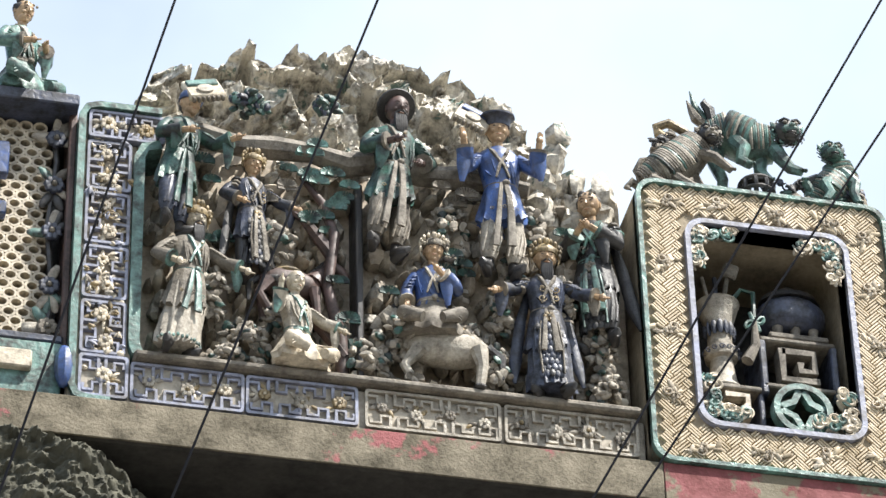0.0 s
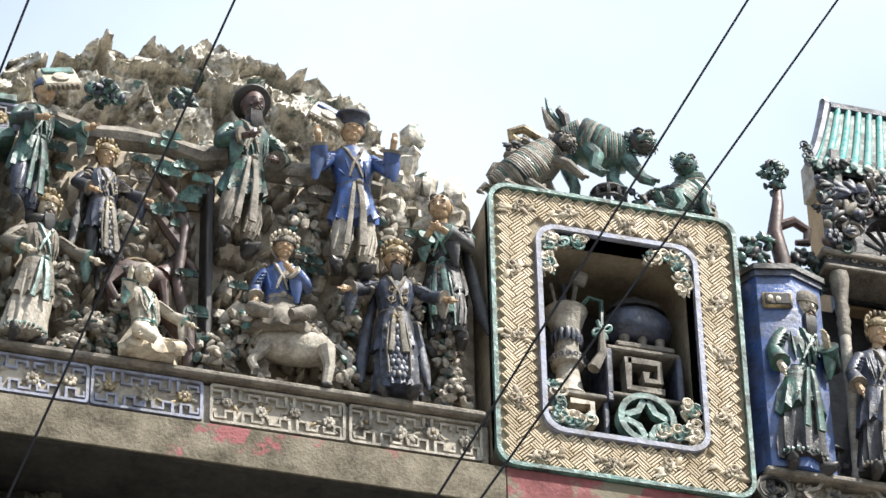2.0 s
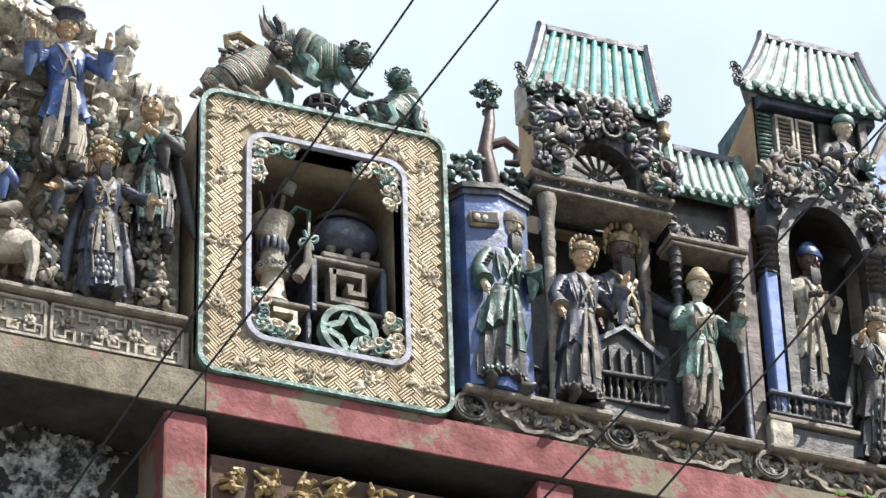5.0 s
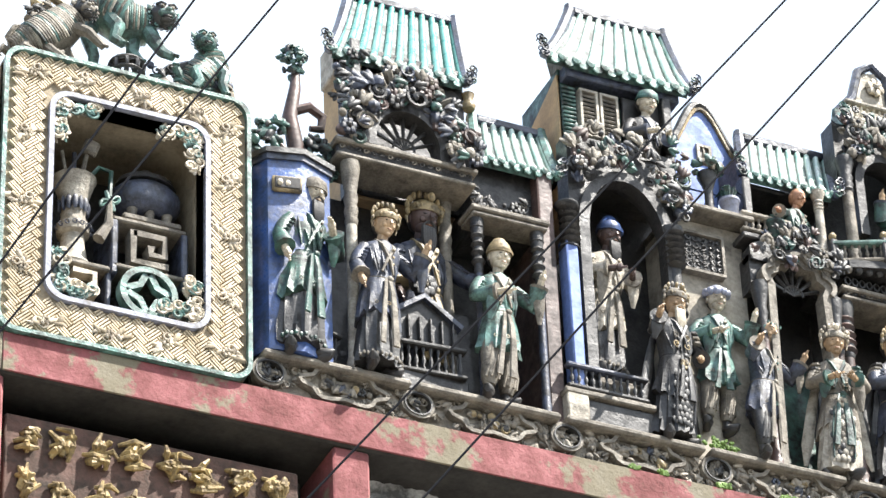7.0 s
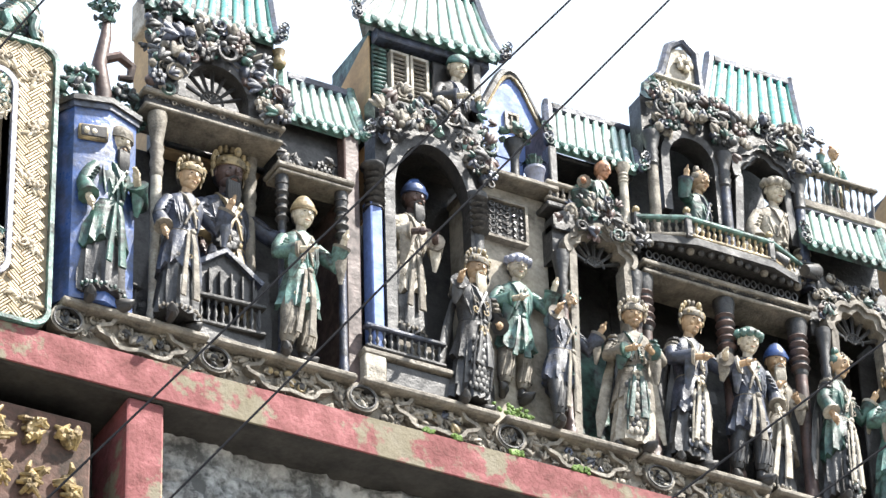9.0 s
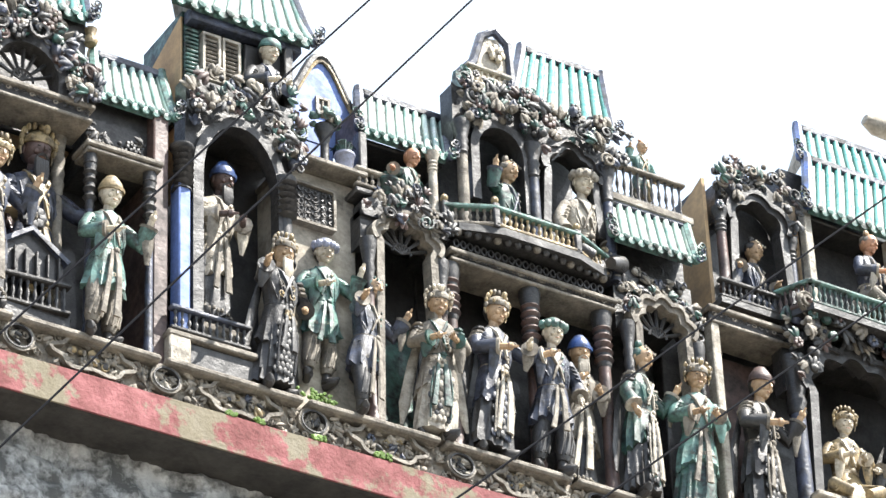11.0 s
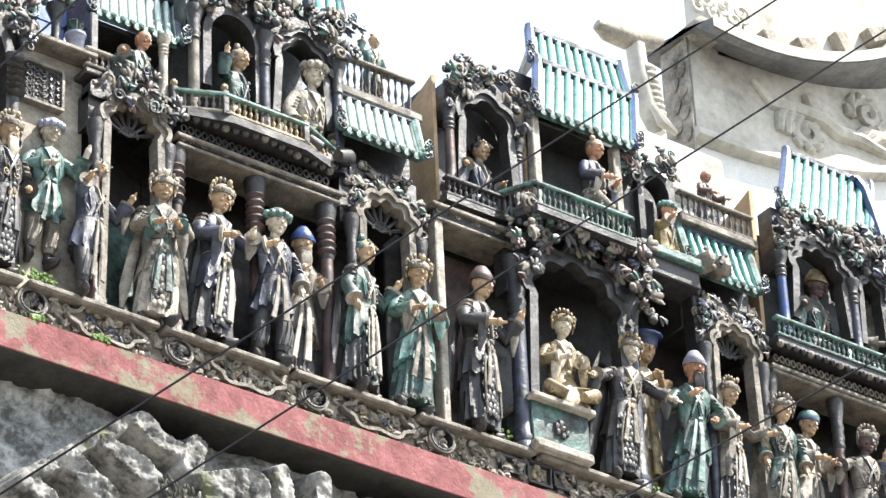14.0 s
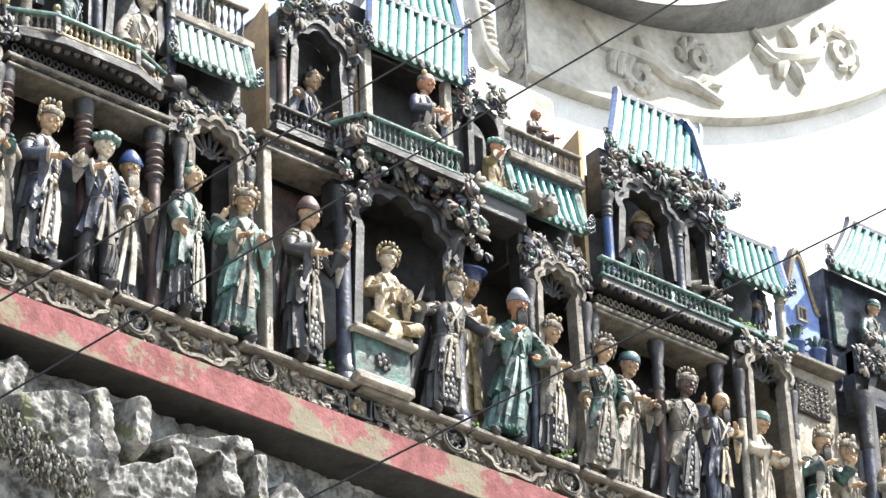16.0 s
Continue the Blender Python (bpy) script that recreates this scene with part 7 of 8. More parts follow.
encrust(k, 6.69, 7.16, 7.79, 7.98, 0.02, 110, 0.023, DARKS + (M_CLAY, M_TEAL), lambda x, z: math.hypot((x - 6.848) / 0.13, (z - 7.76) / 0.135) > 1 and math.hypot((x - 7.055) / 0.06, (z - 7.76) / 0.08) > 1, 0.05)
part("cresting", k, p)
encr = Kit()
encrust(encr, 7.12, 7.19, 7.56, 7.97, 0.03, 34, 0.02, DARKS, None, 0.04)
part("side_foliage", encr, p)
for x, mat in ((6.688, M_BLUE), (6.975, M_SLATE)):
    column(p, x, 0.01, 7.50, 7.79, 0.017, mat)
k = Kit()
prism(k, [(6.585, 0.03), (6.60, -0.045), (7.12, -0.045), (7.14, 0.03), (7.14, 0.2), (6.585, 0.2)], 7.425, 7.445, M_SOOTSHADE)
for i in range(18):
    k.blob((6.61 + 0.029 * i, -0.04, 7.422), (0.012, 0.012, 0.012), M_CLAY if i % 4 == 0 else M_SOOTSHADE, 7, 5)
part("balcony_floor", k, p)
balustrade(p, (6.60, -0.04), (7.12, -0.04), 7.445, 7.515, M_GREEN, M_TEAL)
lintel(p, 6.60, 7.115, 7.338, 7.366, -0.01, 0.10, M_CLAY)
k = Kit()
k.box((6.857, 0.05, 7.396), (0.50, 0.06, 0.05), M_HAIR)
for i in range(22):
    k.ring(arc(6.622 + 0.0218 * i, 7.396, 0.0105, 0.014, 0, 360, 10)[:-1], arc(6.622 + 0.0218 * i, 7.396, 0.006, 0.009, 0, 360, 10)[:-1], -0.004, 0.03, M_CLAY)
part("pierced_frieze", k, p)
for x in (6.605, 6.86, 7.10):
    column(p, x, 0.02, FLOOR, 7.338, 0.018, M_BROWN)

random.seed(28)
p = pav("low model house with blue gable and green tiled roof", 7.4)
shade(p, 7.12, 7.66, FLOOR, 7.50)
roof(p, 7.162, 7.414, 7.702, 0.0, 7.925, 0.11, 7, M_TILE, M_BLUE, top=(7.266, 7.486))
box(p, "upper_wall", 7.17, 7.43, 0.14, 0.24, 7.50, 7.85, M_SOOTSHADE)
box(p, "floor_board", 7.13, 7.43, -0.02, 0.24, 7.485, 7.505, M_TEAL)
column(p, 7.405, 0.02, 7.50, 7.70, 0.013, M_PALE, M_PALE)
niche(p, 7.185, 7.36, FLOOR, 7.335, 7.425, -0.02, 0.1, M_CLAY, 5, 0.02, True)
cresting(p, 7.155, 7.39, 7.40, 7.485, -0.02, DARKS + (M_CLAY, M_PALE), 40, 0.018, 0.5)
k = Kit()
k.slab([(7.15, 7.32)] + cusped(7.272, 7.335, 0.09, 0.09) + [(7.39, 7.32), (7.39, 7.42), (7.15, 7.42)], -0.005, 0.05, M_SOOTSHADE)
part("spandrel", k, p)
for x in (7.165, 7.385):
    column(p, x, -0.01, FLOOR, 7.33, 0.015, M_PALE)
box(p, "ledge", 7.41, 7.64, -0.01, 0.20, 7.478, 7.495, M_CLAY)
box(p, "wall_panel", 7.42, 7.64, 0.04, 0.24, FLOOR, 7.478, M_PLASTER)
k = Kit()
k.box((7.52, 0.032, 7.37), (0.14, 0.012, 0.12), M_HAIR)
for j in range(5):
    for i in range(6):
        curl(k, 7.465 + 0.022 * i, 7.325 + 0.022 * j, 0.024, 0.012, M_CLAY, 1.0, i, 1, 0.003)
part("window_grille", k, p, "sooty scrollwork window grille")
gable(p, 7.525, 7.68, 7.62, 7.985, 0.12, M_SKYBLUE, M_BROWN)
box(p, "gable_foot", 7.525, 7.68, 0.122, 0.17, 7.495, 7.62, M_BLUE)
pot("blue glazed pot with tall spiky clay leaves", 7.463, 0.02, 7.495, 0.08, M_BLUE, 0.05)
pot("blue glazed pot with drooping clay leaves", 7.553, 0.02, 7.495, 0.06, M_BLUE, 0.05)
pot("small green pot with a clay plant", 4.36, 0.0, 7.508, 0.03, M_GREEN, 0.03)

random.seed(29)
p = pav("model tower pavilion with ringed columns and green roof", 7.95)
shade(p, 7.66, 8.6, FLOOR, 7.9)
roof(p, 7.68, 8.05, 7.93, 0.04, 8.22, 0.16, 9, top=(7.92, 8.25))
box(p, "tower_wall", 7.70, 8.15, 0.10, 0.3, 7.50, 7.95, M_SLATE)
box(p, "shutter", 7.715, 7.765, 0.085, 0.10, 7.66, 7.88, M_GREEN)
niche(p, 7.74, 8.0, FLOOR, 7.42, 7.58, 0.0, 0.1, M_SOOTSHADE, 0, 0.028)
cresting(p, 7.70, 8.05, 7.52, 7.68, -0.01, DARKS + (M_CLAY,), 70, 0.022, 0.4)
k = Kit()
k.slab([(7.70, 7.40)] + arc(7.87, 7.42, 0.13, 0.16) + [(8.04, 7.40), (8.04, 7.60), (7.70, 7.60)], 0.01, 0.06, M_SOOTSHADE)
part("spandrel", k, p)
column(p, 7.715, 0.0, FLOOR, 7.44, 0.024, M_SLATE)
column(p, 8.03, 0.0, FLOOR, 7.44, 0.024, M_SLATE)

# ---- ceramic figures ----
random.seed(31)
RG = "ceramic figures of the relief panel"
figure("man in green robe and blue cap standing on rocks", 1.075, -0.025, 7.170, 0.468, M_GREEN, M_GREEN, M_SLATE, None, "tall", M_BLUE, None, None, ("front", "point"), 25, 0.10, "coat", group=RG)
figure("crowned warrior in dark grey dress among rocks", 1.285, 0.03, 7.085, 0.41, M_SLATE, M_CLAY, M_SOOTSHADE, M_SKIN, "crown", M_OCHRE, M_OCHRE, None, ("hip", "out"), 20, -0.04, "coat", True, group=RG)
figure("bearded general in grey and pale robe striding with hand out", 1.095, -0.01, 6.822, 0.475, M_CLAY, M_TEAL, M_PALE, M_CREAM, "crown", M_OCHRE, M_OCHRE, M_HAIR, ("hip", "out"), 18, 0.10, group=RG)
figure("bald pale seated boy with spread arms", 1.385, -0.01, 6.822, 0.275, M_PALE, M_TEAL, M_CREAM, M_CREAM, "bald", None, None, None, ("up", "out"), 25, -0.08, "sit", group=RG)
figure("bearded man in green coat and round dark hat", 1.585, -0.01, 7.185, 0.515, M_GREEN, M_CLAY, M_CLAY, M_BROWN, "brim", M_SOOTSHADE, M_OCHRE, M_HAIR, ("front", "hip"), 10, 0.09, "coat", group=RG)
figure("rider with blue shoulders and flowered headdress", 1.70, 0.01, 6.965, 0.325, M_BLUE, M_PALE, M_CLAY, None, "crown", M_CLAY, M_CREAM, None, ("down", "pray"), -8, 0.05, "sit", group=RG)
figure("man in bright blue coat and grey trousers, hands raised", 1.87, -0.015, 7.157, 0.512, M_BLUE, M_CLAY, M_PALE, None, "flat", M_SLATE, M_CLAY, None, ("up", "up"), -5, 0.01, "coat", group=RG)
figure("armoured general with gilded headdress and arms held wide", 1.985, -0.01, 6.822, 0.478, M_SLATE, M_CLAY, M_SLATE, M_SKIN, "crown", M_OCHRE, M_OCHRE, M_HAIR, ("out", "out"), -4, -0.01, "robe", True, group=RG)
figure("attendant in dark armour with clasped hands", 2.125, 0.02, 7.00, 0.50, M_SOOTSHADE, M_TEAL, M_SOOTSHADE, M_SKIN, "bun", M_HAIR, M_CLAY, None, ("pray", "pray"), -30, -0.03, "coat", True, group=RG)
horse("pale grey clay horse carrying a rider", 1.745, 0.02, 6.822, 0.25, 172, M_PALE)
horse("dark brown clay horse descending among rocks", 1.37, 0.045, 7.0, 0.20, 8, M_BROWN)

def stand(label, x, h, *a, **kw):
    z = kw.pop("z", FLOOR)
    y = kw.pop("y", -0.015) + 0.012
    a = list(a)
    if x > 4:
        a[9] -= 18
    return figure(label, x * 1.006, y, z, h * 0.985, *a, **kw)
stand("old man in green robe with flute and dark beard", 2.968, 0.575, M_GREEN, M_GREEN, M_SOOTSHADE, M_CREAM, "cap", M_CLAY, M_CLAY, M_HAIR, ("down", "beard"), 18, 0.07, y=-0.03)
stand("king in slate-blue robe with gilded crown and pale sash", 3.168, 0.54, M_SLATE, M_CLAY, M_SOOTSHADE, M_SKIN, "crown", M_OCHRE, M_OCHRE, None, ("down", "up"), 12, 0.05, y=-0.035)
stand("crowned emperor in blue and ochre robe behind the king", 3.325, 0.70, M_SLATE, M_OCHRE, M_SOOTSHADE, M_BROWN, "crown", M_OCHRE, M_OCHRE, M_HAIR, ("down", "out"), 8, 0.04, y=0.08)
stand("man in green tunic and gilded helmet raising both hands", 3.486, 0.535, M_TEAL, M_CLAY, M_CLAY, M_CREAM, "tall", M_OCHRE, M_CREAM, None, ("front", "up"), 6, 0.06, "coat")
stand("bearded sage in pale robe and blue cap in the arch", 3.835, 0.565, M_PALE, M_CLAY, M_PALE, M_BROWN, "tall", M_BLUE, None, M_HAIR, ("front", "front"), 12, 0.08, z=6.972, y=0.06)
stand("bearded general in black scale armour with flags", 3.975, 0.525, M_SOOTSHADE, M_SOOTSHADE, M_SOOTSHADE, M_SKIN, "crown", M_CLAY, M_OCHRE, M_CREAM, ("point", "hip"), 12, 0.07, "robe", True)
stand("youth in green tunic and pale blue turban", 4.125, 0.475, M_TEAL, M_GREEN, M_CLAY, M_CREAM, "lotus", M_LBLUE, M_CREAM, None, ("front", "up"), 15, 0.07, "coat", z=6.878, y=0.03)
stand("man in slate-blue coat with green cap holding a tray", 4.235, 0.485, M_SLATE, M_CLAY, M_SOOTSHADE, M_SKIN, "bun", M_TEAL, M_TEAL, None, ("point", "up"), 38, 0.10, "coat")
stand("lady in pale patterned robe with flowered headdress", 4.445, 0.505, M_CLAY, M_GREEN, M_PALE, M_SKIN, "crown", M_CLAY, M_CREAM, None, ("front", "front"), 5, 0.05, "robe", True)
stand("warrior in dark slate dress with tall gilded headdress", 4.610, 0.555, M_SLATE, M_PALE, M_SOOTSHADE, M_SKIN, "crown", M_CLAY, M_OCHRE, None, ("front", "point"), 30, 0.08, "robe", True)
stand("man in slate-blue coat with green leaf hat and scroll", 4.790, 0.515, M_SLATE, M_CLAY, M_SOOTSHADE, M_CREAM, "lotus", M_TEAL, M_TEAL, None, ("point", "down"), 15, 0.07, "coat")
stand("old man in grey robe with blue cap and long beard", 4.900, 0.535, M_CLAY, M_PALE, M_CLAY, M_SKIN, "tall", M_BLUE, None, M_PALE, ("beard", "front"), 12, 0.09, y=0.04)
stand("green warrior with pale cape and plumed helmet", 5.085, 0.535, M_GREEN, M_PALE, M_SOOTSHADE, M_SKIN, "bun", M_GREEN, M_PALE, None, ("down", "up"), 45, 0.05, "robe", True)
stand("woman in green robe with folded hands and flower crown", 5.245, 0.530, M_TEAL, M_CLAY, M_GREEN, M_SKIN, "crown", M_CLAY, M_OCHRE, None, ("front", "front"), 8, 0.08)
stand("warrior in black scale armour with a purple cap", 5.480, 0.585, M_SOOTSHADE, M_CLAY, M_SOOTSHADE, M_SKIN, "tall", M_BROWN, M_CLAY, None, ("front", "up"), 35, 0.04, "robe", True)
stand("seated deity in golden robe with a halo crown", 5.775, 0.36, M_OCHRE, M_CREAM, M_OCHRE, M_CREAM, "crown", M_OCHRE, M_OCHRE, None, ("front", "front"), 10, 0.05, "sit", z=6.955, y=0.0)
stand("armoured guard with pale face and round shield", 5.960, 0.53, M_SOOTSHADE, M_CLAY, M_SOOTSHADE, M_CREAM, "crown", M_CLAY, M_OCHRE, None, ("out", "out"), 15, 0.12, "robe", True)
stand("attendant in cream robe with flat blue hat", 6.120, 0.64, M_CREAM, M_OCHRE, M_OCHRE, M_SKIN, "flat", M_BLUE, M_CREAM, None, ("pray", "pray"), 12, 0.06, y=0.09)
stand("official in green robe with blue cap and red face", 6.180, 0.545, M_GREEN, M_TEAL, M_GREEN, M_RUDDY, "tall", M_LBLUE, M_OCHRE, M_HAIR, ("beard", "hip"), 5, 0.14)
stand("lady with flowered headdress holding a tray", 6.345, 0.515, M_CLAY, M_PALE, M_SOOTSHADE, M_SKIN, "crown", M_CLAY, M_OCHRE, None, ("front", "point"), 35, 0.08, "robe", True)
stand("woman in green bodice and grey patterned skirt", 6.520, 0.51, M_GREEN, M_CLAY, M_CLAY, M_SKIN, "crown", M_CLAY, M_CLAY, None, ("down", "down"), 10, 0.12, "robe", True)
stand("attendant in pale robe with green pointed cap", 6.665, 0.53, M_PALE, M_CLAY, M_PALE, M_SKIN, "cap", M_TEAL, M_BLUE, None, ("front", "front"), 28, 0.12, y=0.03)
stand("dark armoured warrior with a wide sooty headdress", 6.845, 0.51, M_CLAY, M_SOOTSHADE, M_SOOTSHADE, M_BROWN, "crown", M_CLAY, M_CLAY, None, ("out", "front"), 15, 0.12, "robe", True)
stand("bald bearded man in blue coat and ochre sash", 6.995, 0.46, M_SLATE, M_OCHRE, M_SLATE, M_SKIN, "bald", None, None, M_HAIR, ("wave", "beard"), 20, 0.10, "coat")
stand("attendant in white robe with green pointed cap", 7.155, 0.48, M_CREAM, M_CLAY, M_CREAM, M_SKIN, "cap", M_TEAL, M_TEAL, None, ("front", "point"), 40, 0.15)
stand("bearded man with horned headdress and raised hands", 7.400, 0.50, M_GREEN, M_PALE, M_SOOTSHADE, M_SKIN, "crown", M_CLAY, M_OCHRE, M_HAIR, ("pray", "up"), 15, 0.12, "robe", True)
stand("attendant in pale dress beside a bearded man", 7.565, 0.55, M_PALE, M_CLAY, M_CLAY, M_SKIN, "crown", M_CLAY, M_CREAM, None, ("front", "up"), 15, 0.10, y=0.04)
stand("figure in grey robe with a tall pale headdress", 7.72, 0.60, M_CLAY, M_PALE, M_CLAY, M_CREAM, "crown", M_CLAY, M_OCHRE, None, ("front", "front"), 20, 0.12, y=0.02)

UG = "half figures on the upper storeys"
figure("seated lady in pale green robe holding a drum", 0.715, 0.05, 7.563, 0.33, M_TEAL, M_CLAY, M_TEAL, M_SKIN, "bun", M_HAIR, M_OCHRE, None, ("front", "front"), 30, -0.05, "sit", group=UG)
figure("man with pale cap holding a dark shield", 4.02, 0.06, 7.69, 0.275, M_SOOTSHADE, M_SLATE, None, M_CREAM, "cap", M_TEAL, M_GREEN, None, ("front", "front"), 10, 0.05, "bust", group=UG)
figure("round-headed man leaning on a balustrade", 4.435, 0.03, 7.510, 0.215, M_GREEN, M_CLAY, None, M_RUDDY, "bald", None, None, None, ("out", "down"), 20, 0.10, "bust", group=UG)
figure("lady with raised hand in a balcony arch", 4.765, 0.05, 7.478, 0.345, M_GREEN, M_SLATE, None, M_SKIN, "bun", M_CLAY, M_CLAY, None, ("wave", "down"), 25, 0.02, "sit", group=UG)
figure("lady in pale robe with white headdress in an arch", 5.0, 0.05, 7.478, 0.395, M_PALE, M_CLAY, None, M_CREAM, "lotus", M_PALE, M_CREAM, None, ("down", "down"), 5, 0.06, "sit", group=UG)
figure("small man in green coat waving from a terrace", 5.275, 0.12, 7.822, 0.285, M_TEAL, M_OCHRE, M_TEAL, M_SKIN, "horned", M_SKIN, M_RUDDY, None, ("wave", "down"), 5, 0.06, "robe", group=UG)
figure("woman in slate dress on the upper balcony", 5.62, 0.095, 7.535, 0.335, M_SLATE, M_CLAY, M_SLATE, M_SKIN, "bun", M_HAIR, M_CREAM, None, ("out", "front"), 20, 0.05, "sit", group=UG)
figure("crouching figure in grey robe with animal ears", 5.965, 0.0, 7.62, 0.325, M_SLATE, M_PALE, M_CLAY, M_RUDDY, "horned", M_CLAY, M_SKIN, None, ("front", "front"), 20, 0.06, "sit", group=UG)
figure("man with green cap leaning over a ledge", 6.225, 0.0, 7.59, 0.235, M_OCHRE, M_CLAY, None, M_RUDDY, "lotus", M_TEAL, M_TEAL, None, ("point", "down"), 25, 0.10, "bust", group=UG)
figure("small man in brown robe on a terrace", 6.50, 0.12, 7.822, 0.275, M_BROWN, M_CLAY, M_SOOTSHADE, M_RUDDY, "bald", None, None, None, ("front", "point"), 25, 0.10, "robe", group=UG)
figure("lady in green with a tall headdress in an arch", 6.865, 0.09, 7.445, 0.43, M_GREEN, M_CLAY, None, M_BROWN, "tall", M_OCHRE, M_OCHRE, None, ("out", "down"), 20, 0.10, "sit", group=UG)
figure("brown-robed figure in a side arch", 7.08, 0.09, 7.445, 0.38, M_CLAY, M_CLAY, None, M_CLAY, "bun", M_CLAY, M_CLAY, None, ("front", "front"), 10, 0.12, "sit", group=UG)
figure("man with blue cap under a tiled roof", 7.345, 0.06, 7.505, 0.28, M_SLATE, M_CLAY, None, M_SKIN, "cap", M_BLUE, M_BLUE, None, ("down", "down"), 20, 0.10, "robe", group=UG)
figure("capped man at a tower window", 7.84, 0.06, 7.66, 0.22, M_GREEN, M_CLAY, None, M_SKIN, "cap", M_GREEN, M_TEAL, None, ("down", "front"), 15, 0.15, "bust", group=UG)

# ---- below the beam ----
random.seed(41)
k = Kit()
# Left recess is given the colour of the shade under the beam.
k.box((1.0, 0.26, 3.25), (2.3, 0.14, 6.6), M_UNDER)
k.box((5.9, 0.24, 3.25), (5.5, 0.14, 6.6), M_STUCCO)
tagged(new("wall_recess", k.mesh("wall_recess")), "stained grey stucco recesses under the beam, one coloured as shade", "wall", kind="structure")


def sheet(x0, x1, z0, z1, y, f, mat, nx, nz):
    """Relief surface: bulges out of the wall by f(x, z)."""
    k = Kit()
    verts = [(x0 + (x1 - x0) * i / nx, y - f(x0 + (x1 - x0) * i / nx, z0 + (z1 - z0) * j / nz), z0 + (z1 - z0) * j / nz) for j in range(nz + 1) for i in range(nx + 1)]
    faces = [[j * (nx + 1) + i, j * (nx + 1) + i + 1, (j + 1) * (nx + 1) + i + 1, (j + 1) * (nx + 1) + i] for j in range(nz) for i in range(nx)]
    k.add(verts, faces, mat)
    return k


def rough(x, z):
    v = Vector((x, 0, z))
    return 0.05 * noise.noise(v * 5) + 0.03 * abs(noise.noise(v * 16)) + 0.018 * noise.noise(v * 38) + 0.012 * abs(noise.noise(v * 70)) + 0.006 * noise.noise(v * 120)


k = sheet(0.2, 2.147, 5.9, 6.556, 0.20, lambda x, z: 0.27 * max(0.0, min(1.0, (1.32 - x) * 2.2 - max(0, z - 6.50 + 0.25 * max(0, x - 0.9)) * 9)) + 1.3 * rough(x, z), M_MOSS, 420, 150)
k.m = [k.slot(M_PEEL) if sum(k.v[i][0] for i in f) / len(f) > 1.33 + 0.1 * noise.noise(Vector(k.v[f[0]]) * 9) else 0 for f in k.f]
tagged(new("rock_relief", k.mesh("rock_relief")), "dark mossy rock relief under the beam", "relief", kind="structure")
k = sheet(3.163, 8.6, 5.6, 6.556, 0.11, lambda x, z: 0.75 * rough(x, z), M_STUCCO, 380, 80)
tagged(new("stucco_relief", k.mesh("stucco_relief")), "rough grey stucco wall under the beam", "relief", kind="structure")


SLABS = [(4.515, 6.46, -24, 0.105, 0.026, 0.13), (4.41, 6.37, -24, 0.10, 0.028, 0.12), (4.295, 6.285, -32, 0.09, 0.030, 0.11), (4.17, 6.21, -35, 0.08, 0.03, 0.10), (4.26, 6.36, 41, 0.22, 0.020, 0.11),
         (4.87, 6.40, 105, 0.085, 0.033, 0.14), (4.975, 6.43, 92, 0.075, 0.032, 0.15), (4.70, 6.36, 15, 0.11, 0.055, 0.16), (4.80, 6.30, -30, 0.10, 0.05, 0.14), (5.20, 6.445, 14, 0.14, 0.018, 0.13),
         (5.13, 6.37, 115, 0.07, 0.030, 0.12), (5.27, 6.385, 105, 0.075, 0.032, 0.12), (5.38, 6.40, 100, 0.07, 0.028, 0.11), (5.46, 6.34, 60, 0.09, 0.04, 0.10), (4.60, 6.44, 70, 0.07, 0.032, 0.13), (5.02, 6.28, 20, 0.16, 0.05, 0.12), (5.65, 6.30, 30, 0.15, 0.05, 0.10)]


def craggy(x, z):
    """Rounded blocks and ribs of modelled rock with deep slots between them."""
    best = -0.03
    v = Vector((x, 0, z))
    wx, wz = 0.016 * noise.noise(v * 12), 0.016 * noise.noise(v * 12 + Vector((7, 0, 3)))
    for cx, cz, ang, long, wide, tall in SLABS:
        c, s = math.cos(radians(ang)), math.sin(radians(ang))
        u, w = (x + wx - cx) * c + (z + wz - cz) * s, -(x + wx - cx) * s + (z + wz - cz) * c
        e = ((u / long) ** 6 + (w / wide) ** 6) ** (1 / 6)
        if e < 1.35:
            q = min(1.0, (1.35 - e) / 0.42)
            best = max(best, -0.03 + (0.8 * tall + 0.03) * q * q * (3 - 2 * q) + 0.20 * w * q)
    return best + 0.42 * rough(x, z)


k = sheet(4.0, 6.0, 5.9, 6.53, 0.10, craggy, M_CRAG, 480, 150)
tagged(new("stucco_crag", k.mesh("stucco_crag")), "craggy grey stucco rocks with dark clefts", "rock relief")
k = Kit()
for i in range(520):
    x = random.uniform(4.48, 4.80)
    z = 6.30 - 0.35 * (x - 4.5) + random.uniform(-0.10, 0.02)
    k.blob((x, random.uniform(-0.06, -0.01), z), (0.005, 0.004, random.uniform(0.008, 0.014)), random.choice((M_MOSS, M_MOSS, M_CRAG)), 5, 4, m=Matrix.Rotation(random.uniform(-0.6, 0.6), 3, "Y"))
tagged(new("moss_clump", k.mesh("moss_clump")), "shaggy grey-green moss on stucco rock", "moss", kind="stuff")
k = Kit()
k.tube([(1.40, 0.16, 6.30), (1.395, 0.10, 6.38), (1.405, 0.08, 6.43)], [0.055, 0.045, 0.03], M_PALE, 10)
k.blob((1.405, 0.08, 6.43), (0.038, 0.045, 0.04), M_PALE, 20, 14, 0.9, 30)
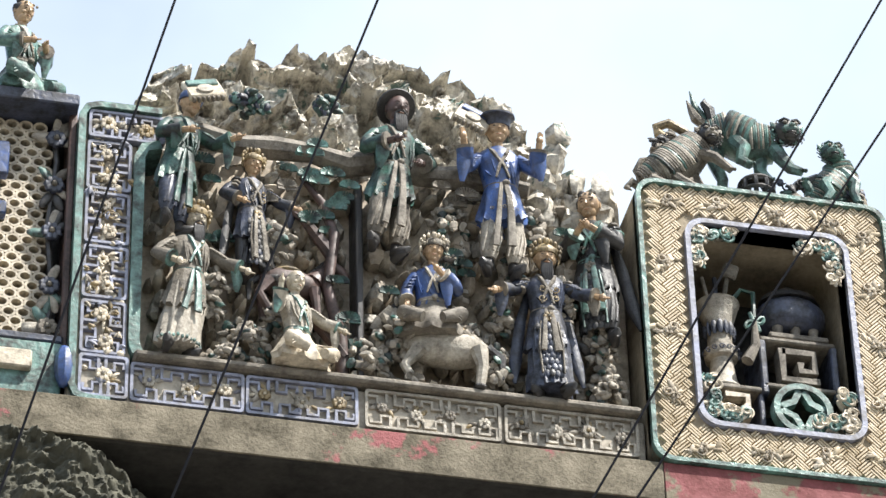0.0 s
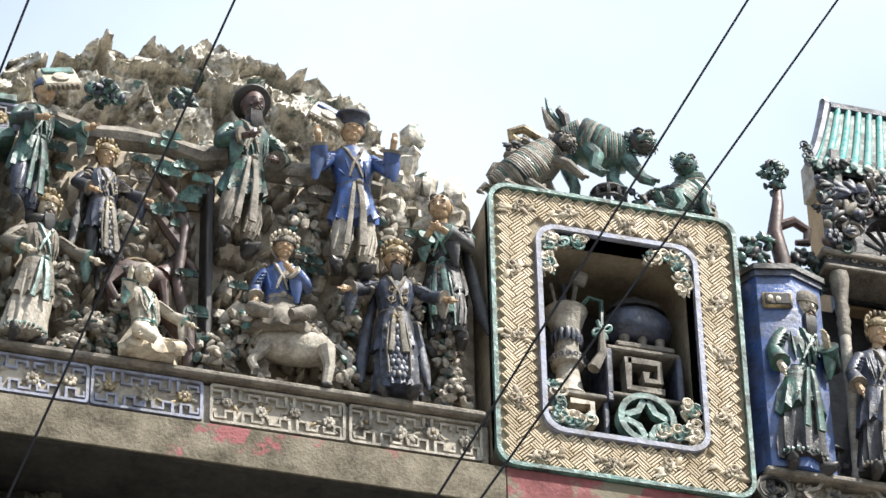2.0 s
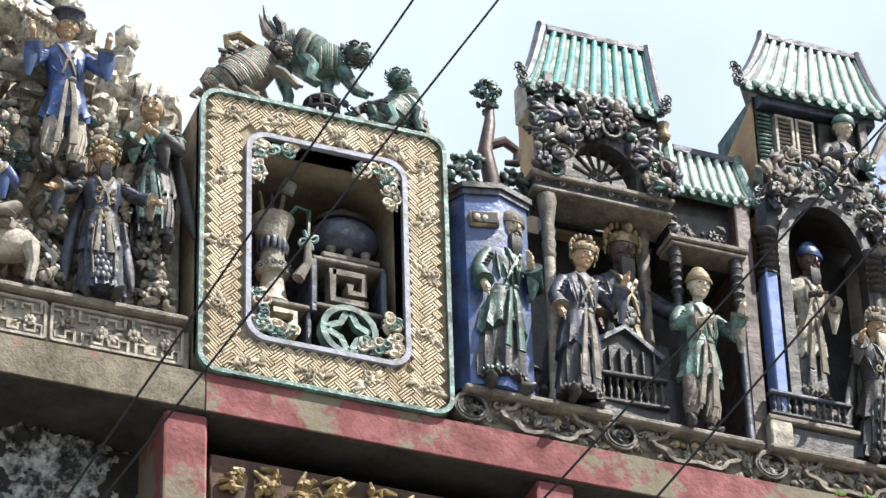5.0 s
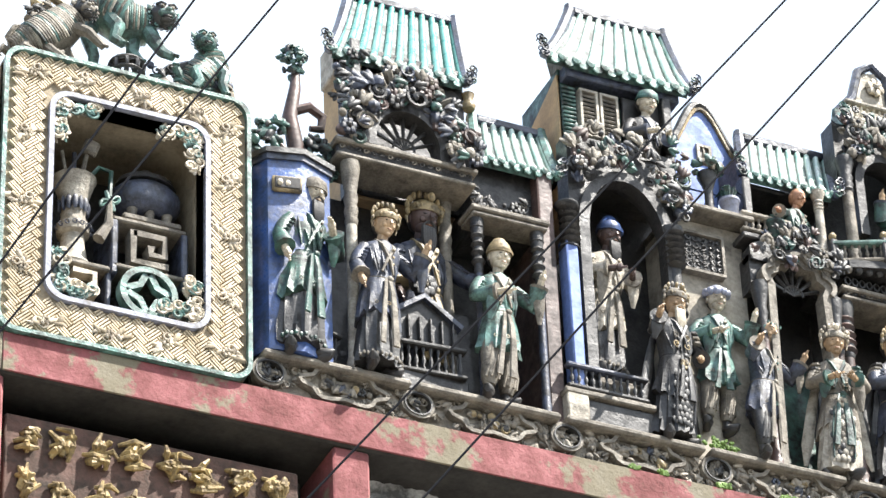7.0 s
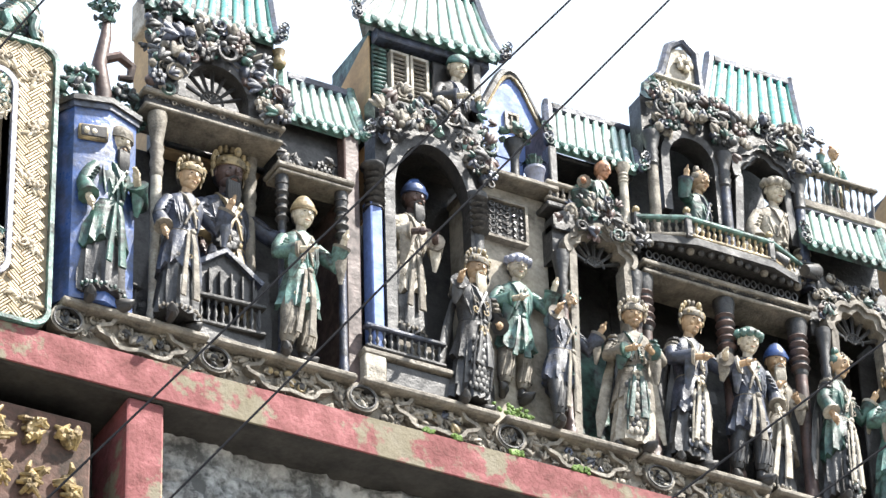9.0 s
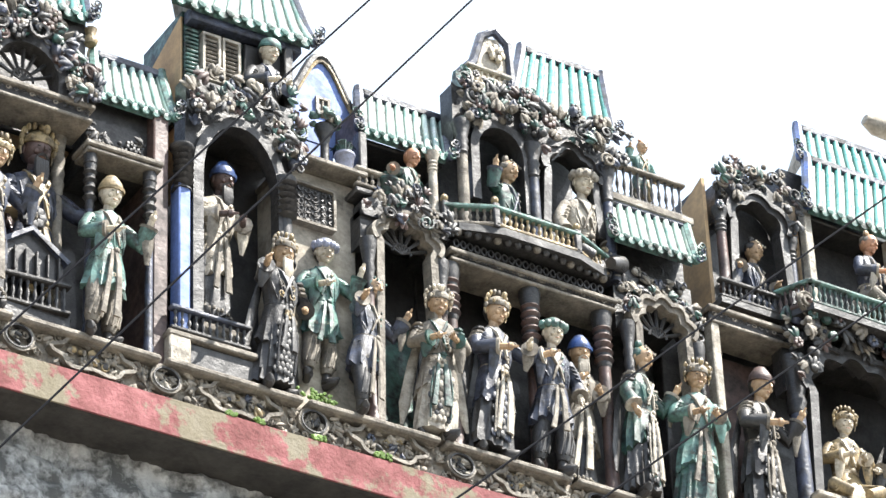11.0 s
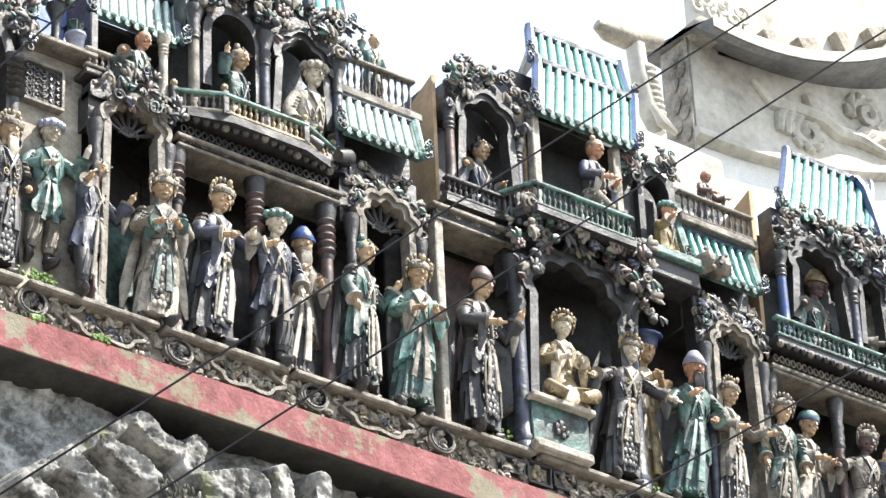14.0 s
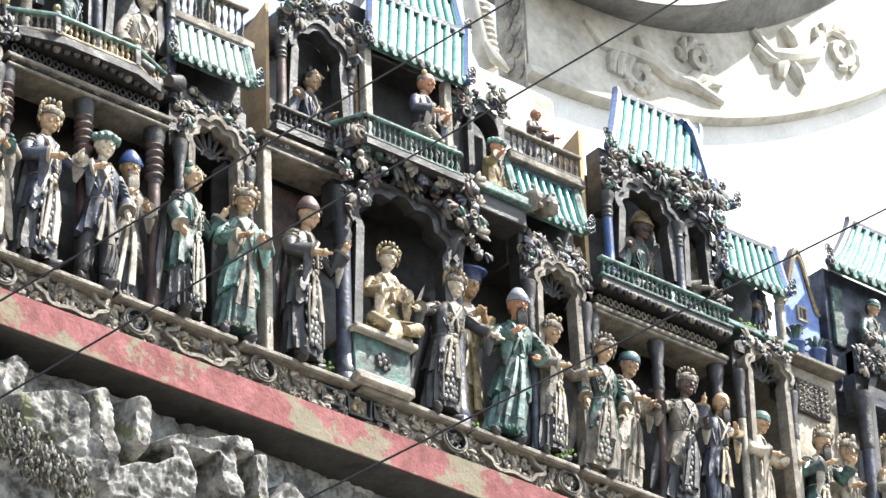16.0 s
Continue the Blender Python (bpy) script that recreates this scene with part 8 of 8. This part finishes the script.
tagged(new("rock_finial", k.mesh("rock_finial")), "pale stucco knob on the mossy rock relief", "relief")

# gilt characters, too worn to read, on the dark panel
board = thing("inscription_panel", "dark red recessed panel with worn gilt characters", "inscription panel", (2.66, 0.2, 5.9))
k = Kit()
# Dark backing colour stands for the shade around the field.
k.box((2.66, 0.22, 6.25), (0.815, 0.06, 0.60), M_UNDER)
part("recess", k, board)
k = Kit()
k.box((2.632, 0.10, 6.13), (0.725, 0.14, 0.705), M_DARKRED)
part("field", k, board, "dark red plaster field")
for i in range(8):
    for j in range(5):
        x, z = 2.325 + 0.0865 * i + random.uniform(-0.008, 0.008), 6.415 - 0.125 * j + random.uniform(-0.01, 0.01)
        k = Kit()
        for q in range(random.choice((9, 10, 11))):
            a = random.choice((0.0, 0.1, -0.15, 1.57, 1.45, 0.8, -0.8)) + random.uniform(-0.15, 0.15)
            h = random.uniform(0.014, 0.032)
            cx, cz = x + random.uniform(-0.019, 0.019), z + random.uniform(-0.033, 0.033)
            bend = random.uniform(-0.012, 0.012)
            k.tube([(cx - h * math.cos(a), 0.025, cz - h * math.sin(a)), (cx + bend, 0.008, cz + bend), (cx + h * math.cos(a), 0.014, cz + h * math.sin(a))], [0.005, 0.008, 0.004], M_GILT, 6)
        k.blob((x, 0.022, z), (0.02, 0.012, 0.026), M_GILT, 8, 6, 0.5, 60)
        part("gilt_bar", k, board)["kind"] = "stuff"
k = Kit()
# Frame takes the same shade colour as the recess.
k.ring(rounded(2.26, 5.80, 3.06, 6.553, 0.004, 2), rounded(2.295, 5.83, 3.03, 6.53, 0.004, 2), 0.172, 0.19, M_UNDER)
part("frame", k, board)

# ---- tufts of weeds on the ledges ----
def weed(x, y, z, s):
    k = Kit()
    for i in range(26):
        a, d = random.random() * 6.28, random.random() * s
        k.blob((x + d * math.cos(a) * 1.6, y + 0.3 * d * math.sin(a), z + random.uniform(0, s * 0.9)), (0.007, 0.005, 0.005), M_LEAF, 5, 4, m=Matrix.Rotation(a, 3, "Y"))
    k.tube([(x, y, z), (x, y, z + s * 0.6)], 0.002, M_LEAF, 4)
    tagged(new("weed", k.mesh("weed")), "small green weed growing from the ledge", "weed", "weeds on the ledges")
for x, y, z, s in ((4.11, -0.02, FLOOR, 0.04), (4.15, -0.01, FLOOR, 0.03), (5.58, 0.0, FLOOR + 0.001, 0.05), (6.08, 0.0, FLOOR, 0.045), (6.42, -0.02, FLOOR, 0.05), (4.12, -0.022, 6.668, 0.014), (4.30, -0.022, 6.668, 0.018), (3.95, -0.022, 6.668, 0.012), (3.87, -0.022, 6.668, 0.010), (5.60, 0.02, 7.535, 0.035), (7.24, 0.0, 7.505, 0.03)):
    weed(x, y, z, s)

# ---- gable of the hall behind ----
hall = thing("hall_gable", "big pale cement gable wall with curved rim and leaf scrolls", "building", (8.9, 2.2, 0.0))
def low(x):
    return 9.985 + 0.037 * (x - 8.3) + 0.181 * (x - 8.3) ** 2
def joint(x):
    return 10.416 + -0.106 * (x - 8.3) + 0.287 * (x - 8.3) ** 2
def lip(x):
    return 10.372 + -0.018 * (x - 8.3) + 0.383 * (x - 8.3) ** 2
def strip(k, x0, lines, mat, n=40, x1=11.2):
    """Moulding swept along the wall; each line is a depth and a height that varies with x."""
    m = len(lines)
    xs = [x0 + (x1 - x0) * i / n for i in range(n + 1)]
    k.add([(x, y, f(x)) for x in xs for y, f in lines], [[i * m + j, (i + 1) * m + j, (i + 1) * m + (j + 1) % m, i * m + (j + 1) % m] for i in range(n) for j in range(m)] + [list(range(m)), [n * m + j for j in range(m)][::-1]], mat)
k = Kit()
strip(k, 8.215, [(1.99, low), (1.99, lambda x: joint(x) + 0.05), (2.16, lambda x: joint(x) + 0.05), (2.16, low)], M_RENDER)
part("upper_wall", k, hall)
k = Kit()
strip(k, 8.215, [(2.02, lambda x: 0.0), (2.02, lambda x: low(x) - 0.02), (2.16, lambda x: low(x) - 0.02), (2.16, lambda x: 0.0)], M_LIME)
part("lower_wall", k, hall, "whitewashed wall")
k = Kit()
strip(k, 8.205, [(2.00, lambda x: low(x) - 0.05), (1.965, lambda x: low(x) - 0.035), (1.965, lambda x: low(x) - 0.012), (1.98, lambda x: low(x) + 0.008), (2.05, lambda x: low(x) + 0.008), (2.05, lambda x: low(x) - 0.05)], M_RENDER)
part("string_course", k, hall)
k = Kit()
strip(k, 8.175, [(1.985, joint), (1.90, lambda x: 0.62 * joint(x) + 0.38 * lip(x) - 0.02), (1.83, lambda x: lip(x) - 0.055), (1.80, lambda x: lip(x) - 0.05), (1.80, lip), (1.84, lambda x: lip(x) + 0.012), (2.22, lambda x: max(lip(x), joint(x)) + 0.04), (2.22, joint)], M_RIM)
# Pale strip coloured as the sunlit edge of the rim.
strip(k, 8.171, [(1.797, lambda x: lip(x) - 0.045), (1.793, lambda x: lip(x) - 0.045), (1.793, lambda x: lip(x) + 0.004), (1.797, lambda x: lip(x) + 0.004)], M_RENDER)
part("rim", k, hall, "weathered curved rim, darkened as soffit shade")
k = Kit()
strip(k, 8.36, [(1.99, lambda x: lip(x) + 0.02), (1.99, lambda x: lip(x) + 0.9), (2.16, lambda x: lip(x) + 0.9), (2.16, lambda x: lip(x) + 0.02)], M_RENDER)
part("fret_wall", k, hall)
for i in range(7):
    k = Kit()
    x = 8.42 + 0.20 * i
    z = lip(x) + 0.13
    tip = Matrix.Rotation(-math.atan(0.24 + 0.36 * (x - 8.3)), 4, "Y")
    k.box((x, 1.97, z), (0.12 if i % 2 == 0 else 0.07, 0.06, 0.075 if i % 2 == 0 else 0.11), M_PLASTER, tip, 0.008)
    part("fret_block", k, hall)
k = Kit()
k.box((8.27, 1.97, lip(8.27) + 0.07), (0.14, 0.14, 0.10), M_PLASTER, None, 0.03)
for q in range(6):
    curl(k, 8.22 + 0.045 * q, lip(8.3) + 0.16 + 0.05 * (q % 2), 1.93, 0.045, M_RENDER, 1.3, q, 1, 0.012)
part("corner_ornament", k, hall)
# Thin slab of darker plaster stands for shade on the unlit end.
box(hall, "end_face", 8.203, 8.213, 1.995, 2.158, 9.0, 10.42, M_PLASTER, "gable end face darkened as the side away from the sun")
k = Kit()
for q in range(8):
    k.blob((8.198, 2.035 + 0.045 * (q % 2), 9.98 + 0.05 * q), (0.008, 0.026, 0.030), M_PLASTER, 8, 6, 0.5, 30)
part("end_relief", k, hall)
k = Kit()
def frond(line, r):
    n = len(line)
    k.tube([(a, 1.985, b) for a, b in line], [1.5 * r * (0.35 + 0.9 * math.sin(math.pi * (i + 0.5) / n)) for i in range(n)], M_RENDER, 8)
def whorl(x, z, r, a, way):
    """Spiral stem with leaflets along its outside."""
    curl(k, x, z, 1.985, r, M_RENDER, 1.35, a, way, 0.026)
    for q in range(7):
        b = a + way * 0.75 * q
        d = r * (1 - 0.06 * q)
        frond([(x + d * math.cos(b), z + d * math.sin(b)), (x + 1.28 * d * math.cos(b + 0.22 * way), z + 1.28 * d * math.sin(b + 0.22 * way)), (x + 1.40 * d * math.cos(b + 0.60 * way), z + 1.40 * d * math.sin(b + 0.60 * way))], 0.012)
frond([(8.523, 10.33), (8.608, 10.249), (8.738, 10.27), (8.868, 10.274), (8.958, 10.236), (9.072, 10.249), (9.166, 10.236), (9.251, 10.229)], 0.020)
frond([(8.811, 10.368), (8.83, 10.32), (8.869, 10.283)], 0.024)
for d in (0.0, 0.04, 0.08):
    frond([(8.70 + d, 10.27), (8.65 + d, 10.20), (8.645 + d, 10.13)], 0.014)
    frond([(9.05 + d, 10.25), (9.10 + d, 10.30), (9.17 + d, 10.32)], 0.014)
whorl(8.79, 10.18, 0.075, 2.2, 1)
whorl(9.125, 10.39, 0.075, 3.6, -1)
frond([(9.461, 10.676), (9.551, 10.592), (9.653, 10.617), (9.823, 10.705), (9.879, 10.835)], 0.022)
frond([(9.649, 10.765), (9.68, 10.72), (9.711, 10.694)], 0.022)
frond([(9.653, 10.617), (9.604, 10.536), (9.60, 10.49)], 0.020)
frond([(9.66, 10.61), (9.70, 10.56), (9.73, 10.509)], 0.020)
frond([(9.47, 10.60), (9.53, 10.56), (9.60, 10.57)], 0.018)
whorl(9.98, 10.786, 0.105, 3.3, -1)
part("leaf_scroll", k, hall, "raised cement leaf scrolls")

# finial shaped like a curved cap on a stem
fin = thing("roof_finial", "pale cement finial with curved cap on a leaning stem", "finial", (7.28, 1.2, 8.9))
k = Kit()
k.tube([(7.065, 1.2, 9.525), (7.11, 1.2, 9.515), (7.20, 1.2, 9.52), (7.30, 1.2, 9.545), (7.355, 1.2, 9.575)], [0.020, 0.036, 0.042, 0.036, 0.020], M_PLASTER, 12, 1.0)
part("cap", k, fin)
k = Kit()
k.tube([(7.235, 1.2, 9.50), (7.245, 1.2, 9.38), (7.265, 1.2, 9.26), (7.31, 1.2, 9.15)], [0.036, 0.036, 0.04, 0.03], M_RENDER, 10)
for i in range(9):
    k.blob((7.27 + 0.004 * i, 1.17, 9.40 - 0.026 * i), (0.03, 0.02, 0.014), M_RENDER, 7, 5)
k.tube([(7.25, 1.15, 9.22), (7.28, 1.14, 9.16), (7.34, 1.14, 9.13)], [0.012, 0.022, 0.01], M_RENDER, 7)
part("stem", k, fin)
k = Kit()
k.box((7.28, 1.25, 8.98), (0.55, 0.25, 0.25), M_RENDER, None, 0.03)
k.box((7.30, 1.3, 4.4), (0.45, 0.3, 8.9), M_RENDER)
part("base_wall", k, fin)

# ---- overhead cables ----
WIRES = (("A", 0.614, 5.207, 0.445, 4.498), ("B", 0.906, 5.258, 0.627, 4.362), ("C", 1.693, 5.430, 1.185, 4.436), ("D", 1.841, 5.465, 1.247, 4.447), ("E", 2.509, 5.402, 1.671, 4.280),
         ("F", 2.689, 5.460, 1.844, 4.322), ("G", 3.781, 5.606, 2.370, 4.265), ("H", 3.752, 5.377, 2.619, 4.337), ("I", 4.525, 5.371, 3.737, 4.774))
for _, xa, za, xb, zb in WIRES:
    k = Kit()
    dx, dz = xa - xb, za - zb
    n = 3.5
    k.tube([(xb - dx * zb / dz, -3, 0.0), (xb, -3, zb), (xa, -3, za), (xa + dx * n, -3, za + dz * n)], 0.0019, M_CABLE, 6)
    tagged(new("cable", k.mesh("cable")), "thin dark overhead cable slanting across the courtyard", "cable", "overhead cables")
